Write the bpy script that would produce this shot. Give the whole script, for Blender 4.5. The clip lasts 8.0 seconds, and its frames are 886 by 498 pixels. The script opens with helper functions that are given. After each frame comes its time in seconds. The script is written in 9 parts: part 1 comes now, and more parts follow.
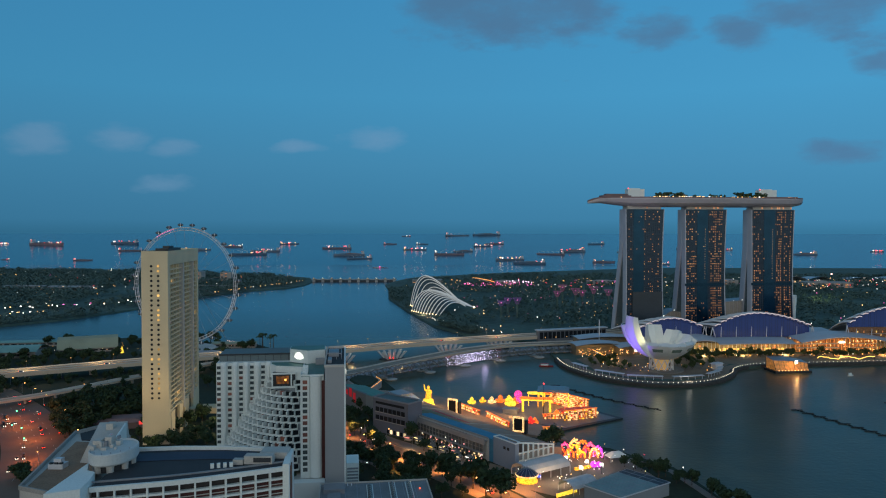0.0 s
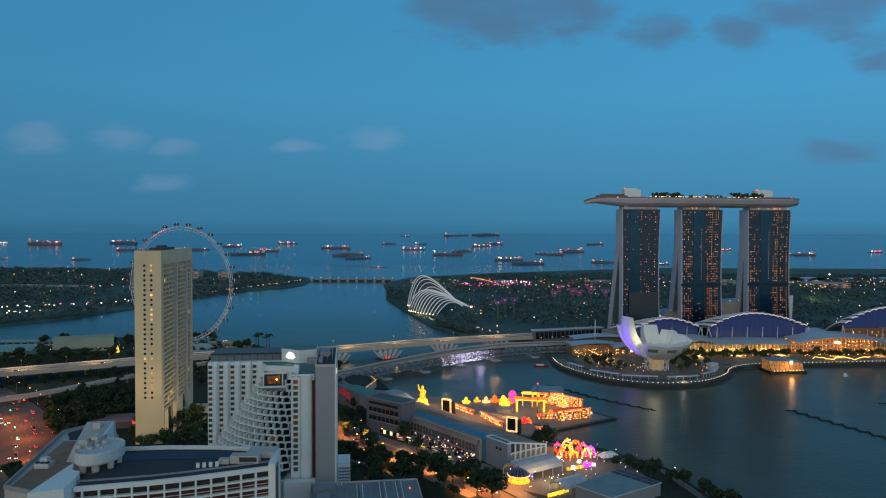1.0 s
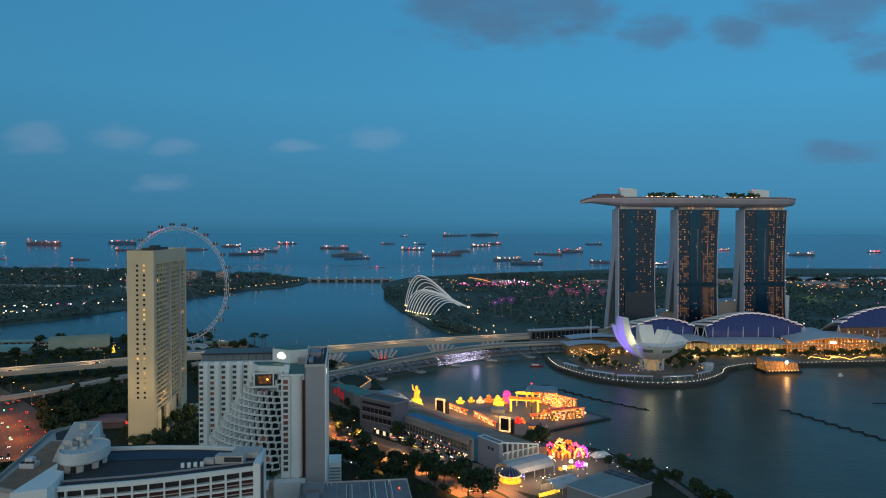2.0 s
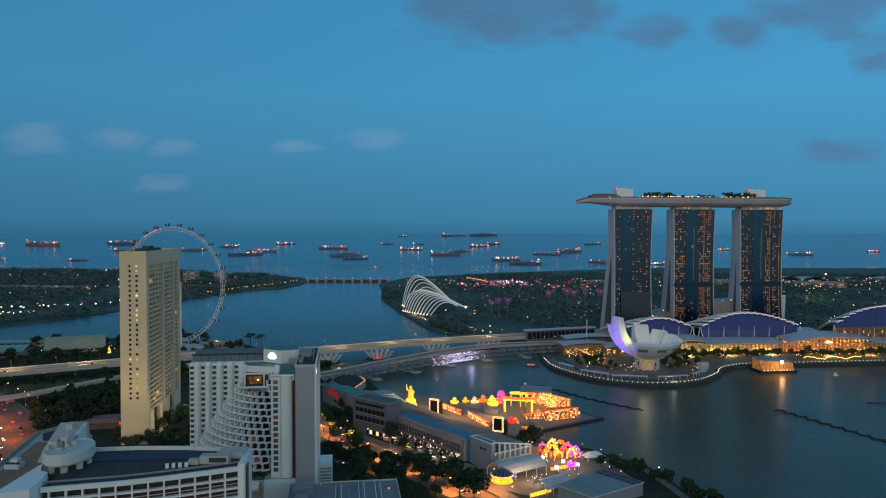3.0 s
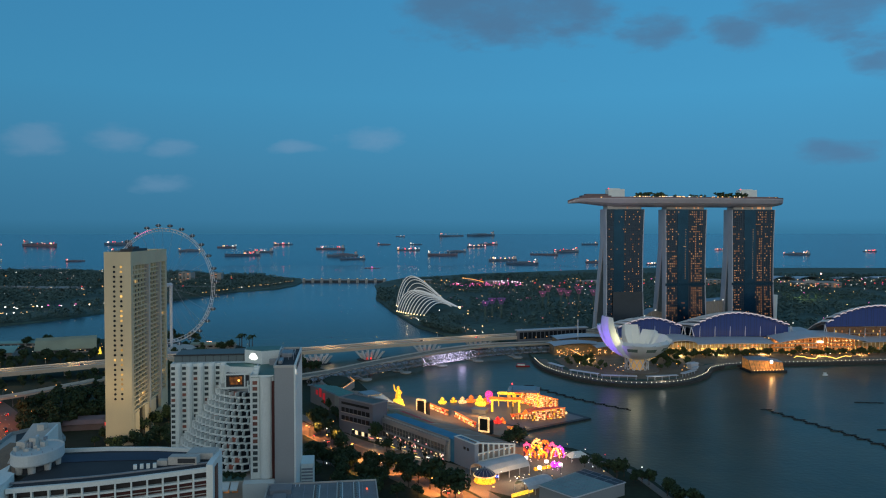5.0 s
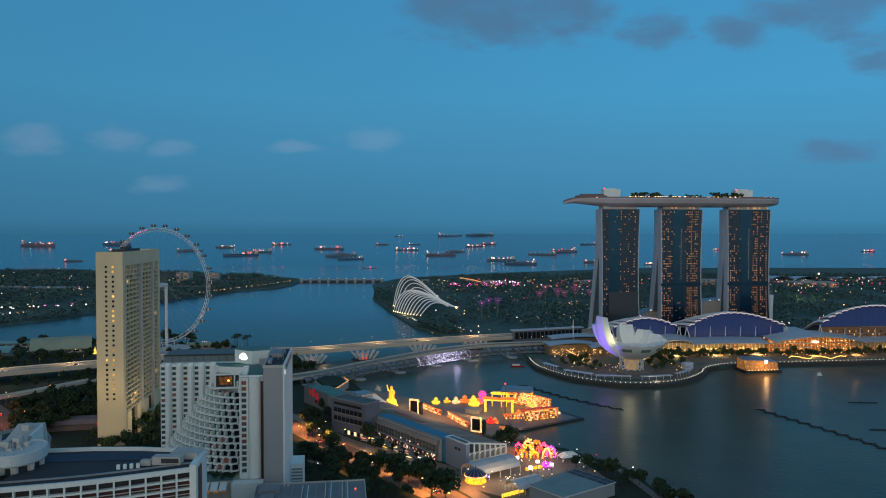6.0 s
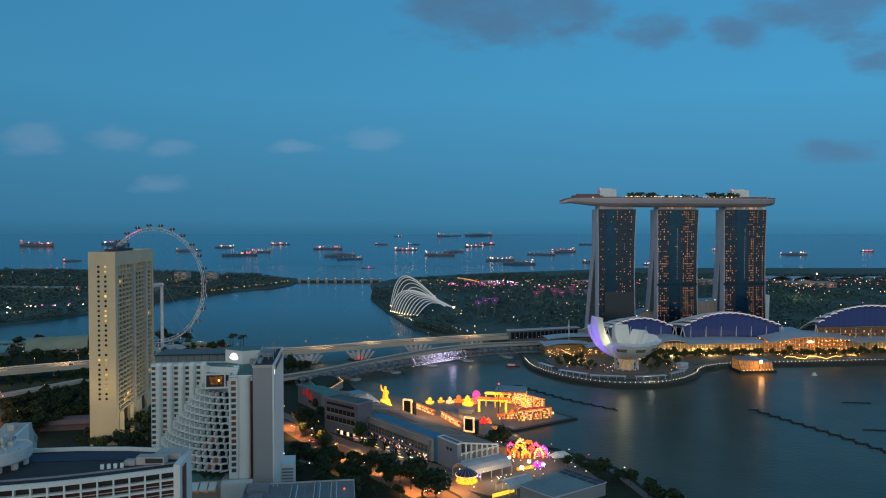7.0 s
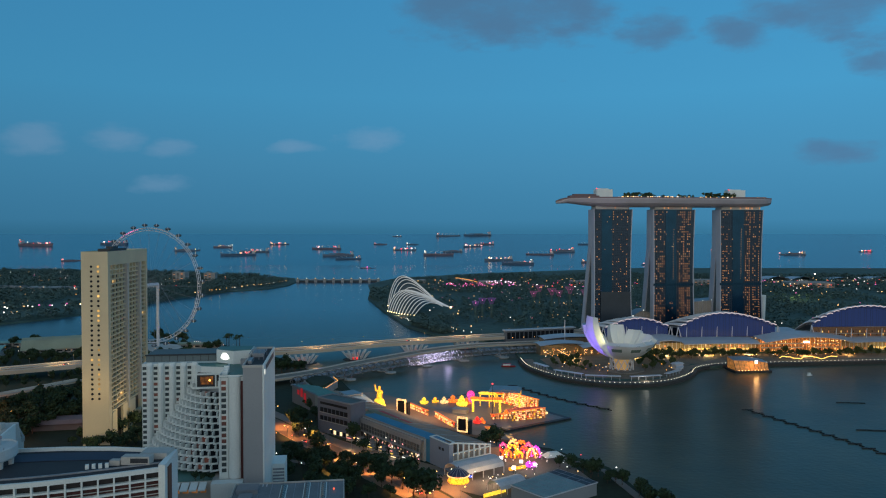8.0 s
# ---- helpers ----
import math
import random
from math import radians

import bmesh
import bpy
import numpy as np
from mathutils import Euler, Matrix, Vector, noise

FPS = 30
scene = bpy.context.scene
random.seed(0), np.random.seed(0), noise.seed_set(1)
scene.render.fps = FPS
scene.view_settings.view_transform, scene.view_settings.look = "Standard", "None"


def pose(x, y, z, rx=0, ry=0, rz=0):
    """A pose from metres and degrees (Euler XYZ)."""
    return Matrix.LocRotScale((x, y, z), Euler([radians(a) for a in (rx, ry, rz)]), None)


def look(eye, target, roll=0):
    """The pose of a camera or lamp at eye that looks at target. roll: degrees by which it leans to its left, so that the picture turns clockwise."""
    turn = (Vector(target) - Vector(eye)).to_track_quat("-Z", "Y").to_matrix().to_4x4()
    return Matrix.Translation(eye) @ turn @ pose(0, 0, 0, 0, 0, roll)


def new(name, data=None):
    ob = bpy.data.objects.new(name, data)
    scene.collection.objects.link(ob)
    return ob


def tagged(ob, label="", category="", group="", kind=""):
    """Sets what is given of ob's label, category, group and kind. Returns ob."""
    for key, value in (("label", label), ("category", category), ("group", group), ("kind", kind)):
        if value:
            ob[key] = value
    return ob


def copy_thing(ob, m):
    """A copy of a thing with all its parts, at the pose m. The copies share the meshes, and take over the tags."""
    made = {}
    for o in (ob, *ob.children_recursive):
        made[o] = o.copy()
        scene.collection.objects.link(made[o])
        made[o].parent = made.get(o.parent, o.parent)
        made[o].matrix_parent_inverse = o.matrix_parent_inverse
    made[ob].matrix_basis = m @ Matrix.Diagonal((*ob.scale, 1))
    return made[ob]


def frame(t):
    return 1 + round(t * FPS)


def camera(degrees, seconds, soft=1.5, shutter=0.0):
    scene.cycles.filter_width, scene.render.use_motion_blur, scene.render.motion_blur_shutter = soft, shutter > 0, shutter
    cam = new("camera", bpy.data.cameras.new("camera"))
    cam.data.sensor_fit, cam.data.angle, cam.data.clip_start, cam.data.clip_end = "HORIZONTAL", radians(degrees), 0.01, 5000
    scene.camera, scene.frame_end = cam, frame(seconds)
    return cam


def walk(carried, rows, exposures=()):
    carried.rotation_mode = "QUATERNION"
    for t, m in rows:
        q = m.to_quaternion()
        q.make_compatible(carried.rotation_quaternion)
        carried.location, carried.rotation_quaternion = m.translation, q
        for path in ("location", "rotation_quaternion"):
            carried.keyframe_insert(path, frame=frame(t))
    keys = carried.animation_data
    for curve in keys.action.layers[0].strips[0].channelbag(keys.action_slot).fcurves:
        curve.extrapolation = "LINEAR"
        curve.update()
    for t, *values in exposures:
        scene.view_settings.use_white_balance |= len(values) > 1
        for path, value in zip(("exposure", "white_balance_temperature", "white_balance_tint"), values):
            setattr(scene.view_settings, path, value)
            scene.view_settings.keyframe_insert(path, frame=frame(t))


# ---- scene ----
# A drone glides sideways to the right at 155 m, looking over the bay.
cam = camera(62.5, 8.0, soft=1.1)
PATH = [  # seconds, metres to the right, turn, tilt, roll
    (0.0, -0.06, -0.024, -1.346, 0.031),
    (0.5, 2.11, -0.039, -1.349, 0.084),
    (1.0, 4.42, -0.058, -1.356, 0.120),
    (1.5, 6.84, -0.076, -1.359, 0.130),
    (3.0, 14.50, -0.101, -1.346, 0.037),
    (3.5, 17.00, -0.121, -1.335, -0.006),
    (4.0, 19.55, -0.141, -1.327, -0.036),
    (4.5, 22.08, -0.158, -1.325, -0.041),
    (6.0, 30.05, -0.219, -1.323, -0.044),
    (6.5, 32.68, -0.229, -1.324, -0.036),
    (7.0, 35.25, -0.234, -1.326, -0.020),
    (7.5, 37.70, -0.246, -1.327, -0.012),
    (8.0, 40.10, -0.259, -1.327, 0.000),
]
walk(cam, [(t, pose(x, 0, 155, 90 + tilt, 0, turn) @ pose(0, 0, 0, 0, 0, roll)) for t, x, turn, tilt, roll in PATH], [(0, 0.0), (8, 0.0)])


# ---- sky at dusk and light ----
world = bpy.data.worlds.new("dusk_sky")
scene.world = world
world.use_nodes = True
wn, wl = world.node_tree.nodes, world.node_tree.links
wn.clear()


def wnode(kind, **values):
    n = wn.new(kind)
    for key, value in values.items():
        n.inputs[key].default_value = value
    return n


def wmath(op, a, b=None):
    n = wn.new("ShaderNodeMath")
    n.operation = op
    for i, v in enumerate((a, b)):
        if v is None:
            continue
        if isinstance(v, (int, float)):
            n.inputs[i].default_value = v
        else:
            wl.new(v, n.inputs[i])
    return n.outputs[0]


coord = wn.new("ShaderNodeTexCoord")
split = wn.new("ShaderNodeSeparateXYZ")
wl.new(coord.outputs["Generated"], split.inputs[0])
ramp = wn.new("ShaderNodeValToRGB")
stops = [(0.0, (0.019, 0.094, 0.164)), (0.016, (0.027, 0.123, 0.216)), (0.09, (0.035, 0.156, 0.272)), (0.18, (0.036, 0.188, 0.335)),
         (0.33, (0.030, 0.168, 0.325)), (0.5, (0.030, 0.105, 0.195)), (1.0, (0.030, 0.065, 0.110))]
while len(ramp.color_ramp.elements) < len(stops):
    ramp.color_ramp.elements.new(0.5)
for e, (at, c) in zip(ramp.color_ramp.elements, stops):
    e.position, e.color = at, (*c, 1)
wl.new(split.outputs["Z"], ramp.inputs["Fac"])

# low broken cloud: noise stretched along the horizon, gathered into a few banks
flat = wn.new("ShaderNodeMapping")
flat.inputs["Scale"].default_value = (1.0, 1.0, 2.6)
wl.new(coord.outputs["Generated"], flat.inputs["Vector"])
puff = wnode("ShaderNodeTexNoise", Scale=13.0, Detail=7.0, Roughness=0.62)
wl.new(flat.outputs[0], puff.inputs["Vector"])
haze_noise = wnode("ShaderNodeTexNoise", Scale=3.0, Detail=3.0, Roughness=0.5)
wl.new(flat.outputs[0], haze_noise.inputs["Vector"])


warp = wnode("ShaderNodeTexNoise", Scale=9.0, Detail=5.0, Roughness=0.6)
wl.new(flat.outputs[0], warp.inputs["Vector"])
warp_split = wn.new("ShaderNodeSeparateColor")
wl.new(warp.outputs["Color"], warp_split.inputs[0])


def bank(x, z, wide, tall):
    """A soft cloud bank round a bearing (x over y) and a height (z over y)."""
    bx = wmath("ADD", wmath("DIVIDE", split.outputs["X"], wmath("MAXIMUM", split.outputs["Y"], 0.05)), wmath("MULTIPLY", wmath("SUBTRACT", warp_split.outputs[0], 0.5), wide * 1.5))
    bz = wmath("ADD", wmath("DIVIDE", split.outputs["Z"], wmath("MAXIMUM", split.outputs["Y"], 0.05)), wmath("MULTIPLY", wmath("SUBTRACT", warp_split.outputs[1], 0.5), tall * 2.0))
    dx = wmath("POWER", wmath("DIVIDE", wmath("SUBTRACT", bx, x), wide), 2)
    dz = wmath("POWER", wmath("DIVIDE", wmath("SUBTRACT", bz, z), tall), 2)
    return wmath("MAXIMUM", wmath("SUBTRACT", 1.0, wmath("ADD", dx, dz)), 0.0)


def cloud_mask(banks, edge):
    total = None
    for b in banks:
        one = bank(*b)
        total = one if total is None else wmath("MAXIMUM", total, one)
    shaped = wmath("ADD", wmath("MULTIPLY", total, 0.95), wmath("MULTIPLY", wmath("SUBTRACT", puff.outputs["Fac"], 0.5), 1.25))
    shaped = wmath("MULTIPLY", shaped, wmath("MINIMUM", wmath("MULTIPLY", total, 6.0), 1.0))
    m = wn.new("ShaderNodeMapRange")
    m.interpolation_type = "SMOOTHSTEP"
    m.inputs["From Min"].default_value, m.inputs["From Max"].default_value = 0.08, edge
    wl.new(shaped, m.inputs["Value"])
    return m.outputs[0]


def over(below, mask, colour, amount):
    n = wn.new("ShaderNodeMix")
    n.data_type = "RGBA"
    wl.new(wmath("MULTIPLY", mask, amount), n.inputs[0])
    wl.new(below, n.inputs[6])
    n.inputs[7].default_value = (*colour, 1)
    return n.outputs[2]


dark = cloud_mask([(0.09, 0.325, 0.19, 0.105), (0.05, 0.290, 0.11, 0.06), (0.16, 0.325, 0.12, 0.06), (0.295, 0.272, 0.065, 0.04), (0.41, 0.275, 0.06, 0.035),
                   (0.53, 0.305, 0.14, 0.06), (0.60, 0.235, 0.05, 0.035), (0.545, 0.112, 0.08, 0.022)], 1.05)
pale = cloud_mask([(-0.552, 0.128, 0.055, 0.030), (-0.435, 0.126, 0.055, 0.024), (-0.366, 0.113, 0.042, 0.018), (-0.096, 0.125, 0.062, 0.020),
                   (-0.382, 0.063, 0.058, 0.017), (-0.197, 0.113, 0.045, 0.012)], 1.2)
sky = over(ramp.outputs["Color"], wmath("MULTIPLY", haze_noise.outputs["Fac"], 1.0), (0.040, 0.150, 0.272), 0.28)
sky = over(sky, dark, (0.045, 0.114, 0.203), 0.95)
sky = over(sky, pale, (0.100, 0.200, 0.315), 0.62)
# brighter towards the south, and the pale afterglow of sunset in the west, behind the camera
tone = wn.new("ShaderNodeMix")
tone.data_type, tone.blend_type = "RGBA", "MULTIPLY"
tone.inputs[0].default_value = 1.0
shade = wmath("ADD", 1.0, wmath("MULTIPLY", split.outputs["X"], 0.26))
wl.new(sky, tone.inputs[6])
wl.new(shade, tone.inputs[7])
west = wn.new("ShaderNodeMapRange")
west.interpolation_type = "SMOOTHSTEP"
west.inputs["From Min"].default_value, west.inputs["From Max"].default_value = 0.15, -0.9
wl.new(split.outputs["Y"], west.inputs["Value"])
low = wn.new("ShaderNodeMapRange")
low.interpolation_type = "SMOOTHSTEP"
low.inputs["From Min"].default_value, low.inputs["From Max"].default_value = 0.95, 0.05
wl.new(split.outputs["Z"], low.inputs["Value"])
sky = over(tone.outputs[2], wmath("MULTIPLY", west.outputs[0], low.outputs[0]), (0.42, 0.42, 0.38), 0.9)
back = wnode("ShaderNodeBackground", Strength=1.58)
wl.new(sky, back.inputs["Color"])
wout = wn.new("ShaderNodeOutputWorld")
wl.new(back.outputs[0], wout.inputs["Surface"])

# the last of the western afterglow, behind the camera
glow_data = bpy.data.lights.new("afterglow", "SUN")
glow_data.energy, glow_data.angle, glow_data.color = 0.35, radians(70), (1.0, 0.96, 0.90)
glow_lamp = new("afterglow", glow_data)
glow_lamp.matrix_world = look((-40, -100, 22), (30, 100, -12))


# ---- materials ----
def mat(name, colour, rough=0.7, metal=0.0, var=0.2, scale=0.15, bump=0.0, fine=2.0, spec=0.5, second=None, island=0.0):
    """A surface with stains at one scale and grain at another, in metres."""
    m = bpy.data.materials.new(name)
    m.use_nodes = True
    n, l = m.node_tree.nodes, m.node_tree.links
    p = n["Principled BSDF"]
    tc = n.new("ShaderNodeTexCoord")
    big = n.new("ShaderNodeTexNoise")
    big.inputs["Scale"].default_value, big.inputs["Detail"].default_value = scale, 5
    small = n.new("ShaderNodeTexNoise")
    small.inputs["Scale"].default_value, small.inputs["Detail"].default_value = fine, 3
    for t in (big, small):
        l.new(tc.outputs["Object"], t.inputs["Vector"])
    a = n.new("ShaderNodeMath")
    a.operation = "MULTIPLY_ADD"
    a.inputs[1].default_value = 0.5
    l.new(small.outputs["Fac"], a.inputs[0])
    h = n.new("ShaderNodeMath")
    h.operation = "MULTIPLY"
    h.inputs[1].default_value = 0.5
    l.new(big.outputs["Fac"], h.inputs[0])
    l.new(h.outputs[0], a.inputs[2])
    if island:
        g = n.new("ShaderNodeNewGeometry")
        k = n.new("ShaderNodeMath")
        k.operation = "MULTIPLY_ADD"
        k.inputs[1].default_value = island
        l.new(g.outputs["Random Per Island"], k.inputs[0])
        l.new(a.outputs[0], k.inputs[2])
        a = k
    mr = n.new("ShaderNodeMapRange")
    mr.inputs["From Min"].default_value, mr.inputs["From Max"].default_value = 0.3, 0.7 + island
    l.new(a.outputs[0], mr.inputs["Value"])
    mix = n.new("ShaderNodeMix")
    mix.data_type = "RGBA"
    l.new(mr.outputs[0], mix.inputs[0])
    lo = tuple(c * (1 - var) for c in colour)
    hi = second or tuple(min(1, c * (1 + var)) for c in colour)
    mix.inputs[6].default_value, mix.inputs[7].default_value = (*lo, 1), (*hi, 1)
    l.new(mix.outputs[2], p.inputs["Base Color"])
    p.inputs["Roughness"].default_value, p.inputs["Metallic"].default_value = rough, metal
    p.inputs["Specular IOR Level"].default_value = spec
    if bump:
        b = n.new("ShaderNodeBump")
        b.inputs["Strength"].default_value, b.inputs["Distance"].default_value = bump, 0.3
        l.new(a.outputs[0], b.inputs["Height"])
        l.new(b.outputs[0], p.inputs["Normal"])
    return m


def lit(name, colour, strength, base=None, cast=False, vary=0.0, mottle=0.0):
    """Something that gives off light: a lamp, a lit window, a lantern."""
    m = bpy.data.materials.new(name)
    m.use_nodes = True
    n, l = m.node_tree.nodes, m.node_tree.links
    p = n["Principled BSDF"]
    p.inputs["Base Color"].default_value = (*(base or colour), 1)
    p.inputs["Roughness"].default_value = 0.5
    p.inputs["Emission Color"].default_value = (*colour, 1)
    p.inputs["Emission Strength"].default_value = strength
    if vary:
        info = n.new("ShaderNodeObjectInfo")
        mr = n.new("ShaderNodeMapRange")
        mr.inputs["To Min"].default_value, mr.inputs["To Max"].default_value = strength * (1 - vary), strength * (1 + vary)
        l.new(info.outputs["Random"], mr.inputs["Value"])
        l.new(mr.outputs[0], p.inputs["Emission Strength"])
    if mottle:  # painted cloth, bulbs and gaps in a lantern's skin
        tc = n.new("ShaderNodeTexCoord")
        no = n.new("ShaderNodeTexNoise")
        no.inputs["Scale"].default_value, no.inputs["Detail"].default_value = mottle, 3
        l.new(tc.outputs["Object"], no.inputs["Vector"])
        mr = n.new("ShaderNodeMapRange")
        mr.inputs["From Min"].default_value, mr.inputs["From Max"].default_value = 0.38, 0.66
        mr.inputs["To Min"].default_value, mr.inputs["To Max"].default_value = strength * 0.12, strength * 1.9
        l.new(no.outputs["Fac"], mr.inputs["Value"])
        l.new(mr.outputs[0], p.inputs["Emission Strength"])
    if not cast:
        m.cycles.emission_sampling = "NONE"
    return m


def glass(name, colour, rough=0.08, metal=0.0, spec=0.8):
    return mat(name, colour, rough, metal, 0.25, 0.08, 0.0, 0.6, spec)


# ---- mesh building ----
class Geo:
    """Gathers the faces of one mesh."""

    def __init__(self):
        self.v, self.f = [], []

    def add(self, verts, faces):
        k = len(self.v)
        self.v += [tuple(p) for p in verts]
        self.f += [tuple(i + k for i in f) for f in faces]
        return self

    def box(self, x0, y0, z0, x1, y1, z1):
        v = [(x0, y0, z0), (x1, y0, z0), (x1, y1, z0), (x0, y1, z0), (x0, y0, z1), (x1, y0, z1), (x1, y1, z1), (x0, y1, z1)]
        return self.add(v, [(3, 2, 1, 0), (4, 5, 6, 7), (0, 1, 5, 4), (1, 2, 6, 5), (2, 3, 7, 6), (3, 0, 4, 7)])

    def prism(self, poly, z0, z1, inset=0.0):
        n = len(poly)
        cx, cy = sum(p[0] for p in poly) / n, sum(p[1] for p in poly) / n
        top = [(cx + (x - cx) * (1 - inset), cy + (y - cy) * (1 - inset)) for x, y in poly]
        area = sum(poly[i][0] * poly[(i + 1) % n][1] - poly[(i + 1) % n][0] * poly[i][1] for i in range(n))
        v = [(x, y, z0) for x, y in poly] + [(x, y, z1) for x, y in top]
        f = [tuple(range(n, 2 * n)), tuple(range(n - 1, -1, -1))] + [(i, (i + 1) % n, n + (i + 1) % n, n + i) for i in range(n)]
        if area < 0:
            f = [t[::-1] for t in f]
        return self.add(v, f)

    def beam(self, a, b, w, h=None):
        """A straight bar of square or flat section from a to b."""
        a, b = Vector(a), Vector(b)
        d = (b - a).normalized()
        s = d.cross(Vector((0, 0, 1))) if abs(d.z) < 0.98 else Vector((1, 0, 0))
        s = s.normalized() * w / 2
        u = s.cross(d).normalized() * (h or w) / 2
        v = [a - s - u, a + s - u, a + s + u, a - s + u, b - s - u, b + s - u, b + s + u, b - s + u]
        return self.add(v, [(0, 1, 2, 3), (7, 6, 5, 4), (0, 4, 5, 1), (1, 5, 6, 2), (2, 6, 7, 3), (3, 7, 4, 0)])

    def strip(self, path, w, h, closed=False):
        """A flat band along a path: w wide, h thick, its top on the path."""
        pts = [Vector(p) for p in path]
        n = len(pts)
        rings = []
        for i, p in enumerate(pts):
            a = pts[(i - 1) % n] if closed or i else p
            b = pts[(i + 1) % n] if closed or i < n - 1 else p
            d = b - a
            s = Vector((d.y, -d.x, 0)).normalized() * w / 2
            rings.append([p - s, p + s, p + s - Vector((0, 0, h)), p - s - Vector((0, 0, h))])
        return self.loft(rings, closed)

    def tube(self, path, r, sides=5, closed=False):
        pts = [Vector(p) for p in path]
        n = len(pts)
        rings = []
        for i, p in enumerate(pts):
            a = pts[(i - 1) % n] if closed or i else p
            b = pts[(i + 1) % n] if closed or i < n - 1 else p
            d = (b - a).normalized()
            s = d.cross(Vector((0, 0, 1)))
            s = s.normalized() if s.length > 0.05 else Vector((1, 0, 0))
            u = s.cross(d)
            q = r[i] if isinstance(r, (list, tuple)) else r
            rings.append([p + s * q * math.cos(t * math.tau / sides) + u * q * math.sin(t * math.tau / sides) for t in range(sides)])
        return self.loft(rings, closed)

    def loft(self, rings, closed=False, open_ring=False, caps=True):
        m, n = len(rings[0]), len(rings)
        v = [p for ring in rings for p in ring]
        f = []
        for i in range(n if closed else n - 1):
            for j in range(m - 1 if open_ring else m):
                a, b = i * m + j, i * m + (j + 1) % m
                c, d = ((i + 1) % n) * m + (j + 1) % m, ((i + 1) % n) * m + j
                f.append((a, b, c, d))
        if caps and not closed and not open_ring:
            f += [tuple(range(m - 1, -1, -1)), tuple(range((n - 1) * m, n * m))]
        return self.add(v, f)

    def lathe(self, profile, cx=0, cy=0, sides=16):
        return self.loft([[(cx + r * math.cos(t * math.tau / sides), cy + r * math.sin(t * math.tau / sides), z) for t in range(sides)] for r, z in profile])

    def ball(self, c, r, sides=6, rings=4, squash=1.0):
        prof = [(r * math.sin(math.pi * (i + 0.02) / (rings + 0.04)), -r * squash * math.cos(math.pi * i / rings)) for i in range(rings + 1)]
        return self.loft([[(c[0] + q * math.cos(t * math.tau / sides), c[1] + q * math.sin(t * math.tau / sides), c[2] + z) for t in range(sides)] for q, z in prof])

    def quad(self, a, b, c, d):
        return self.add([a, b, c, d], [(0, 1, 2, 3)])

    def mesh(self, name, material, smooth=False):
        me = bpy.data.meshes.new(name)
        me.from_pydata([tuple(p) for p in self.v], [], self.f)
        me.materials.append(material)
        if smooth:
            me.polygons.foreach_set("use_smooth", [True] * len(me.polygons))
        me.update()
        return me


def thing(name, x, y, z=0.0, yaw=0.0, label="", category="", group="", kind=""):
    """The Empty at a thing's base; its parts are in its own metres."""
    ob = new(name)
    ob.empty_display_size = 1.0
    ob.matrix_basis = pose(x, y, z, 0, 0, yaw)
    return tagged(ob, label, category, group, kind)


def part(name, geo, material, parent, label="", smooth=False, kind=""):
    ob = new(name, geo.mesh(name, material, smooth))
    ob.parent = parent
    return tagged(ob, label, kind=kind)


def piece(name, mesh, parent, m):
    """One of many alike pieces, on a mesh that they share."""
    ob = new(name, mesh)
    ob.parent = parent
    ob.matrix_basis = m
    return ob


def two_tone(name, geo_a, mat_a, geo_b, mat_b):
    """One mesh of two surfaces, such as a lamp's post and globe."""
    g = Geo().add(geo_a.v, geo_a.f).add(geo_b.v, geo_b.f)
    me = g.mesh(name, mat_a)
    me.materials.append(mat_b)
    me.polygons.foreach_set("material_index", [0] * len(geo_a.f) + [1] * len(geo_b.f))
    return me


def solo(name, geo, material, x=0, y=0, z=0, yaw=0, label="", category="", group="", kind="", smooth=False):
    ob = new(name, geo.mesh(name, material, smooth))
    ob.matrix_basis = pose(x, y, z, 0, 0, yaw)
    return tagged(ob, label, category, group, kind)


def lamp(name, x, y, z, watts, colour, radius=2.0, spot=None):
    data = bpy.data.lights.new(name, "SPOT" if spot else "POINT")
    data.energy, data.color, data.shadow_soft_size = watts, colour, radius
    ob = new(name, data)
    ob.location = (x, y, z)
    if spot:  # aimed at a place
        data.spot_size, data.spot_blend = radians(75), 0.6
        ob.matrix_basis = look((x, y, z), spot)
    return ob


WARM, AMBER, WHITE = (1.0, 0.62, 0.25), (1.0, 0.42, 0.08), (1.0, 0.92, 0.80)
concrete = mat("concrete", (0.34, 0.33, 0.31), 0.85, 0, 0.25, 0.08, 0.1)
pale_concrete = mat("pale_concrete", (0.52, 0.50, 0.46), 0.8, 0, 0.18, 0.06, 0.1)
white_paint = mat("white_paint", (0.78, 0.83, 0.80), 0.6, 0, 0.12, 0.05, 0.0)
beige_stone = mat("beige_stone", (0.64, 0.555, 0.375), 0.75, 0, 0.12, 0.05, 0.05)
dark_metal = mat("dark_metal", (0.05, 0.055, 0.06), 0.5, 0.6, 0.3, 0.3)
grey_metal = mat("grey_metal", (0.32, 0.34, 0.37), 0.45, 0.5, 0.2, 0.1)
white_metal = mat("white_metal", (0.66, 0.67, 0.70), 0.4, 0.2, 0.12, 0.1)
paving = mat("paving", (0.20, 0.18, 0.16), 0.8, 0, 0.3, 0.06, 0.1)
grass = mat("grass", (0.018, 0.032, 0.014), 0.95, 0, 0.5, 0.02, 0.3, 0.3)
foliage = mat("foliage", (0.020, 0.050, 0.021), 0.85, 0, 0.45, 0.15, 0.0, 1.2, island=0.35, second=(0.042, 0.082, 0.030))
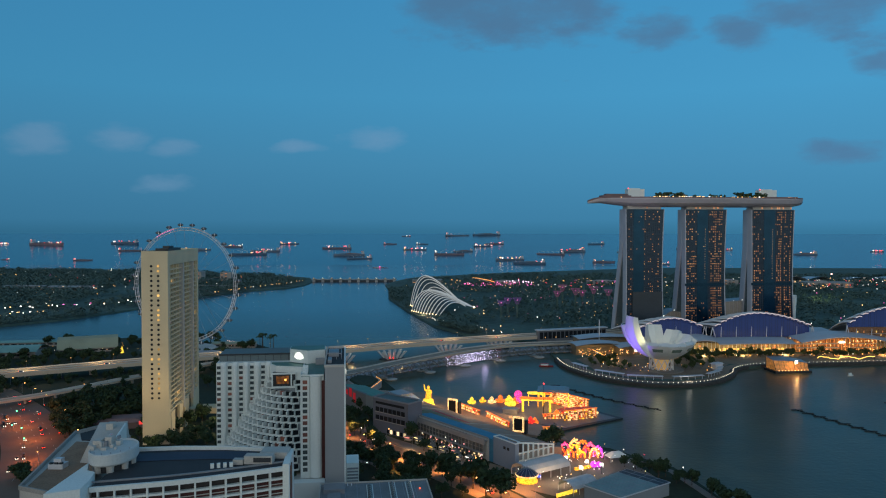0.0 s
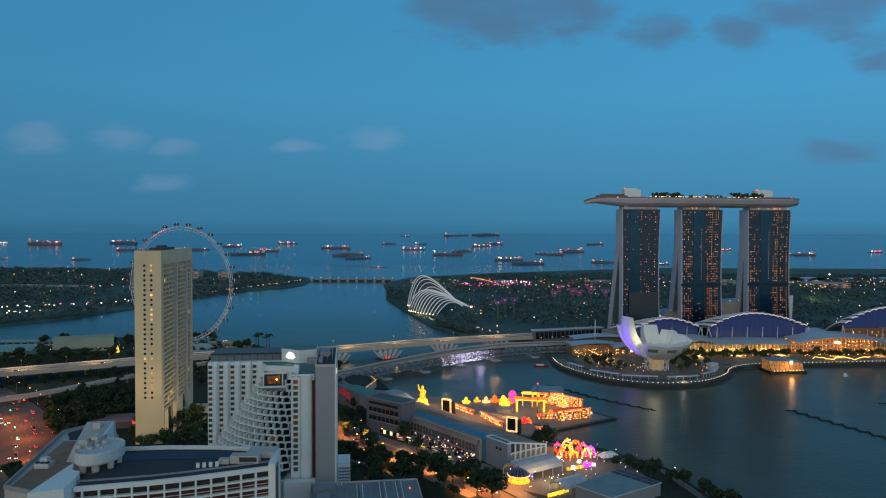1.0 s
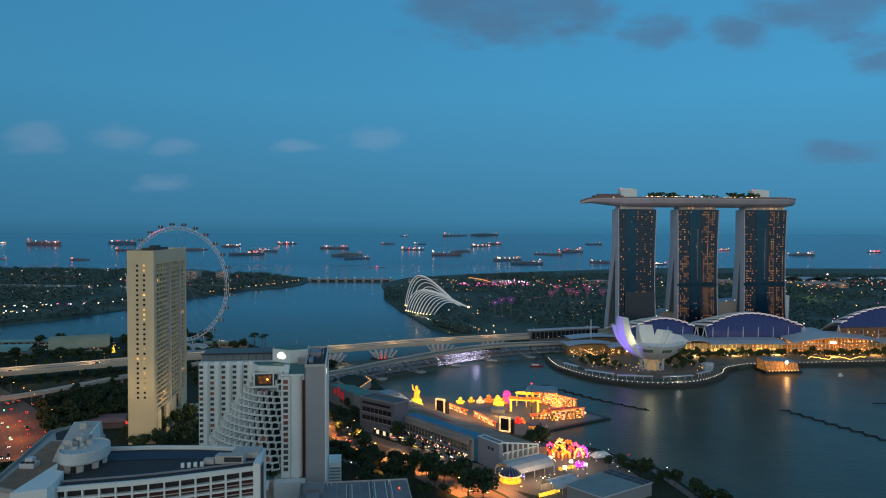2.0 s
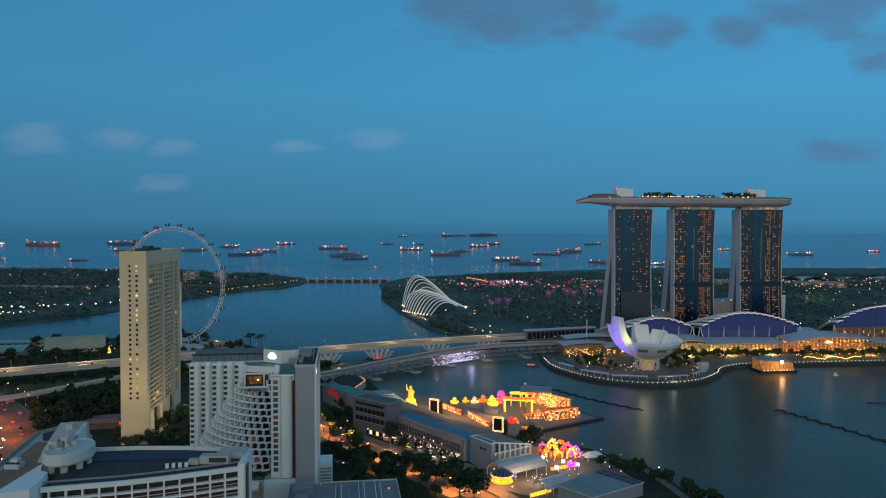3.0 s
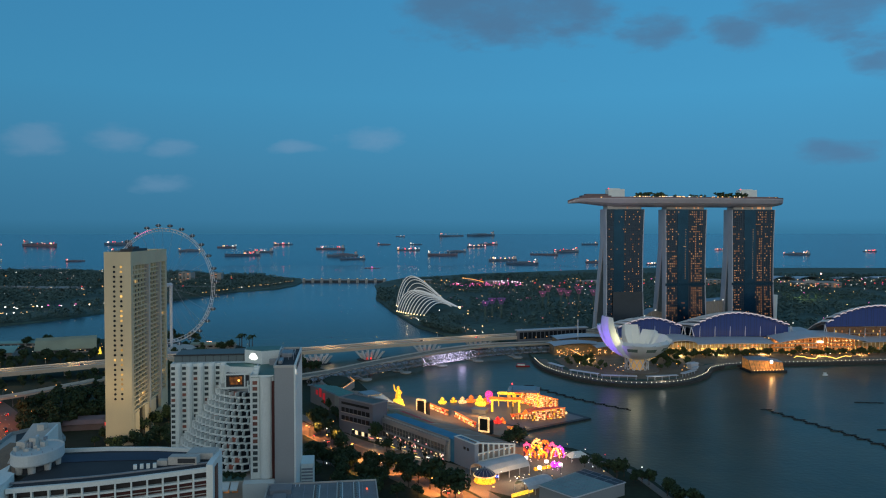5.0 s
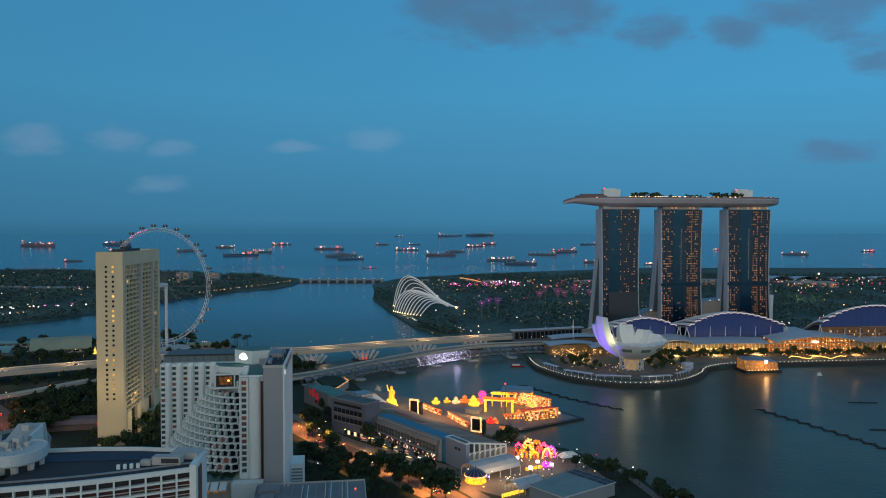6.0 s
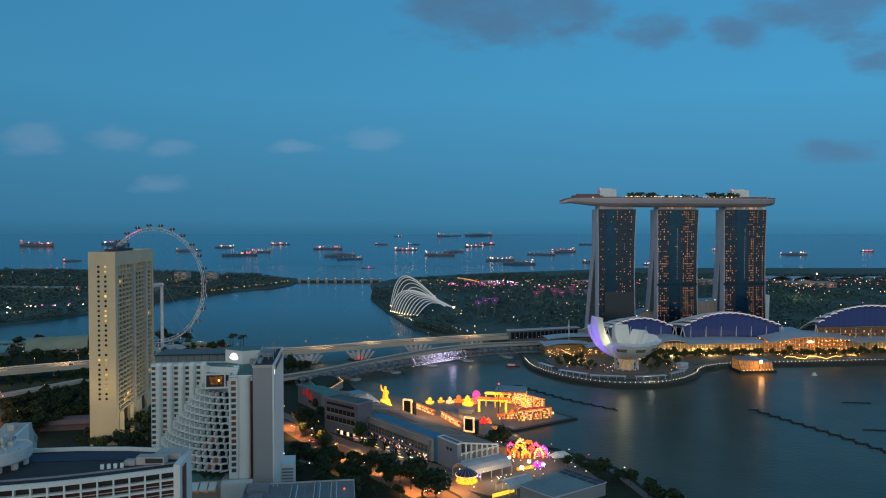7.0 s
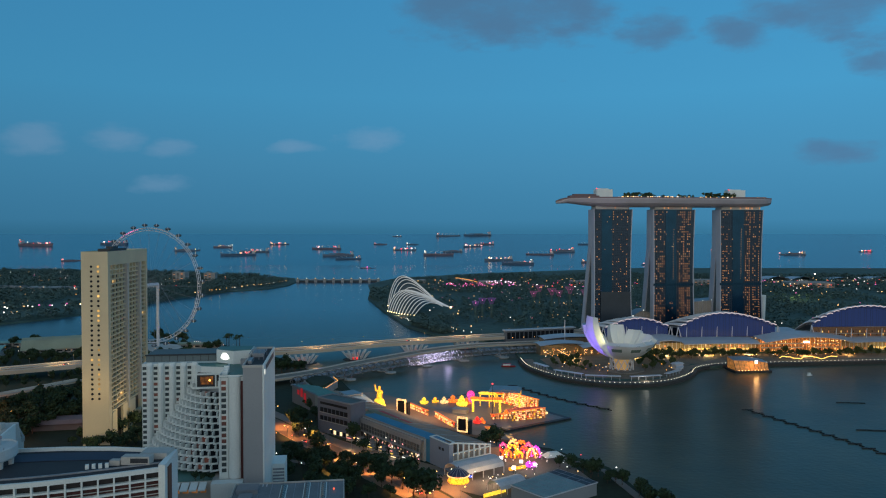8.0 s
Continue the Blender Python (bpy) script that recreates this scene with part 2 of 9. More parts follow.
# distance haze put into far leaf and ground colours, paler and bluer
hazy_foliage = mat("hazy_foliage", (0.078, 0.142, 0.120), 0.9, 0, 0.45, 0.010, 0.0, 0.2, island=0.18, second=(0.138, 0.216, 0.178))
hazy_meadow = mat("hazy_meadow", (0.064, 0.112, 0.092), 0.95, 0, 0.45, 0.01, 0.0, 0.1)
bark = mat("bark", (0.09, 0.065, 0.045), 0.9)
tower_glass = glass("tower_glass", (0.024, 0.050, 0.080), 0.22, 0.7)
dark_glass = glass("dark_glass", (0.012, 0.016, 0.022), 0.3, 0.0, 0.25)
black = mat("black_rubber", (0.012, 0.012, 0.012), 0.8)
lamp_warm = lit("lamp_warm", (1.0, 0.55, 0.20), 2.6, vary=0.6)
lamp_white = lit("lamp_white", WHITE, 3.0, vary=0.5)
lamp_amber = lit("lamp_amber", AMBER, 2.6, vary=0.5)
lamp_red = lit("lamp_red", (1.0, 0.05, 0.06), 3.0, vary=0.4)
lamp_pink = lit("lamp_pink", (1.0, 0.15, 0.5), 1.8, vary=0.5)
window_lit = lit("window_lit", (1.0, 0.42, 0.15), 0.56, vary=0.8)
window_dim = lit("window_dim", (1.0, 0.36, 0.12), 0.22, vary=0.6)


# ---- water and land ----
def make_water():
    # olive patches put the shore's warm reflections into the bay colour
    m = mat("sea_water", (0.050, 0.080, 0.060), 0.2, 0, 0.25, 0.009, 0.0, 0.03, 0.21, second=(0.104, 0.108, 0.064))
    n, l = m.node_tree.nodes, m.node_tree.links
    tc = n.new("ShaderNodeTexCoord")
    w1, w2 = n.new("ShaderNodeTexNoise"), n.new("ShaderNodeTexNoise")
    w1.inputs["Scale"].default_value, w1.inputs["Detail"].default_value = 0.25, 4
    w2.inputs["Scale"].default_value, w2.inputs["Detail"].default_value = 0.03, 2
    add = n.new("ShaderNodeMath")
    add.operation = "ADD"
    for k, w in enumerate((w1, w2)):
        l.new(tc.outputs["Object"], w.inputs["Vector"])
        l.new(w.outputs["Fac"], add.inputs[k])
    b = n.new("ShaderNodeBump")
    b.inputs["Strength"].default_value, b.inputs["Distance"].default_value = 0.5, 0.5
    l.new(add.outputs[0], b.inputs["Height"])
    # the bay is ruffled, the open roads beyond lie smoother
    sep, rough = n.new("ShaderNodeSeparateXYZ"), n.new("ShaderNodeMapRange")
    l.new(tc.outputs["Object"], sep.inputs[0])
    l.new(sep.outputs["Y"], rough.inputs["Value"])
    for key, value in (("From Min", 850), ("From Max", 1500), ("To Min", 0.31), ("To Max", 0.20)):
        rough.inputs[key].default_value = value
    l.new(rough.outputs[0], n["Principled BSDF"].inputs["Roughness"])
    # green with reflected olive in the bay, clear blue on the open sea
    seaward, tint = n.new("ShaderNodeMapRange"), n.new("ShaderNodeMix")
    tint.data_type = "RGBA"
    l.new(sep.outputs["Y"], seaward.inputs["Value"])
    seaward.inputs["From Min"].default_value, seaward.inputs["From Max"].default_value = 850, 1500
    l.new(seaward.outputs[0], tint.inputs[0])
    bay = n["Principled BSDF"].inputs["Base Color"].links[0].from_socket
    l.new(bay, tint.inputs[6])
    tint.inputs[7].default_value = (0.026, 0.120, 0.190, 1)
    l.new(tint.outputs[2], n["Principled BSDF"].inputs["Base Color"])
    gloss = n.new("ShaderNodeMapRange")
    l.new(sep.outputs["Y"], gloss.inputs["Value"])
    for key, value in (("From Min", 1100), ("From Max", 4800), ("To Min", 0.20), ("To Max", 0.9)):
        gloss.inputs[key].default_value = value
    l.new(gloss.outputs[0], n["Principled BSDF"].inputs["Specular IOR Level"])
    l.new(b.outputs[0], n["Principled BSDF"].inputs["Normal"])
    return m


sea_water = make_water()
FLAT_END, SEA_END, SEA_TOP = 3400.0, 4940.0, 143.0


def sea_z(y):
    """The far sea climbs to the hazy horizon, which lies past the reach of the lens."""
    return max(0.0, (y - FLAT_END) / (SEA_END - FLAT_END)) * SEA_TOP


g = Geo()
rows_y = [-900, 400, 1200, 2200, FLAT_END, 3900, 4400, SEA_END]
g.loft([[(x, y, sea_z(y)) for x in (4200, 1500, 0, -1500, -4200)] for y in rows_y], open_ring=True)
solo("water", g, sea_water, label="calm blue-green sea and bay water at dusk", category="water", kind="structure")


def land(name, poly, z, material, label, edge=concrete):
    g = Geo().prism(poly, -6, z)
    return solo(name, g, material, label=label, category="ground", kind="structure")


# city side: shore from the Flyer's garden round the stadium to the front promenade
land("ground_city", [(-1500, -600), (-1500, 960), (-760, 985), (-604, 993), (-507, 1029), (-443, 1050), (-330, 1010), (-250, 985), (-222, 950),
                     (-150, 880), (-100, 800), (-60, 745), (-45, 700), (-20, 650), (20, 585), (58, 545), (100, 520), (118, 512), (128, 498), (150, 470),
                     (156, 440), (162, 400), (190, 330), (260, 250), (420, 160), (700, -600)], 2.4, grass, "dark planted city ground beside the bay")
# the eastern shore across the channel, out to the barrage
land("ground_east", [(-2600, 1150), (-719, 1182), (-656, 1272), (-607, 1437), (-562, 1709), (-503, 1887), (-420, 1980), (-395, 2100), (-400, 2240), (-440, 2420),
                     (-620, 2560), (-900, 2750), (-1500, 3000), (-2600, 3100)], 2.6, hazy_meadow, "dark wooded reclaimed land across the channel")
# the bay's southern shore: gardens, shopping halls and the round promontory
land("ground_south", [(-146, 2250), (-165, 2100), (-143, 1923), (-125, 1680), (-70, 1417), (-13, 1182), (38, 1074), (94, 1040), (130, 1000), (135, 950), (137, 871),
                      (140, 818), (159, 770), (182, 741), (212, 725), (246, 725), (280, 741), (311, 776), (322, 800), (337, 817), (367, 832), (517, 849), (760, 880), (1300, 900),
                      (2400, 1000), (2400, 3050), (900, 3100), (200, 2700), (-100, 2420)], 3.0, hazy_meadow, "dark planted garden ground behind the bay promenade")


# ---- the three-tower hotel under its sky deck ----
tower_end = mat("tower_end_panel", (0.50, 0.51, 0.56), 0.6, 0.1, 0.12, 0.05)
rim_brown = mat("rim_brown", (0.20, 0.13, 0.13), 0.6)
hull_metal = mat("hull_metal", (0.44, 0.41, 0.44), 0.45, 0.2, 0.15, 0.04)
core_dark = glass("core_glass", (0.013, 0.055, 0.098), 0.18, 0.85)
floor_metal = mat("floor_metal", (0.038, 0.052, 0.074), 0.5, 0.4)
HOTEL_YAW = 8.0
rear_glass = glass("rear_glass", (0.14, 0.20, 0.23), 0.45)
reflection_glass = glass("reflection_glass", (0.026, 0.040, 0.054), 0.30, 0.2)


def hotel_tower(name, u0, width, splay, seed, label):
    """Two leaning slabs that meet high up; u runs along the front, v away from the bay."""
    rng = random.Random(seed)
    c, s = math.cos(radians(HOTEL_YAW)), math.sin(radians(HOTEL_YAW))
    t = thing(name, 256 + u0 * c, 1022 + u0 * s, 3.0, HOTEL_YAW, label, "hotel tower", "hotel towers")
    top, join = 184.0, 130.0

    def front(z):
        return -2.2 * (1 - z / top) ** 2

    def rear_in(z):
        k = max(0.0, 1 - z / join)
        return 10.5 + (splay - 24) * k ** 0.95

    def taper(z):
        return 3.0 * math.sin(math.pi * min(1, z / top)) * 0.8

    zs = [top * i / 14 for i in range(15)]
    slab = Geo().loft([[(taper(z) * 0.4, front(z), z), (width - taper(z), front(z), z), (width - taper(z), front(z) + 11, z), (taper(z) * 0.4, front(z) + 11, z)] for z in zs])
    part("front_slab", slab, tower_glass, t, "dark reflective glass slab")
    rear = Geo().loft([[(1.0, rear_in(z), z), (width - 1, rear_in(z), z), (width - 1, rear_in(z) + 11.5, z), (1.0, rear_in(z) + 11.5, z)] for z in zs])
    part("rear_slab", rear, rear_glass, t, "blue-grey glass of the leaning rear slab")
    for nm, q in (("end_wall", -0.5), ("end_wall", width - 0.7)):
        e = Geo().loft([[(q + (taper(z) * 0.4 if q < 1 else -taper(z)), front(z) - 0.5, z), (q + (taper(z) * 0.4 if q < 1 else -taper(z)) + 1.2, front(z) - 0.5, z),
                         (q + (taper(z) * 0.4 if q < 1 else -taper(z)) + 1.2, front(z) + 11.4, z), (q + (taper(z) * 0.4 if q < 1 else -taper(z)), front(z) + 11.4, z)] for z in zs])
        part(nm, e, tower_end, t, "pale grey end panel")
        e = Geo().loft([[(q + 0.2, rear_in(z) - 0.3, z), (q + 1.6, rear_in(z) - 0.3, z), (q + 1.6, rear_in(z) + 12, z), (q + 0.2, rear_in(z) + 12, z)] for z in zs])
        part(nm, e, tower_end, t, "pale grey leaning end panel")
    # dark recessed band up the middle, and the sky-lobby belt
    a, b = (width * 0.20, width * 0.47) if seed == 3 else (width * 0.29, width * 0.55)
    part("dark_band", Geo().loft([[(a, front(z) - 0.35, z), (b, front(z) - 0.35, z), (b, front(z) + 0.5, z), (a, front(z) + 0.5, z)] for z in zs]), core_dark, t, "darker central glass band")
    if seed != 3:
        part("lobby_belt", Geo().box(0.3, front(78) - 0.6, 75.5, width - 2.6, front(78) + 0.4, 79), core_dark, t, "dark sky-lobby belt")
    # added paler panel imitates the reflection in this tower's lower glass
    if seed == 3:
        part("lower_glazing", Geo().box(width * 0.17, front(40) - 1.6, 14, width - 3.2, front(40) - 0.7, 68), reflection_glass, t, "paler panel in place of a reflection on the lower floors")
    # floor edges and mullions
    fl = Geo()
    for i in range(1, 52):
        z = i * 3.5
        fl.box(taper(z) * 0.4, front(z) - 0.25, z, width - taper(z), front(z) + 0.2, z + 0.45)
    part("floor_edges", fl, floor_metal, t, kind="stuff")
    mu = Geo()
    for i in range(1, int(width / 3)):
        x = i * 3
        for z0, z1 in zip(zs, zs[1:]):
            mu.beam((x - taper(z0) * x / width, front(z0) - 0.2, z0), (x - taper(z1) * x / width, front(z1) - 0.2, z1), 0.28)
    part("mullions", mu, floor_metal, t, kind="stuff")
    # lit rooms
    pane = Geo().box(0.3, -0.1, 0.1, 1.2, 0.15, 1.3)
    meshes = [pane.mesh("lit_pane", window_lit), pane.mesh("dim_pane", window_dim)]
    cols = int(width / 3) - 1
    share = {3: 0.10, 2: 0.33, 1: 0.28}[seed]
    busy = [rng.choice((0.15, 0.4, 0.8, 1.3, 2.6)) for _ in range(cols)]
    if seed != 3:
        busy[:6] = [0.5, 1.6, 0.9, 1.5, 0.7, 0.6]
    rooms = []
    for i in range(4, 52):
        z = i * 3.5 + 1.2
        if seed != 3 and 73 < z < 81:
            continue
        for k in range(cols):
            x = 1.2 + k * 3
            zone = 0.02 if a - 1 < x < b else share * (1.5 if x > b else 1.3 if seed != 3 else 0.75) * (1.2 if i < 33 or i > 47 else 0.75)
            if seed == 3 and (k in (2, cols - 1)):
                zone *= 2.2
            if rng.random() < zone * busy[k]:
                rooms.append((x, z))
    rng.shuffle(rooms)
    for x, z in rooms[:300]:
        piece("window", meshes[0 if rng.random() < 0.5 else 1], t, pose(x - taper(z) * x / width, front(z) - 0.28, z))
    # stair lights up the edge of the dark band
    if seed != 3:
        small = Geo().box(0, -0.1, 0, 0.6, 0.15, 0.7).mesh("stair_light", window_lit)
        for i in range(24, 45):
            z = i * 3.5 + 1.2
            piece("stair_light", small, t, pose(b - 3.4 - taper(z) * b / width, front(z) - 0.5, z))
    # crown under the deck
    part("crown", Geo().box(3, 1, top, width - 4, 19, top + 6), pale_concrete, t, "set-back pale crown below the deck")
    cl = Geo().box(0, 0.75, 0, 1.6, 0.95, 2.4).mesh("crown_light", window_lit)
    for k in range(int(width / 3) - 2):
        if rng.random() < 0.25:
            piece("crown_light", cl, t, pose(4 + k * 3, 0, top + 1))
    return t


hotel_tower("hotel_tower", 0.0, 56.5, 57, 3, "dark glass hotel tower with few lit rooms on splayed legs")
hotel_tower("hotel_tower", 88.0, 62.5, 47, 2, "dark glass hotel tower with many amber-lit rooms")
hotel_tower("hotel_tower", 189.0, 66.5, 37, 1, "dark glass hotel tower with scattered amber-lit rooms")


def sky_deck():
    c, s = math.cos(radians(HOTEL_YAW)), math.sin(radians(HOTEL_YAW))
    t = thing("sky_deck", 256, 1022, 190.0, HOTEL_YAW, "long boat-shaped roof deck carried by three towers", "sky deck")
    u0, u1 = -52.0, 269.0
    rings, deck = [], []
    for i in range(41):
        q = i / 40
        u = u0 + (u1 - u0) * q
        w = 19 * min(1, (q / 0.28) ** 0.55 if q < 0.28 else 1) * (1 if q < 0.9 else math.sqrt(max(0.05, 1 - ((q - 0.9) / 0.1) ** 2 * 0.75)))
        w = max(w, 0.8)
        bow = 10 - 6 * math.sin(math.pi * q)
        dep = 12.5 * min(1, 0.38 + (q / 0.3) ** 0.7 if q < 0.3 else 1) * (1 if q < 0.94 else 1 - (q - 0.94) * 5)
        dep = min(dep, 12.5)
        ztop = 12.5 - 5.0 * max(0.0, 1 - q / 0.06) ** 1.6
        dep = min(dep, 2.6 + 9.9 * min(1.0, q / 0.20) ** 0.62)
        ring = []
        for k in range(9):
            a = math.pi * k / 8
            ring.append((u, bow + math.cos(a) * w, ztop - 1.5 - (dep - 1.5) * math.sin(a) ** 0.7))
        ring += [(u, bow - w, ztop), (u, bow + w, ztop)]
        rings.append(ring)
        deck.append((u, bow, ztop, w))
    part("hull", Geo().loft(rings), hull_metal, t, "curved metal-clad hull", smooth=False)
    for sgn in (-1, 1):
        part("parapet", Geo().strip([(u, b + sgn * w * 0.97, z + 1.6) for u, b, z, w in deck], 0.6, 1.9), rim_brown, t, "brown deck parapet")
    for x0, x1 in ((5, 29), (204, 230)):
        core = part("lift_core", Geo().box(x0, 4, 12.5, x1, 16, 25.5).box(x0 + 2, 6, 25.5, x1 - 6, 14, 26.6), white_paint, t, "white lift overrun block")
        part("beacon", Geo().ball((x0 + 0.5, 5, 26.2), 0.9), lamp_red, core, "red beacon")
    part("pavilion", Geo().box(-34, 0, 12.5, 8, 14, 16.2).box(200, 2, 12.5, 262, 16, 15.6).box(60, 6, 12.5, 180, 14, 14.8).box(-28, 2, 16.2, 4, 12, 18.4), rim_brown, t, "low brown deck pavilions")
    bulb = Geo().box(-0.65, -0.5, 0, 0.65, 0.5, 1.1)
    b1, b2 = bulb.mesh("deck_lamp", lamp_warm), bulb.mesh("deck_lamp", lamp_white)
    rng = random.Random(12)
    for i in range(110):
        u = rng.uniform(38, 212) if i < 88 else rng.uniform(-40, 265)
        piece("deck_lamp", b1 if rng.random() < 0.75 else b2, t, pose(u, 10 - 6 * math.sin(math.pi * (u - u0) / (u1 - u0)) - rng.uniform(6, 16.5), 12.6 + rng.uniform(0, 1.5)))
    tl = Geo()
    for a, b, n in ((42, 88, 40), (165, 222, 46), (100, 150, 8)):
        for i in range(n):
            u, v, z, r = rng.uniform(a, b), rng.uniform(-6, 14), 15 + rng.uniform(0, 5.0 if n > 20 else 1.5), rng.uniform(1.6, 3.2)
            for k in range(7):
                tl.ball((u + rng.uniform(-r, r), v + rng.uniform(-r, r), z + rng.uniform(-1, 1.4)), r * rng.uniform(0.35, 0.6), 5, 3)
    part("roof_garden", tl, foliage, t, "dark palms and shrubs along the deck", kind="stuff")


sky_deck()


# ---- giant wheel ----
def giant_wheel():
    t = thing("giant_wheel", -321.6, 910, 0, -15, "tall white observation wheel with glass capsules, unlit spokes", "ferris wheel")
    R, hub = 71.6, 88.6
    rim, lace = Geo(), Geo()
    n = 84
    for v in (-2.0, 2.0):
        rim.tube([(-R * math.sin(i * math.tau / n), v, hub + R * math.cos(i * math.tau / n)) for i in range(n)], 0.42, 5, True)
    rim.tube([(-(R - 3.4) * math.sin(i * math.tau / n), 0, hub + (R - 3.4) * math.cos(i * math.tau / n)) for i in range(n)], 0.34, 5, True)
    part("rim", rim, white_metal, t, "white tubular truss rim")
    for i in range(n):
        a = i * math.tau / n
        o = [(-R * math.sin(a), v, hub + R * math.cos(a)) for v in (-2.0, 2.0)]
        q = (-(R - 3.4) * math.sin(a), 0, hub + (R - 3.4) * math.cos(a))
        lace.beam(o[0], o[1], 0.4)
        lace.beam(o[0], q, 0.35)
        lace.beam(o[1], q, 0.35)
    part("rim_lacing", lace, white_metal, t, kind="stuff")
    cab = Geo().loft([[(-3.3 + 6.6 * i / 6, 2.0 * math.sin(math.pi * (0.12 + 0.76 * i / 6)) * math.cos(k * math.tau / 8),
                        2.0 * math.sin(math.pi * (0.12 + 0.76 * i / 6)) * math.sin(k * math.tau / 8)) for k in range(8)] for i in range(7)])
    cab_mesh = cab.mesh("capsule", mat("capsule_glass", (0.10, 0.13, 0.16), 0.25, 0.3))
    ring_mesh = Geo().lathe([(2.4, -0.3), (2.4, 0.3), (2.0, 0.3), (2.0, -0.3)], sides=8).mesh("capsule_ring", white_metal)
    spot = Geo().ball((0, 0, 0), 0.45, 5, 3).mesh("capsule_light", lamp_white)
    for i in range(28):
        a = (i + 0.35) * math.tau / 28
        c = piece("capsule", cab_mesh, t, pose(-(R + 3.6) * math.sin(a), 0, hub + (R + 3.6) * math.cos(a), 0, 0, 35))
        piece("capsule_ring", ring_mesh, c, pose(0.0, 0, 0, 0, 90, 0))
        piece("capsule_light", spot, c, pose(0, 0, -1.9))
    for i in range(28):
        a = i * math.tau / 28
        for v in (-4, 4):
            part("spoke_cable", Geo().beam((0, v, hub), (-(R - 3.4) * math.sin(a), 0, hub + (R - 3.4) * math.cos(a)), 0.1), grey_metal, t)
    part("hub", Geo().loft([[(2.6 * math.cos(k * math.tau / 10), v, hub + 2.6 * math.sin(k * math.tau / 10)) for k in range(10)] for v in (-16, 16)]), white_metal, t, "thick axle")
    for v in (-16, 16):
        part("support_leg", Geo().tube([(0, v, 4), (0, v, hub + 2)], 1.9, 10), white_metal, t, "white steel column")
    for sx in (-1, 1):
        for v in (-20, 20):
            part("stay_cable", Geo().tube([(0, v, hub), (sx * 30, v * 2.4, 12)], 0.25, 5), grey_metal, t)
    hall = Geo()
    for k in range(2):
        hall.lathe([(44 - k * 8, 2.4 + k * 4), (45 - k * 8, 5.4 + k * 4), (45 - k * 8, 6.2 + k * 4), (38 - k * 8, 6.2 + k * 4)], sides=28)
    part("terminal_hall", hall, pale_concrete, t, "round low terminal")
    w = Geo()
    for k in range(2):
        w.lathe([(44.4 - k * 8, 3.0 + k * 4), (44.9 - k * 8, 5.0 + k * 4), (43 - k * 8, 5.0 + k * 4)], sides=28)
    part("terminal_windows", w, dark_glass, t, "dark window band")
    dots = Geo().ball((0, 0, 0), 0.5, 5, 3).mesh("rim_light", lamp_pink)
    for i in range(10):
        a = math.radians(12 + i * 2.2)
        piece("rim_light", dots, t, pose(-(R - 1) * math.sin(a), -2.6, hub + (R - 1) * math.cos(a)))
    return t


giant_wheel()

lamp("terminal_glow", -286, 968, 9, 5000, (1.0, 0.66, 0.26), 2.0)


# ---- two ribbed glass conservatories ----
def bezier(a, b, c, d, n):
    a, b, c, d = map(Vector, (a, b, c, d))
    return [a * (1 - q) ** 3 + b * 3 * q * (1 - q) ** 2 + c * 3 * q * q * (1 - q) + d * q ** 3 for q in (i / n for i in range(n + 1))]


# floodlight on the ribs is put in as a glow of their own
rib_glow = lit("glowing_rib", (0.95, 0.90, 0.78), 0.20, base=(0.72, 0.74, 0.74))
dome_glass = glass("dome_glass", (0.05, 0.075, 0.085), 0.15)
rib_foot = lit("rib_foot_lamp", (1.0, 0.72, 0.35), 4.0)


def conservatory(x, y, starts, tip, height, n, label):
    t = thing("conservatory", x, y, 3.0, 0, label, "glasshouse", "conservatories")
    arcs = []
    for i in range(n):
        q = i / (n - 1)
        s = [starts[0][k] * (1 - q) + starts[1][k] * q for k in range(2)]
        bow = 12 * math.sin(math.pi * q)
        s = (s[0] - bow * 0.25, s[1] - bow * 0.5, 0.0)
        hq = height * (1 - 0.50 * q ** 1.7)
        up = (s[0] + 14 + 10 * q, s[1] + 10, hq * 1.45)
        down = (s[0] * 0.45 + tip[0] * 0.55 - 10, tip[1] - 8 + (s[1] - tip[1]) * 0.5, hq * 0.80)
        arcs.append(bezier(s, up, down, (tip[0], tip[1], 2.0), 22))
    part("glass_shell", Geo().loft(arcs, open_ring=True), dome_glass, t, "dark curved glass shell", smooth=True)
    for a in arcs:
        rib = part("rib", Geo().tube([p + Vector((0, -0.6, 0.6)) for p in a], 0.78, 6), rib_glow, t, "white steel rib with floodlight put in as a glow")
        part("foot_lamp", Geo().ball((a[0].x, a[0].y - 1.5, 1.5), 1.0, 6, 4), rib_foot, rib)
    if n > 6:
        part("tip_lamp", Geo().ball((tip[0], tip[1] - 2, 3), 2.2, 6, 4), rib_foot, t, "bright lamp at the tail")


conservatory(-20, 1362, [(-39, 30), (14, -42)], (82, 84), 46, 11, "low shell-shaped glasshouse with glowing white ribs")
conservatory(-20, 1470, [(-46, 24), (-20, -18)], (66, -10), 72, 6, "tall shell-shaped glasshouse with glowing white ribs")

lamp("rib_flood", -36, 1330, 5, 5000, (1.0, 0.72, 0.40), 2.0)


# ---- lotus-shaped museum ----
petal_white = mat("petal_white", (0.72, 0.74, 0.73), 0.45, 0.0, 0.08, 0.05)
# pale green reflection in the slot windows, put in as a faint glow
slot_sheen = lit("slot_sheen", (0.55, 0.80, 0.62), 0.035, base=(0.05, 0.08, 0.08))
skylight_dark = glass("petal_skylight", (0.02, 0.035, 0.04), 0.15)


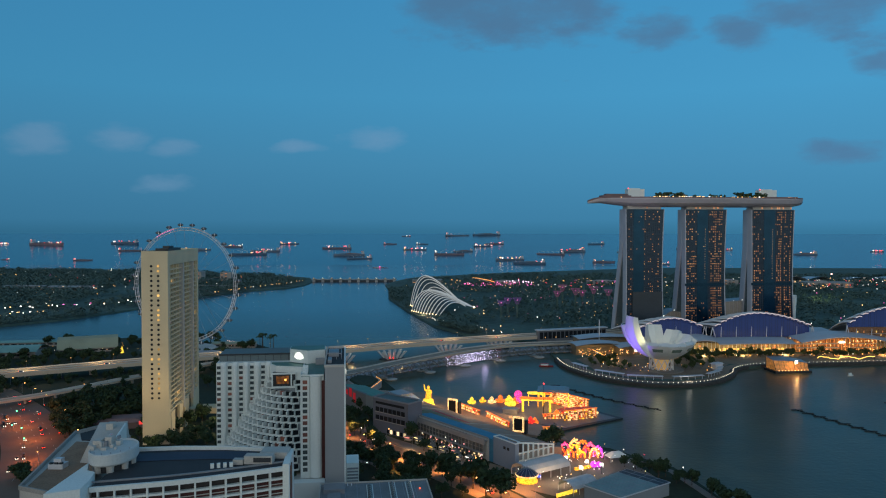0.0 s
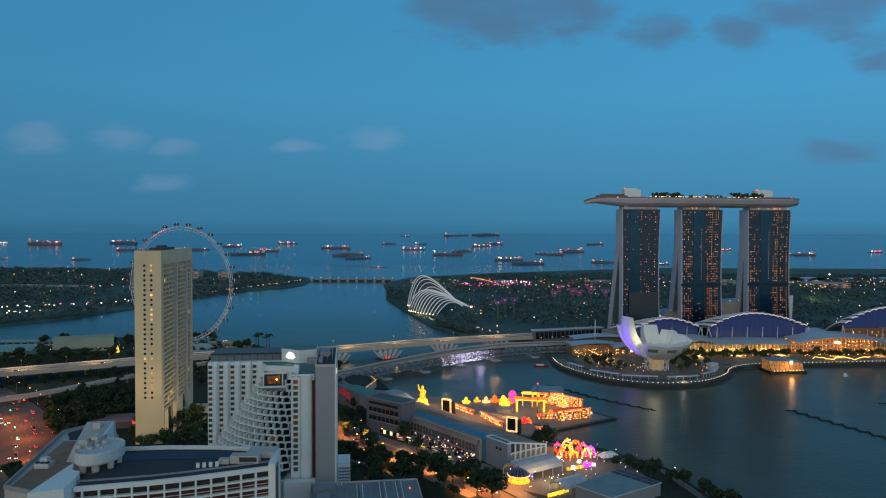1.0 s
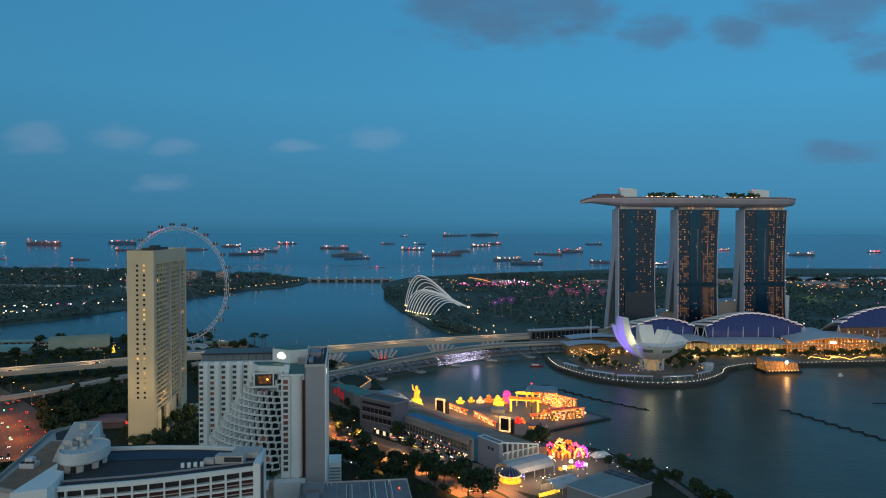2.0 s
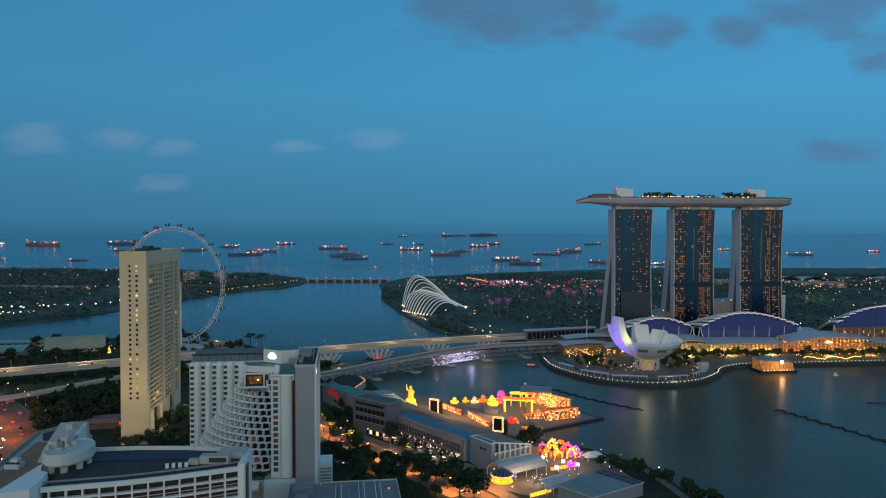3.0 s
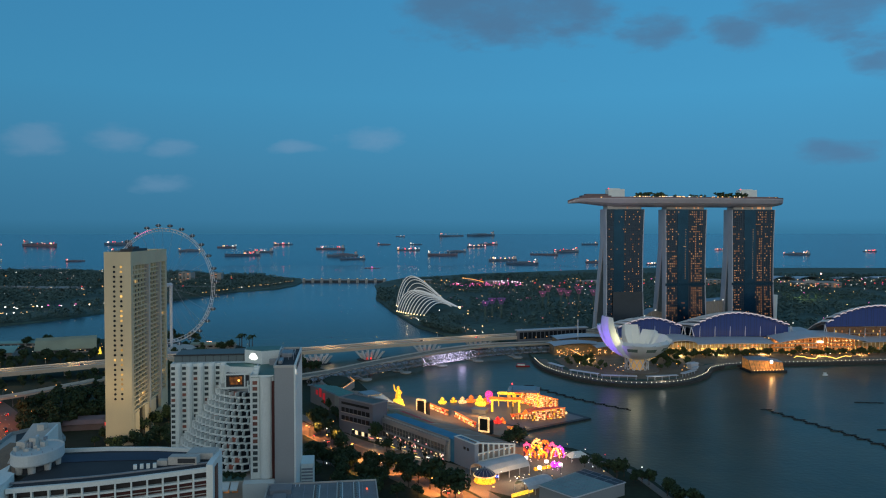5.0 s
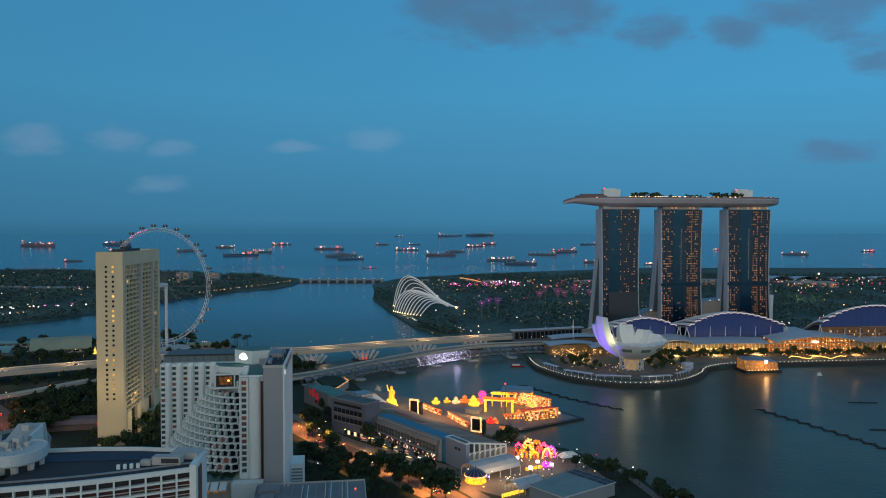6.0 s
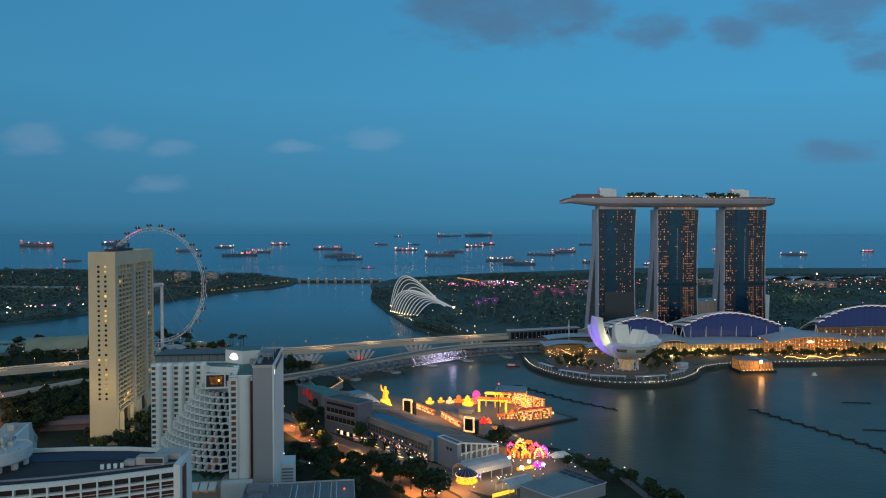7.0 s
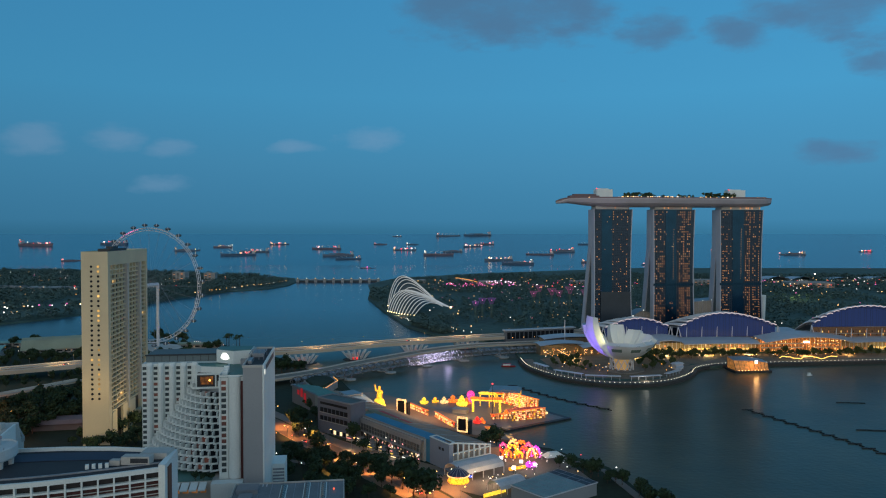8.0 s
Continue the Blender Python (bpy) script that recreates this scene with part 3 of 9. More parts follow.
def lotus_museum():
    t = thing("lotus_museum", 241, 802, 3.0, 0, "white lotus-shaped museum on a lattice base, lit violet on one petal", "museum")
    low, side = 11.5, 17.9
    # azimuth, height of the tip, radius of the sphere that the petal lies on
    for az, tip, R in ((194, 60.5, 40.0), (163, 49, 43.0), (134, 33, 42), (86, 44.5, 42), (52, 39, 42), (28, 35.5, 42), (355, 34.5, 42), (319, 31.5, 42), (283, 30.5, 42), (247, 31, 42)):
        ca, sa = math.cos(radians(az)), math.sin(radians(az))
        tall = tip > 38
        top = math.acos(max(-0.35, 1 - (tip - low) / R))
        rings = []
        for i in range(15):
            q = i / 14
            phi = 0.28 + (top - 0.28) * q
            half = radians(side) * (1 - 0.36 * max(0.0, (q - 0.25) / 0.75) ** 1.3 if tip > 53 else 1 - 0.30 * max(0.0, (q - 0.6) / 0.4) ** 1.2 if tall else 1.0)
            thick = 2.0 + (7.5 if tall else 5.0) * math.sin(math.pi * (0.08 + 0.72 * q))
            ring = []
            for k in range(9):  # the outer skin, bulging a little between its creases
                a = half * (k / 4 - 1)
                bulge = 1.0 + 0.022 * math.cos(math.pi / 2 * (k / 4 - 1))
                r, z = R * math.sin(phi) * bulge, low + R * (1 - math.cos(phi))
                ring.append((r * math.cos(a), r * math.sin(a), z))
            for k in range(3):  # the hollowed inner face
                a = half * 0.97 * (1 - k)
                ri = R - thick * (0.75 + 0.25 * (k != 1))
                r, z = max(1.0, ri * math.sin(phi)), low + R - ri * math.cos(phi) * (1.0 if tall else 0.97)
                ring.append((r * math.cos(a), r * math.sin(a), z))
            rings.append([(x * ca - y * sa, x * sa + y * ca, z) for x, y, z in ring])
        p = part("petal", Geo().loft(rings), petal_white, t, "tall white curved petal" if tall else "white curved petal", smooth=False)
        end = [Vector(v) for v in rings[-1]]
        c = sum(end, Vector()) / len(end)
        lens = [c + (v - c) * 0.62 for v in end]
        up = Vector((0, 0, 1))
        part("skylight", Geo().loft([[v - up * 1.2 for v in lens], [v + up * 0.12 for v in lens]]), skylight_dark, p, "dark skylight")
        if not tall and az > 200:  # slot window under the lip
            at = [Vector(rings[10][k]) for k in (2, 6)], [Vector(rings[12][k]) for k in (2, 6)]
            out = Vector((ca, sa, -0.2))
            quad = [at[0][0], at[0][1], at[1][1], at[1][0]]
            mid = sum(quad, Vector()) / 4
            quad = [mid + (v - mid) * 1.05 + out * 0.9 for v in quad]
            part("slot_window", Geo().loft([[v - out * 1.4 for v in quad], [v + out * 0.05 for v in quad]]), slot_sheen, p, "grey-green slot window")
    lat = Geo()
    for i in range(12):
        a, b = i * math.tau / 12, (i + 1) * math.tau / 12
        for z0, z1 in ((0, 13), (13, 0)):
            lat.beam((13 * math.cos(a), 13 * math.sin(a), z0), (13 * math.cos(b), 13 * math.sin(b), z1), 0.9)
    part("lattice_base", lat, white_metal, t, "white diagonal lattice base")
    part("core", Geo().lathe([(8, 0), (8, 15), (5, 16)], sides=16), lit("core_glow", WARM, 0.12), t, "warm lit core")
    part("plinth", Geo().lathe([(24, 0), (24, 1.2), (22, 1.2)], sides=28), paving, t, "round paved plinth")


lotus_museum()
lamp("lotus_violet", 176, 768, 14, 120000, (0.26, 0.13, 1.0), 2, spot=(203, 790, 40))
lamp("lotus_white", 236, 792, 46, 9000, (1.0, 0.88, 0.55), 2)
lamp("lotus_inner", 232, 786, 40, 20000, (1.0, 0.86, 0.36), 1.5, spot=(206, 784, 42))
lamp("lotus_front", 250, 738, 4.6, 1500, (1.0, 0.95, 0.82), 3)


# ---- expressway bridge and walkway ----
deck_concrete = mat("deck_concrete", (0.58, 0.48, 0.35), 0.8, 0, 0.2, 0.03)


def smooth_path(pts, n):
    """A path through the points, in n steps a leg."""
    p = [Vector(q) for q in pts]
    out = []
    for i in range(len(p) - 1):
        a, b, c, d = p[max(0, i - 1)], p[i], p[i + 1], p[min(len(p) - 1, i + 2)]
        for k in range(n):
            q = k / n
            out.append(0.5 * ((2 * b) + (c - a) * q + (2 * a - 5 * b + 4 * c - d) * q * q + (3 * b - a - 3 * c + d) * q ** 3))
    return out + [p[-1]]


def along(path, step, offset=0.0):
    """Points at even steps along a path, each with its heading; offset is to the right."""
    out, left = [], step * 0.5
    for a, b in zip(path, path[1:]):
        d = b - a
        ln = d.length
        side = Vector((d.y, -d.x, 0)).normalized() * offset
        while left < ln:
            out.append((a + d * (left / ln) + side, math.degrees(math.atan2(d.y, d.x))))
            left += step
        left -= ln
    return out


BRIDGE = smooth_path([(-900, 520, 13), (-620, 640, 13), (-442, 735, 13), (-262, 842, 13), (-128, 884, 13), (-18, 944, 13), (137, 1006, 13), (236, 1035, 14), (330, 1090, 15)], 8)


def road_bridge():
    t = thing("road_bridge", 0, 0, 0, 0, "long concrete expressway bridge lit by warm lamps", "bridge")
    part("deck", Geo().strip([p for p in BRIDGE], 27, 3.6), deck_concrete, t, "concrete deck")
    part("road_surface", Geo().strip([p + Vector((0, 0, 0.05)) for p in BRIDGE], 24, 0.04), mat("pale_road", (0.30, 0.25, 0.18), 0.8, 0, 0.2, 0.03), t, "pale concrete carriageway")
    for off in (-13.2, -0.2, 13.2):
        path = [q + Vector((0, 0, 1.1)) for q, _ in along(BRIDGE, 20, off)]
        part("parapet", Geo().strip(path, 0.5, 1.1), pale_concrete, t, "concrete parapet")
    pier_pale, pier_red = mat("pier_pale", (0.60, 0.59, 0.56), 0.8), lit("pier_red", (1.0, 0.08, 0.06), 0.6)
    for x, y, yaw in ((-121, 858, 25), (-62, 889, 27), (7, 932, 24), (74, 969, 22)):
        d = Vector((math.cos(radians(yaw)), math.sin(radians(yaw)), 0))
        w = Vector((-d.y, d.x, 0))
        for k in (-1, 1):
            for f in (-1.0, -0.5, 0.0, 0.5, 1.0):  # fins that fan out from the footing to the deck
                a = Vector((x, y, 0.6)) + w * k * 5.0 + d * f * 8.0
                b = Vector((x, y, 9.6)) + w * k * 7.5 + d * f * 15.0
                side, deep = d * 1.1, w * 1.5
                part("pier_fin", Geo().loft([[c - side * q - deep, c + side * q - deep, c + side * q + deep, c - side * q + deep] for c, q in ((a, 1.0), (b, 1.25))]), pier_pale, t, "splayed pale concrete fin")
        part("pile_cap", Geo().loft([[Vector((x, y, z)) + d * math.cos(a) * r * 17 + w * math.sin(a) * r * 12 for a in (k * math.tau / 16 for k in range(16))] for r, z in ((0.92, -2), (1.0, 0.0), (0.95, 0.8))]), dark_metal, t, "dark oval pile cap")
        for s in (-2.4, 2.4):
            part("pier_light", Geo().box(x + s - 0.7, y - 9.6, 1.2, x + s + 0.7, y - 8.8, 3.6), pier_red, t, "red pier light")
        lamp("pier_glow", x + 1, y - 11, 3, 260, (1.0, 0.10, 0.06), 0.6)
    for q, _ in along(BRIDGE[:34], 30, 0):
        if q.y < 850:
            part("column", Geo().box(q.x - 1.4, q.y - 1.4, 0, q.x + 1.4, q.y + 1.4, 10.4), pale_concrete, t)


road_bridge()

AVENUE = smooth_path([(-180, 690, 8.5), (-98, 756, 8.5), (-54, 810, 8.5), (-10, 862, 8.5), (40, 914, 8.5), (92, 946, 8.5), (142, 962, 8), (200, 985, 7)], 8)


def avenue_bridge():
    t = thing("avenue_bridge", 0, 0, 0, 0, "low grey-brown road bridge beside the helix walkway", "bridge")
    part("deck", Geo().strip(AVENUE, 19, 1.8), deck_concrete, t, "concrete deck")
    part("road_surface", Geo().strip([p + Vector((0, 0, 0.05)) for p in AVENUE], 14, 0.04), mat("worn_road", (0.24, 0.21, 0.17), 0.8, 0, 0.25, 0.04), t, "worn pale roadway")
    for off in (-9.2, 9.2):
        part("parapet", Geo().strip([q + Vector((0, 0, 1.1)) for q, _ in along(AVENUE, 12, off)], 0.4, 1.1), pale_concrete, t, "pale parapet")
    for p, yaw in along(AVENUE, 44, 0):
        if p.x > -110:
            for s in (-1, 1):
                w = Vector((-math.sin(radians(yaw)), math.cos(radians(yaw)), 0)) * 6 * s
                part("pier", Geo().tube([(p.x + w.x * 0.5, p.y + w.y * 0.5, -2), (p.x + w.x, p.y + w.y, 6.9)], [1.2, 0.9], 8), pale_concrete, t)
            part("pier_foot", Geo().lathe([(6.5, -2), (7, 0.4), (5.5, 1.0)], p.x, p.y, 14), pale_concrete, t)


avenue_bridge()

HELIX = smooth_path([(-104, 712, 5.4), (-49, 777, 5.4), (-7, 815, 5.4), (41, 861, 5.4), (91, 891, 5.4), (140, 910, 5.4), (170, 916, 5.0)], 8)


helix_steel = mat("helix_steel", (0.20, 0.19, 0.185), 0.45, 0.4, 0.25, 0.1)


def helix_walkway():
    t = thing("helix_bridge", 0, 0, 0, 0, "steel double-helix footbridge with a sparkling violet-lit span", "footbridge")
    part("deck", Geo().strip(HELIX, 6.5, 0.8), grey_metal, t, "walkway deck")
    pts = along(HELIX, 1.2, 0)
    tubes = [[], [], [], []]
    struts = Geo()
    for i, (p, yaw) in enumerate(pts):
        w = Vector((-math.sin(radians(yaw)), math.cos(radians(yaw)), 0))
        for k in range(4):
            a = i * 0.30 * (1 if k < 2 else -1) + k * math.pi
            r = 4.8 if k < 2 else 4.2
            tubes[k].append(p + w * r * math.cos(a) + Vector((0, 0, 2.2 + r * math.sin(a))))
        if i % 2 == 0:
            struts.beam(tubes[0][-1], tubes[2][-1], 0.26)
            struts.beam(tubes[1][-1], tubes[3][-1], 0.26)
    for k in range(4):
        part("helix_tube", Geo().tube(tubes[k], 0.45, 5), helix_steel, t, "stainless helix tube")
    part("lattice", struts, helix_steel, t, "slim steel lattice", kind="stuff")
    canopy = Geo()
    for i, (p, yaw) in enumerate(along(HELIX, 9, 0)):
        canopy.loft([[p + Vector((math.cos(radians(yaw)) * s, math.sin(radians(yaw)) * s, 0)) + Vector((-math.sin(radians(yaw)), math.cos(radians(yaw)), 0)) * 3.6 * math.cos(a) + Vector((0, 0, 2.2 + 3.7 * math.sin(a)))
                      for a in (0.5, 1.0, 1.57, 2.1, 2.6)] for s in (-3.4, 3.4)], open_ring=True)
    part("canopy", canopy, grey_metal, t, "perforated canopy panels", kind="stuff")
    rng = random.Random(5)
    star = Geo().box(-0.18, -0.18, -0.18, 0.18, 0.18, 0.18)
    sm = [star.mesh("star_light", lit("helix_star", (0.85, 0.75, 1.0), 5.0)), star.mesh("star_light", lit("helix_star_dim", (0.7, 0.6, 1.0), 2.0))]
    dust = Geo()
    for i in range(760):
        base, yaw = pts[int(len(pts) * (0.558 + 0.115 * max(-1, min(1, rng.gauss(0, 0.5)))))]
        a = rng.uniform(-1.3, 1.5)
        q = base - Vector((-math.sin(radians(yaw)), math.cos(radians(yaw)), 0)) * 5.0 * math.cos(a) + Vector((rng.uniform(-0.6, 0.6), 0, 2.2 + 5.2 * math.sin(a)))
        dust.box(q.x - 0.1, q.y - 0.1, q.z - 0.1, q.x + 0.1, q.y + 0.1, q.z + 0.1)
    part("sparkle", dust, lit("helix_sparkle", (0.80, 0.70, 1.0), 3.0), t, "fine violet-white sparkle", kind="stuff")
    for i in range(150):
        s = rng.gauss(0, 0.46)
        s = max(-1, min(1, s))
        base, yaw = pts[int(len(pts) * (0.558 + 0.115 * s))]
        a = rng.uniform(-1.3, 1.45)
        w = Vector((-math.sin(radians(yaw)), math.cos(radians(yaw)), 0))
        q = base - w * 5.0 * math.cos(a) + Vector((0, 0, 2.2 + 5.2 * math.sin(a)))
        piece("star_light", sm[0 if rng.random() < 0.6 else 1], t, pose(*q))
    for f in (0.2, 0.36, 0.52, 0.68, 0.84):
        p, yaw = pts[int(len(pts) * f)]
        w = Vector((-math.sin(radians(yaw)), math.cos(radians(yaw)), 0))
        for s in (-1, 1):
            base = p + w * s * 7
            pod = Geo().loft([[(base.x + math.cos(radians(yaw) + k * math.tau / 12) * r * 8, base.y + math.sin(radians(yaw) + k * math.tau / 12) * r * 8, z) for k in range(12)]
                              for r, z in ((0.35, -2), (0.75, 0.2), (0.8, 1.2), (0.5, 1.4))])
            part("pier_pod", pod, pale_concrete, t, "pale pier pod at the waterline")
            for e in (-1, 1):
                d = Vector((math.cos(radians(yaw)), math.sin(radians(yaw)), 0))
                part("pier_strut", Geo().tube([Vector((base.x, base.y, 1)) + d * e * 2, p + d * e * 7 + w * s * 2 + Vector((0, 0, -0.5))], 0.4, 6), grey_metal, t)


helix_walkway()
lamp("helix_glow", 50, 860, 10, 3000, (0.7, 0.6, 1.0), 4)


# ---- beige slab tower ----
red_curtain = mat("red_curtain", (0.09, 0.03, 0.028), 0.8)
room_warm = lit("room_warm", (1.0, 0.62, 0.22), 0.8, vary=0.5)
room_red = lit("room_red", (0.75, 0.22, 0.12), 0.035, base=(0.13, 0.06, 0.05), vary=0.6)
grey_panel = mat("grey_panel", (0.27, 0.295, 0.31), 0.75, 0, 0.1, 0.04)
roof_grey = mat("roof_grey", (0.040, 0.043, 0.048), 0.85, 0, 0.3, 0.08, 0.05)
teal_roof = mat("teal_roof", (0.10, 0.22, 0.19), 0.6, 0.1, 0.2, 0.1)
brown_roof = mat("brown_roof", (0.30, 0.19, 0.12), 0.85, 0, 0.35, 0.15, 0.05)


def slab_tower():
    t = thing("slab_tower", -214.5, 518.7, 2.4, 6.3, "tall beige stone slab hotel with two columns of porthole windows", "hotel")
    W, L, H = 18.3, 97.0, 137.6
    rng = random.Random(8)
    part("body", Geo().box(0, 0, 0, W - 2.2, L, H), beige_stone, t, "plain beige stone slab")
    for v0, v1 in ((0, 5.5), (L - 5, L)):
        part("corner_return", Geo().box(W - 2.2, v0, 0, W, v1, H), beige_stone, t, "plain stone corner return")
    part("side_head", Geo().box(W - 2.2, 5.5, H - 9, W, L - 5, H), beige_stone, t, "blank stone head over the side bays")
    part("roof_plant", Geo().box(4, 22, H, 13, 60, H + 2.6).box(6, 34, H + 2.6, 11, 46, H + 4.2), dark_metal, t, "dark rooftop plant")
    rim = Geo()
    for y0, y1, x0, x1 in ((0, 0.6, 0, W), (L - 0.6, L, 0, W)):
        rim.box(x0, y0, H, x1, y1, H + 1.1)
    rim.box(0, 0.6, H, 0.6, L - 0.6, H + 1.1).box(W - 0.6, 0.6, H, W, L - 0.6, H + 1.1)
    part("parapet", rim, beige_stone, t, "stone parapet")
    ring = Geo().loft([[(r * math.cos(k * math.tau / 12), v, r * math.sin(k * math.tau / 12)) for k in range(12)] for r, v in ((1.15, 0.0), (1.15, -0.25), (0.95, -0.25), (0.9, 0.0))]).mesh("window_frame", beige_stone)
    disc = Geo().add([(0.95 * math.cos(k * math.tau / 12), -0.06, 0.95 * math.sin(k * math.tau / 12)) for k in range(12)], [tuple(range(12))])
    panes = [disc.mesh("porthole", dark_glass), disc.mesh("porthole", lit("porthole_warm", (1.0, 0.58, 0.16), 0.7, base=(0.2, 0.12, 0.05), vary=0.7))]
    for i in range(28):
        z = 33.5 + i * 3.5
        for k, u in enumerate((6.9, 11.6)):
            on = rng.random() < (0.6 if k else 0.05)
            w = piece("porthole", panes[1 if on else 0], t, pose(u, 0, z))
            piece("window_frame", ring, w, pose(0, 0, 0))
    # the long side: floors and fins in front of recessed rooms
    fin = Geo().box(0, -0.4, 0, 1.6, 0.4, H - 33).mesh("fin", beige_stone)
    wide = Geo().box(0, -1.6, 0, 3.2, 1.6, H - 26).mesh("broad_fin", pale_concrete)
    for i in range(11):
        v = 10.5 + i * 8.0
        if i in (4, 8):
            piece("broad_fin", wide, t, pose(W - 2.2, v, 17))
        else:
            piece("fin", fin, t, pose(W - 2.2, v, 24))
    slab = Geo().box(0, 5.5, 0, 1.7, L - 5, 0.9).mesh("balcony_slab", beige_stone)
    for i in range(31):
        piece("balcony_slab", slab, t, pose(W - 2.2, 0, 22 + i * 3.42))
    pane = Geo().box(0, -3.5, 0, 0.12, 3.5, 2.2)
    pm = [pane.mesh("side_window", dark_glass), pane.mesh("side_window", room_warm), pane.mesh("side_window", room_red)]
    for i in range(29):
        for k in range(10):
            if rng.random() < 0.97:
                piece("side_window", pm[1 if rng.random() < 0.03 else 0], t, pose(W - 2.15, 14.5 + k * 8.0, 23.3 + i * 3.42))
    for v0, v1, h in ((16, 30, 22), (60, 74, 20)):
        part("portal", Geo().box(W - 2.1, v0, 0, W - 1.6, v1, h), dark_glass, t, "tall dark entrance portal")
    for v0, v1 in ((5.5, 16), (30, 40), (46, 60), (74, L - 5)):
        part("portal_pier", Geo().box(W - 2.2, v0, 0, W + 0.4, v1, 22), beige_stone, t, "stone pier")
    return t


slab_tower()
lamp("slab_flood", -201, 474, 18, 14000, (1.0, 0.68, 0.24), 2.5, spot=(-206, 520, 27))
lamp("slab_flood", -172, 545, 24, 16000, (1.0, 0.70, 0.32), 2.5)
lamp("slab_flood", -196, 436, 12, 70000, (1.0, 0.70, 0.34), 2.5, spot=(-206, 520, 98))
solo("entrance_canopy", Geo().box(0, 0, 2, 46, 16, 6.2).box(1, 1, -4, 2, 2, 2).box(44, 1, -4, 45, 2, 2).box(1, 14, -4, 2, 15, 2).box(44, 14, -4, 45, 15, 2), beige_stone,
     -206, 586, 6.0, 4, "pale flat entrance canopy on posts beside the tower", "canopy")
house = thing("garden_house", -272, 556, 2.4, 12, "low rose-grey house with a hipped roof and red sign", "house")
part("body", Geo().box(0, 0, 0, 40, 18, 5), mat("house_wall", (0.15, 0.12, 0.12), 0.8, 0, 0.2, 0.1), house)
part("roof", Geo().prism([(-2, -2), (42, -2), (42, 20), (-2, 20)], 5, 7.6, 0.35), mat("rose_roof", (0.20, 0.15, 0.16), 0.8, 0, 0.2, 0.1), house, "rose-grey hipped roof")
part("red_sign", Geo().box(37.4, -2.6, 3.6, 41.6, -2.1, 6.2), lit("red_sign", (1.0, 0.06, 0.05), 0.8), house, "red lit sign")


# ---- white atrium hotel ----
def atrium_hotel():
    t = thing("atrium_hotel", -128.2, 411, 2.4, 7.6, "white hotel with finned wings and a terraced atrium slope", "hotel")
    rng = random.Random(21)
    part("wing", Geo().box(0, 1.0, 0, 50, 32, 78.0), white_paint, t, "white wing behind the fins")
    part("end_block", Geo().box(49.6, -44.6, 0, 61.4, 32, 78.0), white_paint, t, "white projecting wing end")
    # rounded pier, slot and blank grey core
    pier = Geo().loft([[(54.2 + 3.1 - 3.1 * math.cos(a), -44.5 - 2.2 * math.sin(a), z) for a in (math.pi * k / 8 for k in range(9))] for z in (26.0, 78.4)])
    part("round_pier", pier, white_paint, t, "rounded white pier")
    part("slot", Geo().box(60.4, -45.0, 20, 62.2, -44.4, 76), mat("slot_red", (0.10, 0.025, 0.022), 0.6), t, "dark red glazed slot")
    part("core", Geo().box(62.2, -49.6, 0, 71.9, 10, 83.6), mat("core_panel", (0.35, 0.365, 0.375), 0.75, 0, 0.1, 0.04), t, "blank grey lift core")
    part("side_wall", Geo().box(71.9, -49.8, 0, 72.7, 10.4, 84.8), white_paint, t, "white gable wall of the core")
    part("wall_lamp", Geo().box(72.7, -47.0, 79.5, 72.9, -45.8, 82.0), lit("wall_lamp", (1.0, 0.95, 0.8), 1.2), t, "small white lamp on the gable")
    cap = Geo()
    for x0, y0, x1, y1 in ((61.8, -49.9, 71.9, -49.0), (61.8, -49.0, 62.5, 10), (61.8, 9.6, 71.9, 10.3)):
        cap.box(x0, y0, 83.6, x1, y1, 84.9)
    part("core_parapet", cap, pale_concrete, t, "core parapet")
    part("roof_deck", Geo().box(62.5, -49.0, 83.65, 71.8, 9.6, 83.9), roof_grey, t)
    part("wall_slot", Geo().box(72.6, -40, 80.6, 72.85, 2, 83.2), dark_glass, t, "long dark window under the gable's coping")
    part("terrace_roof", Geo().box(49.9, -44.2, 78.0, 61.3, -4, 78.3), teal_roof, t, "green-painted roof terrace")
    part("terrace_rail", Geo().box(49.6, -44.6, 78.3, 50.0, -10, 79.3).box(50, -44.6, 78.3, 61.4, -44.2, 79.1), white_paint, t, "white terrace rail")
    for bx in ((63.4, -20, 83.9, 69, -8, 86.2), (56, -12, 78.3, 61, -8.4, 81.5), (63.4, -40, 83.9, 65.4, -30, 85.6)):
        part("core_plant", Geo().box(*bx), grey_metal, t, "grey roof plant")
    steps = Geo()
    for k in range(6):
        steps.box(50.2, -40 + k * 1.6, 78.3, 53.0, -38.4 + k * 1.6, 78.9 + k * 0.55)
    part("roof_steps", steps, white_paint, t, "white steps on the roof terrace")
    frame_bars = Geo()
    for x in (62.6, 65.2, 67.8, 70.4):
        frame_bars.beam((x, -28, 83.9), (x, -28, 87.0), 0.3).beam((x, -12, 83.9), (x, -12, 87.0), 0.3).beam((x, -28, 87), (x, -12, 87), 0.3)
    frame_bars.beam((62.6, -28, 87.0), (70.4, -28, 87.0), 0.3).beam((62.6, -12, 87.0), (70.4, -12, 87.0), 0.3)
    part("roof_gantry", frame_bars, grey_metal, t, "open steel roof gantry")
    # penthouse band and the sign box
    part("penthouse", Geo().box(1.0, 6, 78.0, 46, 28, 82.0), mat("penthouse_teal", (0.13, 0.17, 0.175), 0.7, 0, 0.15, 0.1), t, "dark teal-grey set-back penthouse")
    seams = Geo()
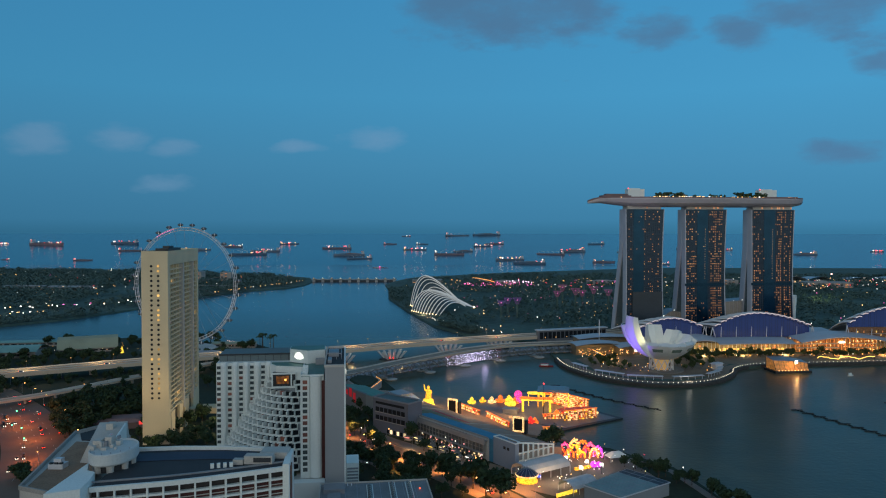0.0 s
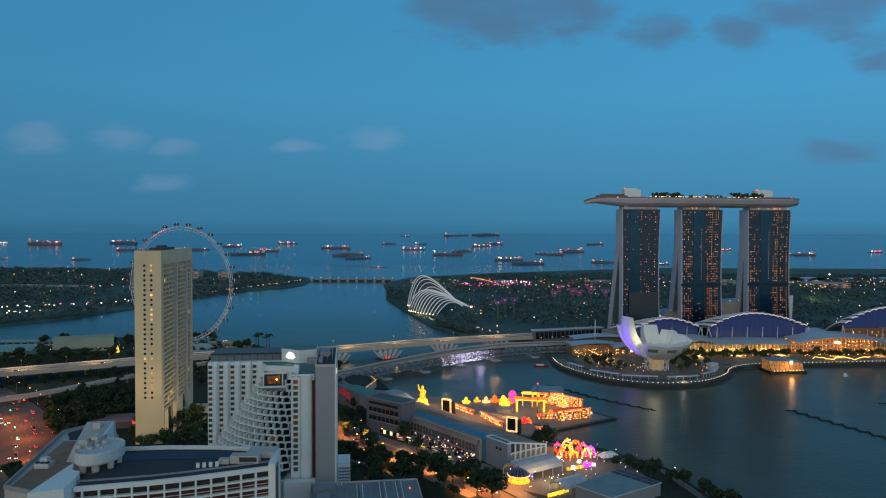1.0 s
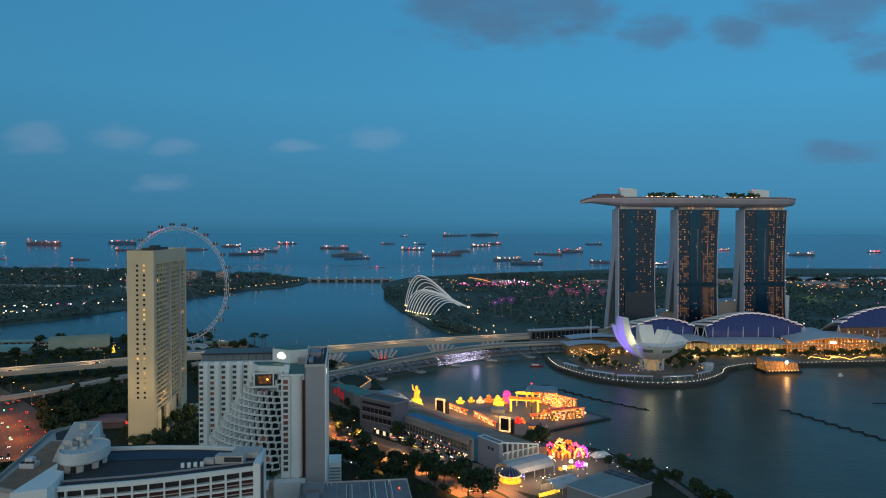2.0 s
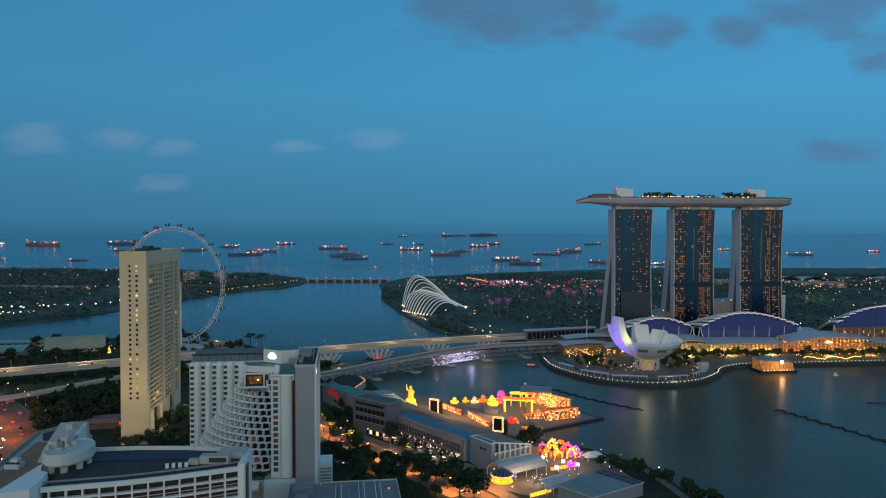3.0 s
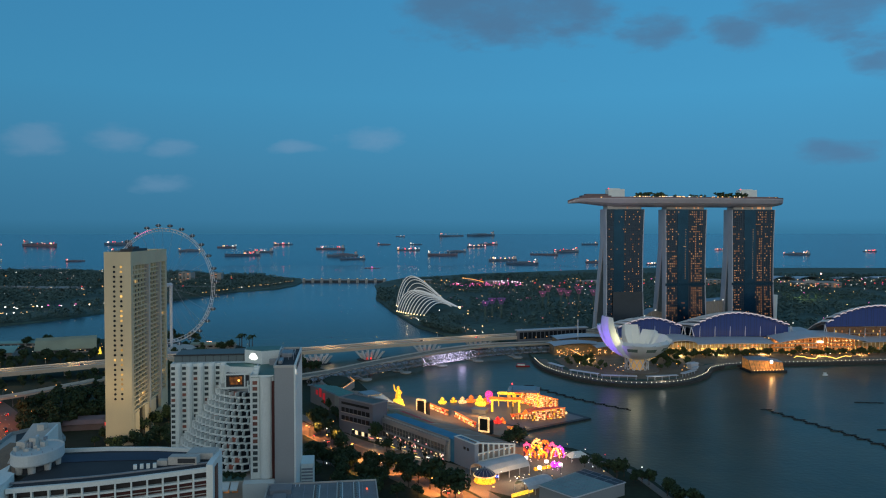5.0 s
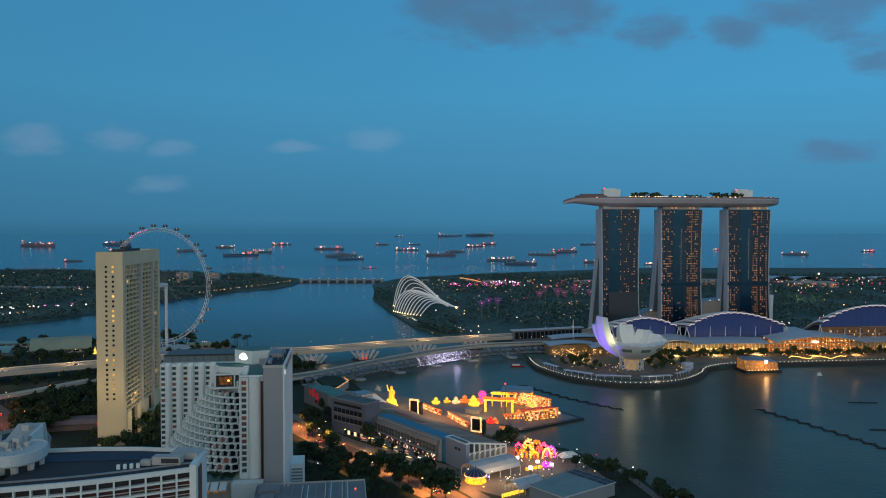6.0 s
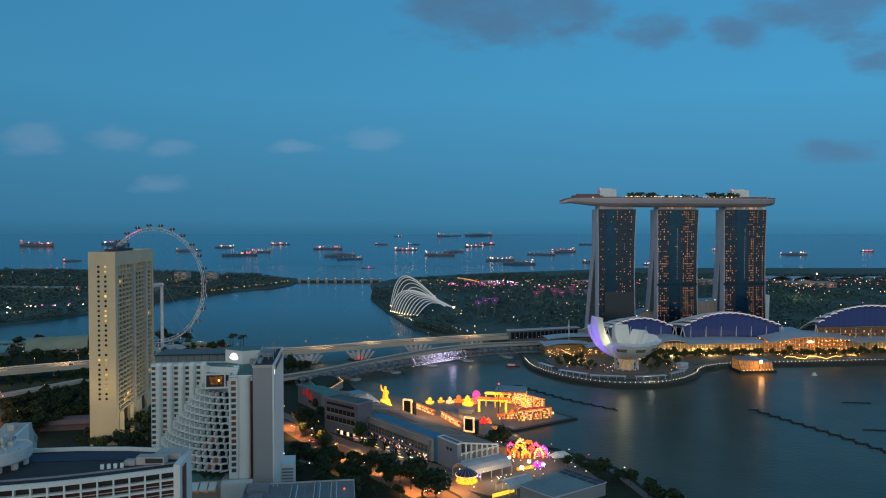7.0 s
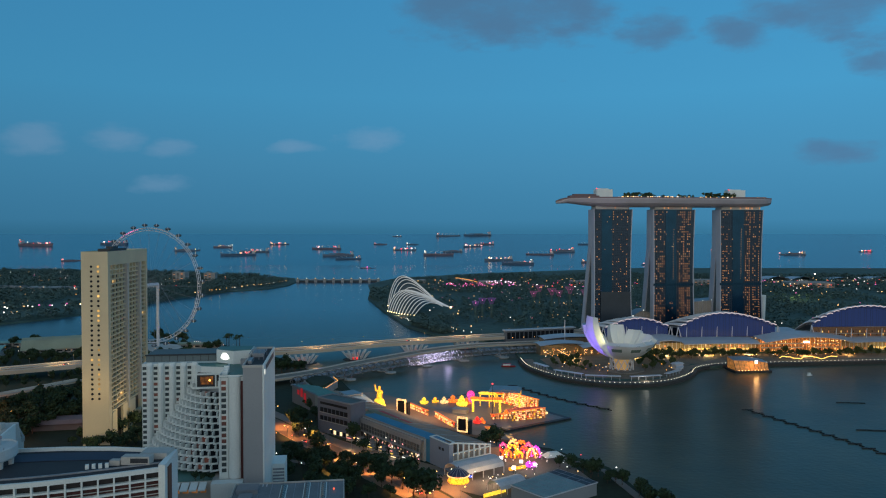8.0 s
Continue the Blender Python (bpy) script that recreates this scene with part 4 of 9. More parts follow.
    for k in range(1, 10):
        seams.box(1 + k * 4.3, 5.85, 78.1, 1.25 + k * 4.3, 6.0, 81.6)
    seams.box(0.6, 5.6, 81.6, 44, 6.2, 82.4)
    part("penthouse_seams", seams, dark_metal, t, "dark panel seams", kind="stuff")
    sign = part("sign_box", Geo().prism([(41.2, -0.8), (51.6, -8.6), (61.2, -5.0), (61.2, 9), (41.2, 9)], 78.3, 85.6), white_paint, t, "white sign box on the roof")
    part("sign_roof", Geo().prism([(41.6, -0.2), (51.6, -7.8), (60.8, -4.6), (60.8, 8.6), (41.6, 8.6)], 85.6, 85.9), teal_roof, sign, "green roof of the sign box")
    fan_white = lit("fan_white", (1.0, 1.0, 0.90), 1.8)
    for blade in range(9):
        fan = Geo()
        arc = [(math.cos(radians(18 + blade * 16 + d)), math.sin(radians(18 + blade * 16 + d))) for d in (0.8, 5.0, 10.0, 15.2)]
        place = lambda x, z: (46.4 + x * 0.80, -4.86 - x * 0.60, 79.9 + z)
        fan.add([place(x * 3.5, z * 4.3) for x, z in arc] + [place(x * 0.7, z * 0.8) for x, z in reversed(arc)], [tuple(range(len(arc) * 2))])
        part("fan_blade", fan, fan_white, sign, "glowing white blade of a fan-shaped sign")
    # fins and window columns of the wing
    fin_mesh = Geo().loft([[(-1.75, 1.0, z), (-1.3, -0.9, z), (-0.5, -1.7, z), (0.5, -1.7, z), (1.3, -0.9, z), (1.75, 1.0, z)] for z in (0, 76.6)] + [[(-1.75, 1.0, 78.6), (-1.3, -0.2, 78.6), (-0.5, -0.5, 78.6), (0.5, -0.5, 78.6), (1.3, -0.2, 78.6), (1.75, 1.0, 78.6)]]).mesh("fin", white_paint)
    for u in (4.4, 10.5, 16.7, 22.8, 29.2):
        piece("fin", fin_mesh, t, pose(u, 0, 0))
    win = Geo().box(-1.0, 0.80, 0, 1.0, 0.98, 1.65)
    room_glass = glass("room_glass", (0.075, 0.095, 0.100), 0.2, 0.0, 0.5)
    wm = [win.mesh("window", room_glass), win.mesh("window", room_red)]
    for u in (1.4, 7.4, 13.6, 19.7, 25.9, 31.5):
        for i in range(24):
            z = 5.2 + i * 3.02
            if (u > 30 and z < 64) or z < 24:
                continue
            r = rng.random()
            piece("window", wm[1 if r < 0.20 else 0], t, pose(u, 0, z))
    # window column in the projecting end
    wm2 = [Geo().box(-1.15, -44.75, 0, 1.15, -44.58, 1.9).mesh("window", m) for m in (room_glass, room_red)]
    for i in range(16):
        piece("window", wm2[1 if rng.random() < 0.4 else 0], t, pose(51.9, 0, 29.0 + i * 3.02))
    for u in (50.0, 53.7):
        part("mullion", Geo().box(u - 0.4, -45.5, 26, u + 0.4, -44.6, 78), white_paint, t)
    # terraced slope in the inner corner: each floor steps out below the one above
    # each balcony is a bay turned a little to the east, with a solid cheek on its near side
    plan = [(-2.02, -1.7), (2.02, 0.7), (2.02, 2.3), (-2.02, 2.3)]
    cell = Geo().prism(plan, -0.30, 0.0)
    cell.loft([[(-2.02, -1.7, z), (2.02, 0.7, z), (2.02, 1.0, z), (-2.02, -1.4, z)] for z in (0.0, 0.62)])
    cell.loft([[(-2.02, -1.7, z), (-1.5, -1.4, z), (-1.5, 2.2, z), (-2.02, 2.2, z)] for z in (0.62, 2.72)])
    cell.loft([[(1.75, 0.55, z), (2.02, 0.7, z), (2.02, 2.2, z), (1.75, 2.2, z)] for z in (0.62, 2.72)])
    cell_mesh = cell.mesh("balcony", white_paint)
    glow_cell = [Geo().box(-1.3, 1.60, 0.1, 1.5, 1.8, 2.6).mesh("balcony_window", m) for m in (dark_glass, room_red)]
    # shade behind the balconies is put into this blue-grey
    balcony_shade = mat("balcony_shade", (0.32, 0.36, 0.385), 0.75, 0, 0.12, 0.1)
    for i in range(14):
        z = 28.4 + i * 3.02
        ul, d = 3.0 + (z - 28.4) * 0.70, 16.5 + (64 - z) * 0.66
        arc = []
        for k in range(25):
            q = (k / 24) ** 1.5
            arc.append(Vector((ul + (48.6 - ul) * q, -d * math.sin(q * math.pi / 2) ** 0.62, 0)))
        inner = []
        for p, q in zip(arc, arc[1:] + [arc[-1] * 2 - arc[-2]]):
            n = Vector((p.y - q.y, q.x - p.x, 0)).normalized() * 2.25
            inner.append((min(p.x + n.x, 49.2), p.y + n.y))
        part("atrium_floor", Geo().prism(inner + [(49.5, 2.2 - d), (49.5, 3.2), (ul, 3.2)], z - 0.3, z + 2.71), balcony_shade, t, "stepped floor greyed for the shade behind the balconies")
        for p, yaw in along(arc, 4.05):
            if z > 63 and 31.0 < p.x < 44.6:
                continue
            b = piece("balcony", cell_mesh, t, pose(p.x, p.y, z, 0, 0, yaw))
            piece("balcony_window", glow_cell[1 if rng.random() < 0.05 else 0], b, pose(0, 0, 0))
    part("atrium_roof", Geo().prism([(30, 2), (30, -2), (34, -9), (49.5, -14), (49.5, 2)], 70.2, 77.6), white_paint, t, "white head of the atrium")
    part("atrium_deck", Geo().prism([(31, 2), (31, -1.6), (34.4, -8.4), (49.2, -13.2), (49.2, 2)], 77.6, 77.9), teal_roof, t, "green deck over the atrium")
    scr = part("lounge_window", Geo().box(32.3, -13.6, 66.6, 44.9, -8.0, 74.2), dark_metal, t, "dark framed lounge window")
    part("lounge_frame", Geo().box(32.0, -13.9, 66.0, 45.4, -13.5, 67.1).box(32.0, -13.9, 73.6, 45.4, -13.5, 74.6).box(32.0, -13.9, 67.1, 32.8, -13.5, 73.6).box(42.4, -13.9, 67.1, 43.2, -13.5, 73.6), white_paint, scr, "white frame")
    part("lounge_glow", Geo().box(34.6, -13.75, 68.4, 41.4, -13.62, 72.8), lit("lounge_amber", (0.95, 0.32, 0.06), 0.12, base=(0.05, 0.02, 0.01), mottle=0.5), scr, "amber lit lounge")
    part("lounge_lamp", Geo().ball((39.6, -13.8, 70.6), 0.6), lamp_amber, scr)
    # broad podium under the hotel
    part("podium", Geo().box(-8, -47, 0, 61.4, 1, 25.6), pale_concrete, t, "pale podium")
    part("podium_block", Geo().box(46.5, -53, 0, 62, -47, 25.9), white_paint, t, "white podium block")
    part("podium_roof", Geo().box(-6, -46.6, 25.6, 46, -1, 25.9), teal_roof, t, "green podium roof")
    for k in range(9):
        part("porch_rib", Geo().loft([[(5 + k * 4.4, -53, 22.6 + h), (8.6 + k * 4.4, -53, 22.6 + h), (8.6 + k * 4.4, -47, 24.6 + h), (5 + k * 4.4, -47, 24.6 + h)] for h in (0, 0.7)]), white_paint, t, "white sloping porch awning")
        part("porch_light", Geo().box(5.4 + k * 4.4, -47.3, 19.8, 8.2 + k * 4.4, -47.05, 21.4), lit("porch_amber", (1.0, 0.42, 0.12), 0.12, mottle=0.6), t, "warm lit porch bay")
    ann = part("annex", Geo().box(72.9, -12, 0, 80, 4, 22.0), white_paint, t, "white louvred annex")
    lv = Geo()
    for k in range(8):
        lv.box(73.4, -12.3, 6 + k * 1.8, 79.6, -12.0, 6.9 + k * 1.8)
    part("louvres", lv, grey_metal, ann, kind="stuff")
    return t


atrium_hotel()


# ---- curved white hotel close below ----
def curved_hotel():
    X0, Y0 = -108.0, 219.3
    t = thing("curved_hotel", X0, Y0, 2.4, 0, "white curved hotel with a grey roof, drum and open corridor floors", "hotel")
    rng = random.Random(33)
    H = 74.0
    front = [(0, 1.9), (12.8, 5.4), (20.5, 7.5), (28.2, 10.2), (36, 13.4), (44, 17.0), (51.7, 20.6), (55.6, 22.4)]
    path = smooth_path([(x, y, 0) for x, y in front], 4)
    back = [(53.4, 38.0), (31, 41.0), (14, 41.0), (-2, 39)]
    # body coloured near black to give the corridors their recess shade
    part("body", Geo().prism([(p.x - 0.4, p.y + 2.4) for p in path] + back, 0, H), mat("corridor_shade", (0.055, 0.050, 0.050), 0.8), t, "recessed body darkened for the shade in the corridors")
    part("roof", Geo().prism([(p.x + 0.3, p.y + 1.2) for p in path] + [(53.0, 37.6), (31, 40.6), (14, 40.6), (-1, 38.6)], H, H + 0.4), roof_grey, t, "dark blue-grey roof")
    part("parapet", Geo().strip([p + Vector((0, 0, H + 0.5)) for p in path], 1.0, 1.5), white_paint, t, "broad white parapet")
    part("back_parapet", Geo().strip([(-2, 39.2, H + 1.6), (14, 41.3, H + 1.6), (31, 41.3, H + 1.6), (53.6, 38.4, H + 1.6)], 0.9, 1.5), white_paint, t, "white rear parapet")
    part("roof_curb", Geo().strip([p + Vector((-1.4, 4.2, H + 0.9)) for p in path], 0.6, 0.5), grey_metal, t)
    part("roof_seam", Geo().strip([(-1, 30.5, H + 0.62), (14, 33.0, H + 0.62), (30, 34.2, H + 0.62), (42, 33.6, H + 0.62)], 9.0, 0.12), mat("roof_blue", (0.030, 0.042, 0.075), 0.7, 0.0, 0.3, 0.1), t, "blue-grey roof sheet")
    for f in range(6):
        z = H - 3.2 - f * 3.1
        part("corridor_slab", Geo().strip([p + Vector((0, 0.6, z)) for p in path], 1.6, 0.62), white_paint, t, "white corridor slab")
        part("handrail", Geo().strip([p + Vector((0, 0.2, z - 1.85)) for p in path], 0.22, 0.26), pale_concrete, t)
        part("curtain_wall", Geo().strip([p + Vector((-0.2, 1.5, z - 0.9)) for p in path], 0.3, 2.1), red_curtain, t, "dark red curtained rooms")
    col = Geo().box(-0.27, -0.4, 0, 0.27, 1.4, H - 0.9).mesh("column", white_paint)
    sp = along(path, 4.72)
    for p, yaw in sp:
        piece("column", col, t, pose(p.x, p.y, 0, 0, 0, yaw))
    lit_room = [Geo().box(-1.6, 1.28, 0, 1.6, 1.36, 1.3).mesh("room_window", m) for m in (room_red, dark_glass)]
    for f in range(6):
        for p, yaw in sp[:-1]:
            piece("room_window", lit_room[0 if rng.random() < 0.5 else 1], t, pose(p.x + 2, p.y + 1.0, H - 6.0 - f * 3.1, 0, 0, yaw))
    # corner pier with its glazed slot
    part("corner_pier", Geo().prism([(57.0, 21.4), (55.0, 38.6), (53.0, 38.6), (54.8, 21.4)], 0, H + 1.5), white_paint, t, "white end gable")
    part("pier_slot", Geo().prism([(56.95, 24.6), (56.4, 29.2), (55.6, 29.2), (56.1, 24.6)], 8, H - 0.3), mat("pier_slot_red", (0.12, 0.05, 0.035), 0.6), t, "dark rust slot")
    # drum
    cx, cy = -2.0, 21.0
    def oval(profile, sides):
        g = Geo().lathe(profile, 0, 0, sides)
        g.v = [(x + cx, y * 1.42 + cy + 2.6, z) for x, y, z in g.v]
        return g

    part("drum", oval([(6.2, H + 2.5), (6.9, H + 2.8), (7.2, H + 3.3), (7.2, H + 6.5), (6.9, H + 6.8), (6.7, H + 6.3), (0.1, H + 6.3)], 40), mat("drum_grey", (0.58, 0.61, 0.60), 0.75, 0, 0.12, 0.08), t, "long oval pale grey roof drum", smooth=False)
    # added dark oval in place of the drum's own shadow
    part("drum_base", oval([(5.2, H), (5.2, H + 2.3), (0.1, H + 2.3)], 32), roof_grey, t, "dark oval filling in the shadow under the drum")
    for a in (200, 245, 290, 335, 20, 70, 130):
        part("drum_foot", Geo().lathe([(1.1, H), (1.3, H + 2.9)], cx + 5.3 * math.cos(radians(a)), cy + 2.6 + 7.6 * math.sin(radians(a)), 10), pale_concrete, t)
    for x, y, w, d, h in ((-9.2, 23.5, 2.6, 3, 2.6), (-5.8, 25, 2.2, 2.4, 3.4), (-2.6, 26, 1.6, 2, 1.8), (-5.2, 20.5, 1.8, 1.6, 1.1), (-8.4, 20.2, 1.2, 1.5, 1.7), (-6.6, 22.4, 0.9, 0.9, 2.6), (-3.4, 23.2, 1.2, 1.0, 1.4), (-1.2, 21.6, 0.8, 0.8, 1.0)):
        part("drum_plant", Geo().box(x, y, H + 6.0, x + w, y + d, H + 6.0 + h), pale_concrete, t, "grey machine room on the drum")
    clutter = random.Random(55)
    for k in range(16):  # fans, tanks and ducts round the lift-motor block
        x, y = clutter.uniform(-8.6, -4.2), clutter.uniform(19, 34)
        w, d, h = clutter.uniform(0.5, 1.5), clutter.uniform(0.5, 1.6), clutter.uniform(0.5, 2.0)
        part("roof_unit", Geo().box(x, y, H + 5.2, x + w, y + d, H + 6.3 + h), (white_metal, grey_metal, pale_concrete)[k % 3], t, "small roof machine")
    part("machine_deck", Geo().prism([(-8.6, 24), (-3, 23), (-2.5, 33.5), (-12.5, 36.0)], H, H + 5.2), concrete, t, "worn grey machine deck")
    for x0, y0, x1, y1, h in ((-5.4, 31, -11.0, 53, 0.9),):
        w = Vector((y1 - y0, x0 - x1, 0)).normalized() * 0.35
        v = []
        for s in (-1, 1):
            v += [(x0 + w.x * s, y0 + w.y * s, H + 6.6), (x1 + w.x * s, y1 + w.y * s, H - 2.6), (x1 + w.x * s, y1 + w.y * s, H + 5.9 + h)]
        part("wedge_wall", Geo().add(v, [(0, 1, 2), (5, 4, 3), (0, 3, 4, 1), (1, 4, 5, 2), (2, 5, 3, 0)]), white_paint, t, "white wedge-shaped wall")
    part("tower_block", Geo().loft([[(-20, 36, H - 3), (-7, 33, H - 3), (-8, 36, H + 4.6), (-18, 38, H + 2.6)], [(-25, 62, H - 3), (-12.4, 60, H - 3), (-12.4, 58, H + 6.2), (-24, 60, H + 5.2)]]).box(-17, 50, H + 5, -14.4, 53, H + 7.4), pale_concrete, t, "pale lift-motor block")
    for k in range(9):
        a = radians(150 + k * 24)
        part("drum_post", Geo().box(cx + 6.6 * math.cos(a) - 0.08, cy + 2.6 + 9.4 * math.sin(a) - 0.08, H + 6.4, cx + 6.6 * math.cos(a) + 0.08, cy + 2.6 + 9.4 * math.sin(a) + 0.08, H + 7.4), grey_metal, t, "thin railing post")
    # roof boxes by the corner
    part("roof_house", Geo().box(41.2, 24.2, H + 0.5, 50.7, 28, H + 3.2), pale_concrete, t, "pale roof room")
    part("roof_house", Geo().box(37.6, 23.6, H + 0.5, 41.0, 26, H + 2.2), pale_concrete, t, "pale roof room")
    part("roof_house", Geo().box(45, 30.4, H + 0.5, 54.2, 37.5, H + 2.6), pale_concrete, t, "pale stair head")
    part("roof_room_window", Geo().box(44.4, 24.0, H + 1.2, 50.2, 24.3, H + 2.7), roof_grey, t, "dark louvred opening")
    vent = Geo().box(-0.55, -0.5, 0, 0.55, 0.5, 1.5).mesh("vent", white_paint)
    for k in range(4):
        piece("vent", vent, t, pose(31.8 + k * 1.95, 20.2 + k * 0.5, H + 0.5, 0, 0, 20))
    # the older wing behind
    wing = [(-26, 10), (-10, 3), (-8, 14), (-15, 66), (-31, 88), (-40, 73)]
    part("rear_wing", Geo().prism(wing, 0, 71), pale_concrete, t, "older wing")
    part("wing_roof", Geo().prism([(-24.6, 12), (-11.6, 6), (-10.4, 30), (-22, 60), (-34, 62)], 71, 71.3), brown_roof, t, "brown gravel roof")
    part("wing_roof_blue", Geo().prism([(-22.5, 63), (-14, 40), (-16, 65), (-31, 86), (-38, 73), (-33, 64)], 71, 71.35), roof_grey, t, "grey roof sheet")
    n = len(wing)
    for i in range(n):
        a, b = wing[i], wing[(i + 1) % n]
        part("wing_parapet", Geo().beam((*a, 71.6), (*b, 71.6), 0.7, 1.4), concrete, t)
    part("link_wall", Geo().prism([(-8.0, -9), (0.6, -5), (-0.4, 3), (-2.4, 10.6), (-5.6, 12.3), (-8.8, 20)], 0, H + 2.4), white_paint, t, "blank white stair wall")
    cool = part("cooling_unit", Geo().box(-27, 28.5, 71.3, -22, 32.5, 73).box(-25.5, 29.5, 73, -23, 31.9, 74.6), white_metal, t, "white cooling unit")
    for k in range(3):
        part("cooling_fan", Geo().lathe([(0.7, 73.0), (0.7, 73.5), (0.5, 73.5)], -26.2 + k * 1.7, 29.3, 10), dark_metal, cool)


curved_hotel()


# ---- trees ----
def make_tree(x, y, z, height, spread, seed, label, palm=False):
    rng = random.Random(seed)
    t = thing("palm_tree" if palm else "tree", x, y, z, 0, label, "palm" if palm else "tree", "palms" if palm else "city trees")
    fork = height * (0.85 if palm else 0.27)
    trunk = Geo().tube([(0, 0, -0.3), (0.15, 0.1, fork * 0.5), (0.1, -0.1, fork)], [height * 0.035, height * 0.026, height * 0.02], 6)
    g = Geo()
    if palm:
        for k in range(14):
            a = k * math.tau / 14 + rng.uniform(-0.2, 0.2)
            droop = rng.uniform(0.2, 1.0)
            pts = [Vector((math.cos(a) * spread * q, math.sin(a) * spread * q, fork + spread * (0.55 * math.sin(q * 2.4) - droop * q * q * 0.6))) for q in (0, 0.3, 0.6, 1.0)]
            for p, q in zip(pts, pts[1:]):
                s = Vector((-math.sin(a), math.cos(a), -0.4)) * spread * 0.14
                g.quad(p - s, p + s, q + s * 0.7, q - s * 0.7)
    else:
        lobes = []
        for k in range(9):
            a, r = rng.uniform(0, math.tau), spread * rng.uniform(0.15, 0.72)
            c = Vector((math.cos(a) * r, math.sin(a) * r, height * rng.uniform(0.44, 0.84) - r * 0.15))
            lobes.append((c, spread * rng.uniform(0.36, 0.54)))
            trunk.tube([(0.1, -0.1, fork * 0.9), tuple((c + Vector((0, 0, fork))) * 0.5), tuple(c)], [height * 0.014, height * 0.010, height * 0.004], 4)
        for c, r in lobes:
            for k in range(60):
                d = Vector((rng.gauss(0, 1), rng.gauss(0, 1), rng.gauss(0, 0.8))).normalized()
                p = c + d * r * rng.uniform(0.55, 1.08)
                s = spread * rng.uniform(0.09, 0.17)
                u = Vector((rng.gauss(0, 1), rng.gauss(0, 1), rng.gauss(0, 1))).normalized()
                w = u.cross(d)
                w = (w.normalized() if w.length > 0.01 else Vector((1, 0, 0))) * s
                u = u * s
                g.quad(p - u, p + w, p + u, p - w)
    part("trunk", trunk, bark, t, "brown trunk and limbs")
    part("crown", g, foliage, t, "dark green uneven crown")
    return t


def inside(p, poly):
    hit = False
    for (xa, ya), (xb, yb) in zip(poly, poly[1:] + poly[:1]):
        if (ya > p[1]) != (yb > p[1]) and p[0] < (xb - xa) * (p[1] - ya) / (yb - ya) + xa:
            hit = not hit
    return hit


def scatter(poly, n, seed, gap):
    rng = random.Random(seed)
    xs, ys = [p[0] for p in poly], [p[1] for p in poly]
    out, tries = [], 0
    while len(out) < n and tries < n * 60:
        tries += 1
        p = (rng.uniform(min(xs), max(xs)), rng.uniform(min(ys), max(ys)))
        if inside(p, poly) and all((p[0] - q[0]) ** 2 + (p[1] - q[1]) ** 2 > gap * gap for q in out):
            out.append(p)
    return out


KINDS = [make_tree(-300, 640, 2.4, 13, 6.5, 1, "broad dark green rain tree on a verge"), make_tree(-280, 610, 2.4, 11, 5.0, 2, "rounded dark green tree on a verge"),
         make_tree(-322, 660, 2.4, 15, 6.0, 3, "tall uneven dark green tree on a verge")]
PALM = make_tree(-240, 968, 2.4, 17, 6.0, 4, "tall palm on the shore beside the wheel", True)
grow = random.Random(77)


def plant(points, z=2.4, lo=0.75, hi=1.25, kind=None):
    for x, y in points:
        s = grow.uniform(lo, hi)
        copy_thing(kind or KINDS[grow.randrange(3)], pose(x, y, z, 0, 0, grow.uniform(0, 360)) @ Matrix.Diagonal((s, s, s * grow.uniform(0.85, 1.1), 1)))


def tree_belt(points, label, z=2.4, lo=0.75, hi=1.25, leaf=foliage):
    """A far belt of trees that nobody could count, as one object."""
    t = thing("woods", 0, 0, 0, 0, label, "trees", kind="stuff")
    shapes = {"trunk": Geo(), "crown": Geo()}
    for x, y in points:
        s = grow.uniform(lo, hi)
        m = pose(x, y, z, 0, 0, grow.uniform(0, 360)) @ Matrix.Diagonal((s, s, s * grow.uniform(0.85, 1.1), 1))
        for c in KINDS[grow.randrange(3)].children:
            g = shapes["trunk" if c.name.startswith("trunk") else "crown"]
            g.add([m @ v.co for v in c.data.vertices], [tuple(p.vertices) for p in c.data.polygons])
    part("trunk", shapes["trunk"], bark, t, "brown trunks", kind="stuff")
    part("crown", shapes["crown"], leaf, t, "green uneven crowns", kind="stuff")


plant(scatter([(-338, 622), (-300, 655), (-262, 672), (-245, 640), (-250, 585), (-262, 552), (-262, 535), (-276, 528), (-308, 575)], 64, 3, 6.5), lo=0.85, hi=1.25)
plant([(-372, 652), (-362, 668), (-352, 684), (-344, 700), (-330, 712), (-318, 728)], lo=0.5, hi=0.65)
plant(scatter([(-222, 575), (-190, 580), (-150, 535), (-137, 505), (-190, 500), (-228, 500)], 28, 4, 6.5), lo=0.75, hi=1.1)
plant([(-263, 447), (-257, 441), (-252, 436), (-266, 455), (-247, 430), (-258, 450)], lo=0.6, hi=0.8)
plant(scatter([(-330, 790), (-255, 830), (-170, 800), (-200, 700), (-300, 720)], 28, 5, 11))
tree_belt(scatter([(-700, 700), (-470, 780), (-330, 850), (-380, 900), (-640, 900)], 34, 6, 15), "dark green belt of trees behind the viaduct")
tree_belt(scatter([(-560, 960), (-300, 940), (-235, 900), (-250, 965), (-420, 1010), (-540, 1000)], 34, 7, 13), "dark green trees along the far shore", lo=0.6, hi=1.1)
plant([(-334, 1004), (-322, 1010), (-344, 996), (-312, 1000)], lo=1.3, hi=1.8)
plant(scatter([(-395, 850), (-300, 858), (-250, 880), (-262, 905), (-330, 878), (-395, 868)], 20, 27, 9), lo=0.7, hi=1.1)
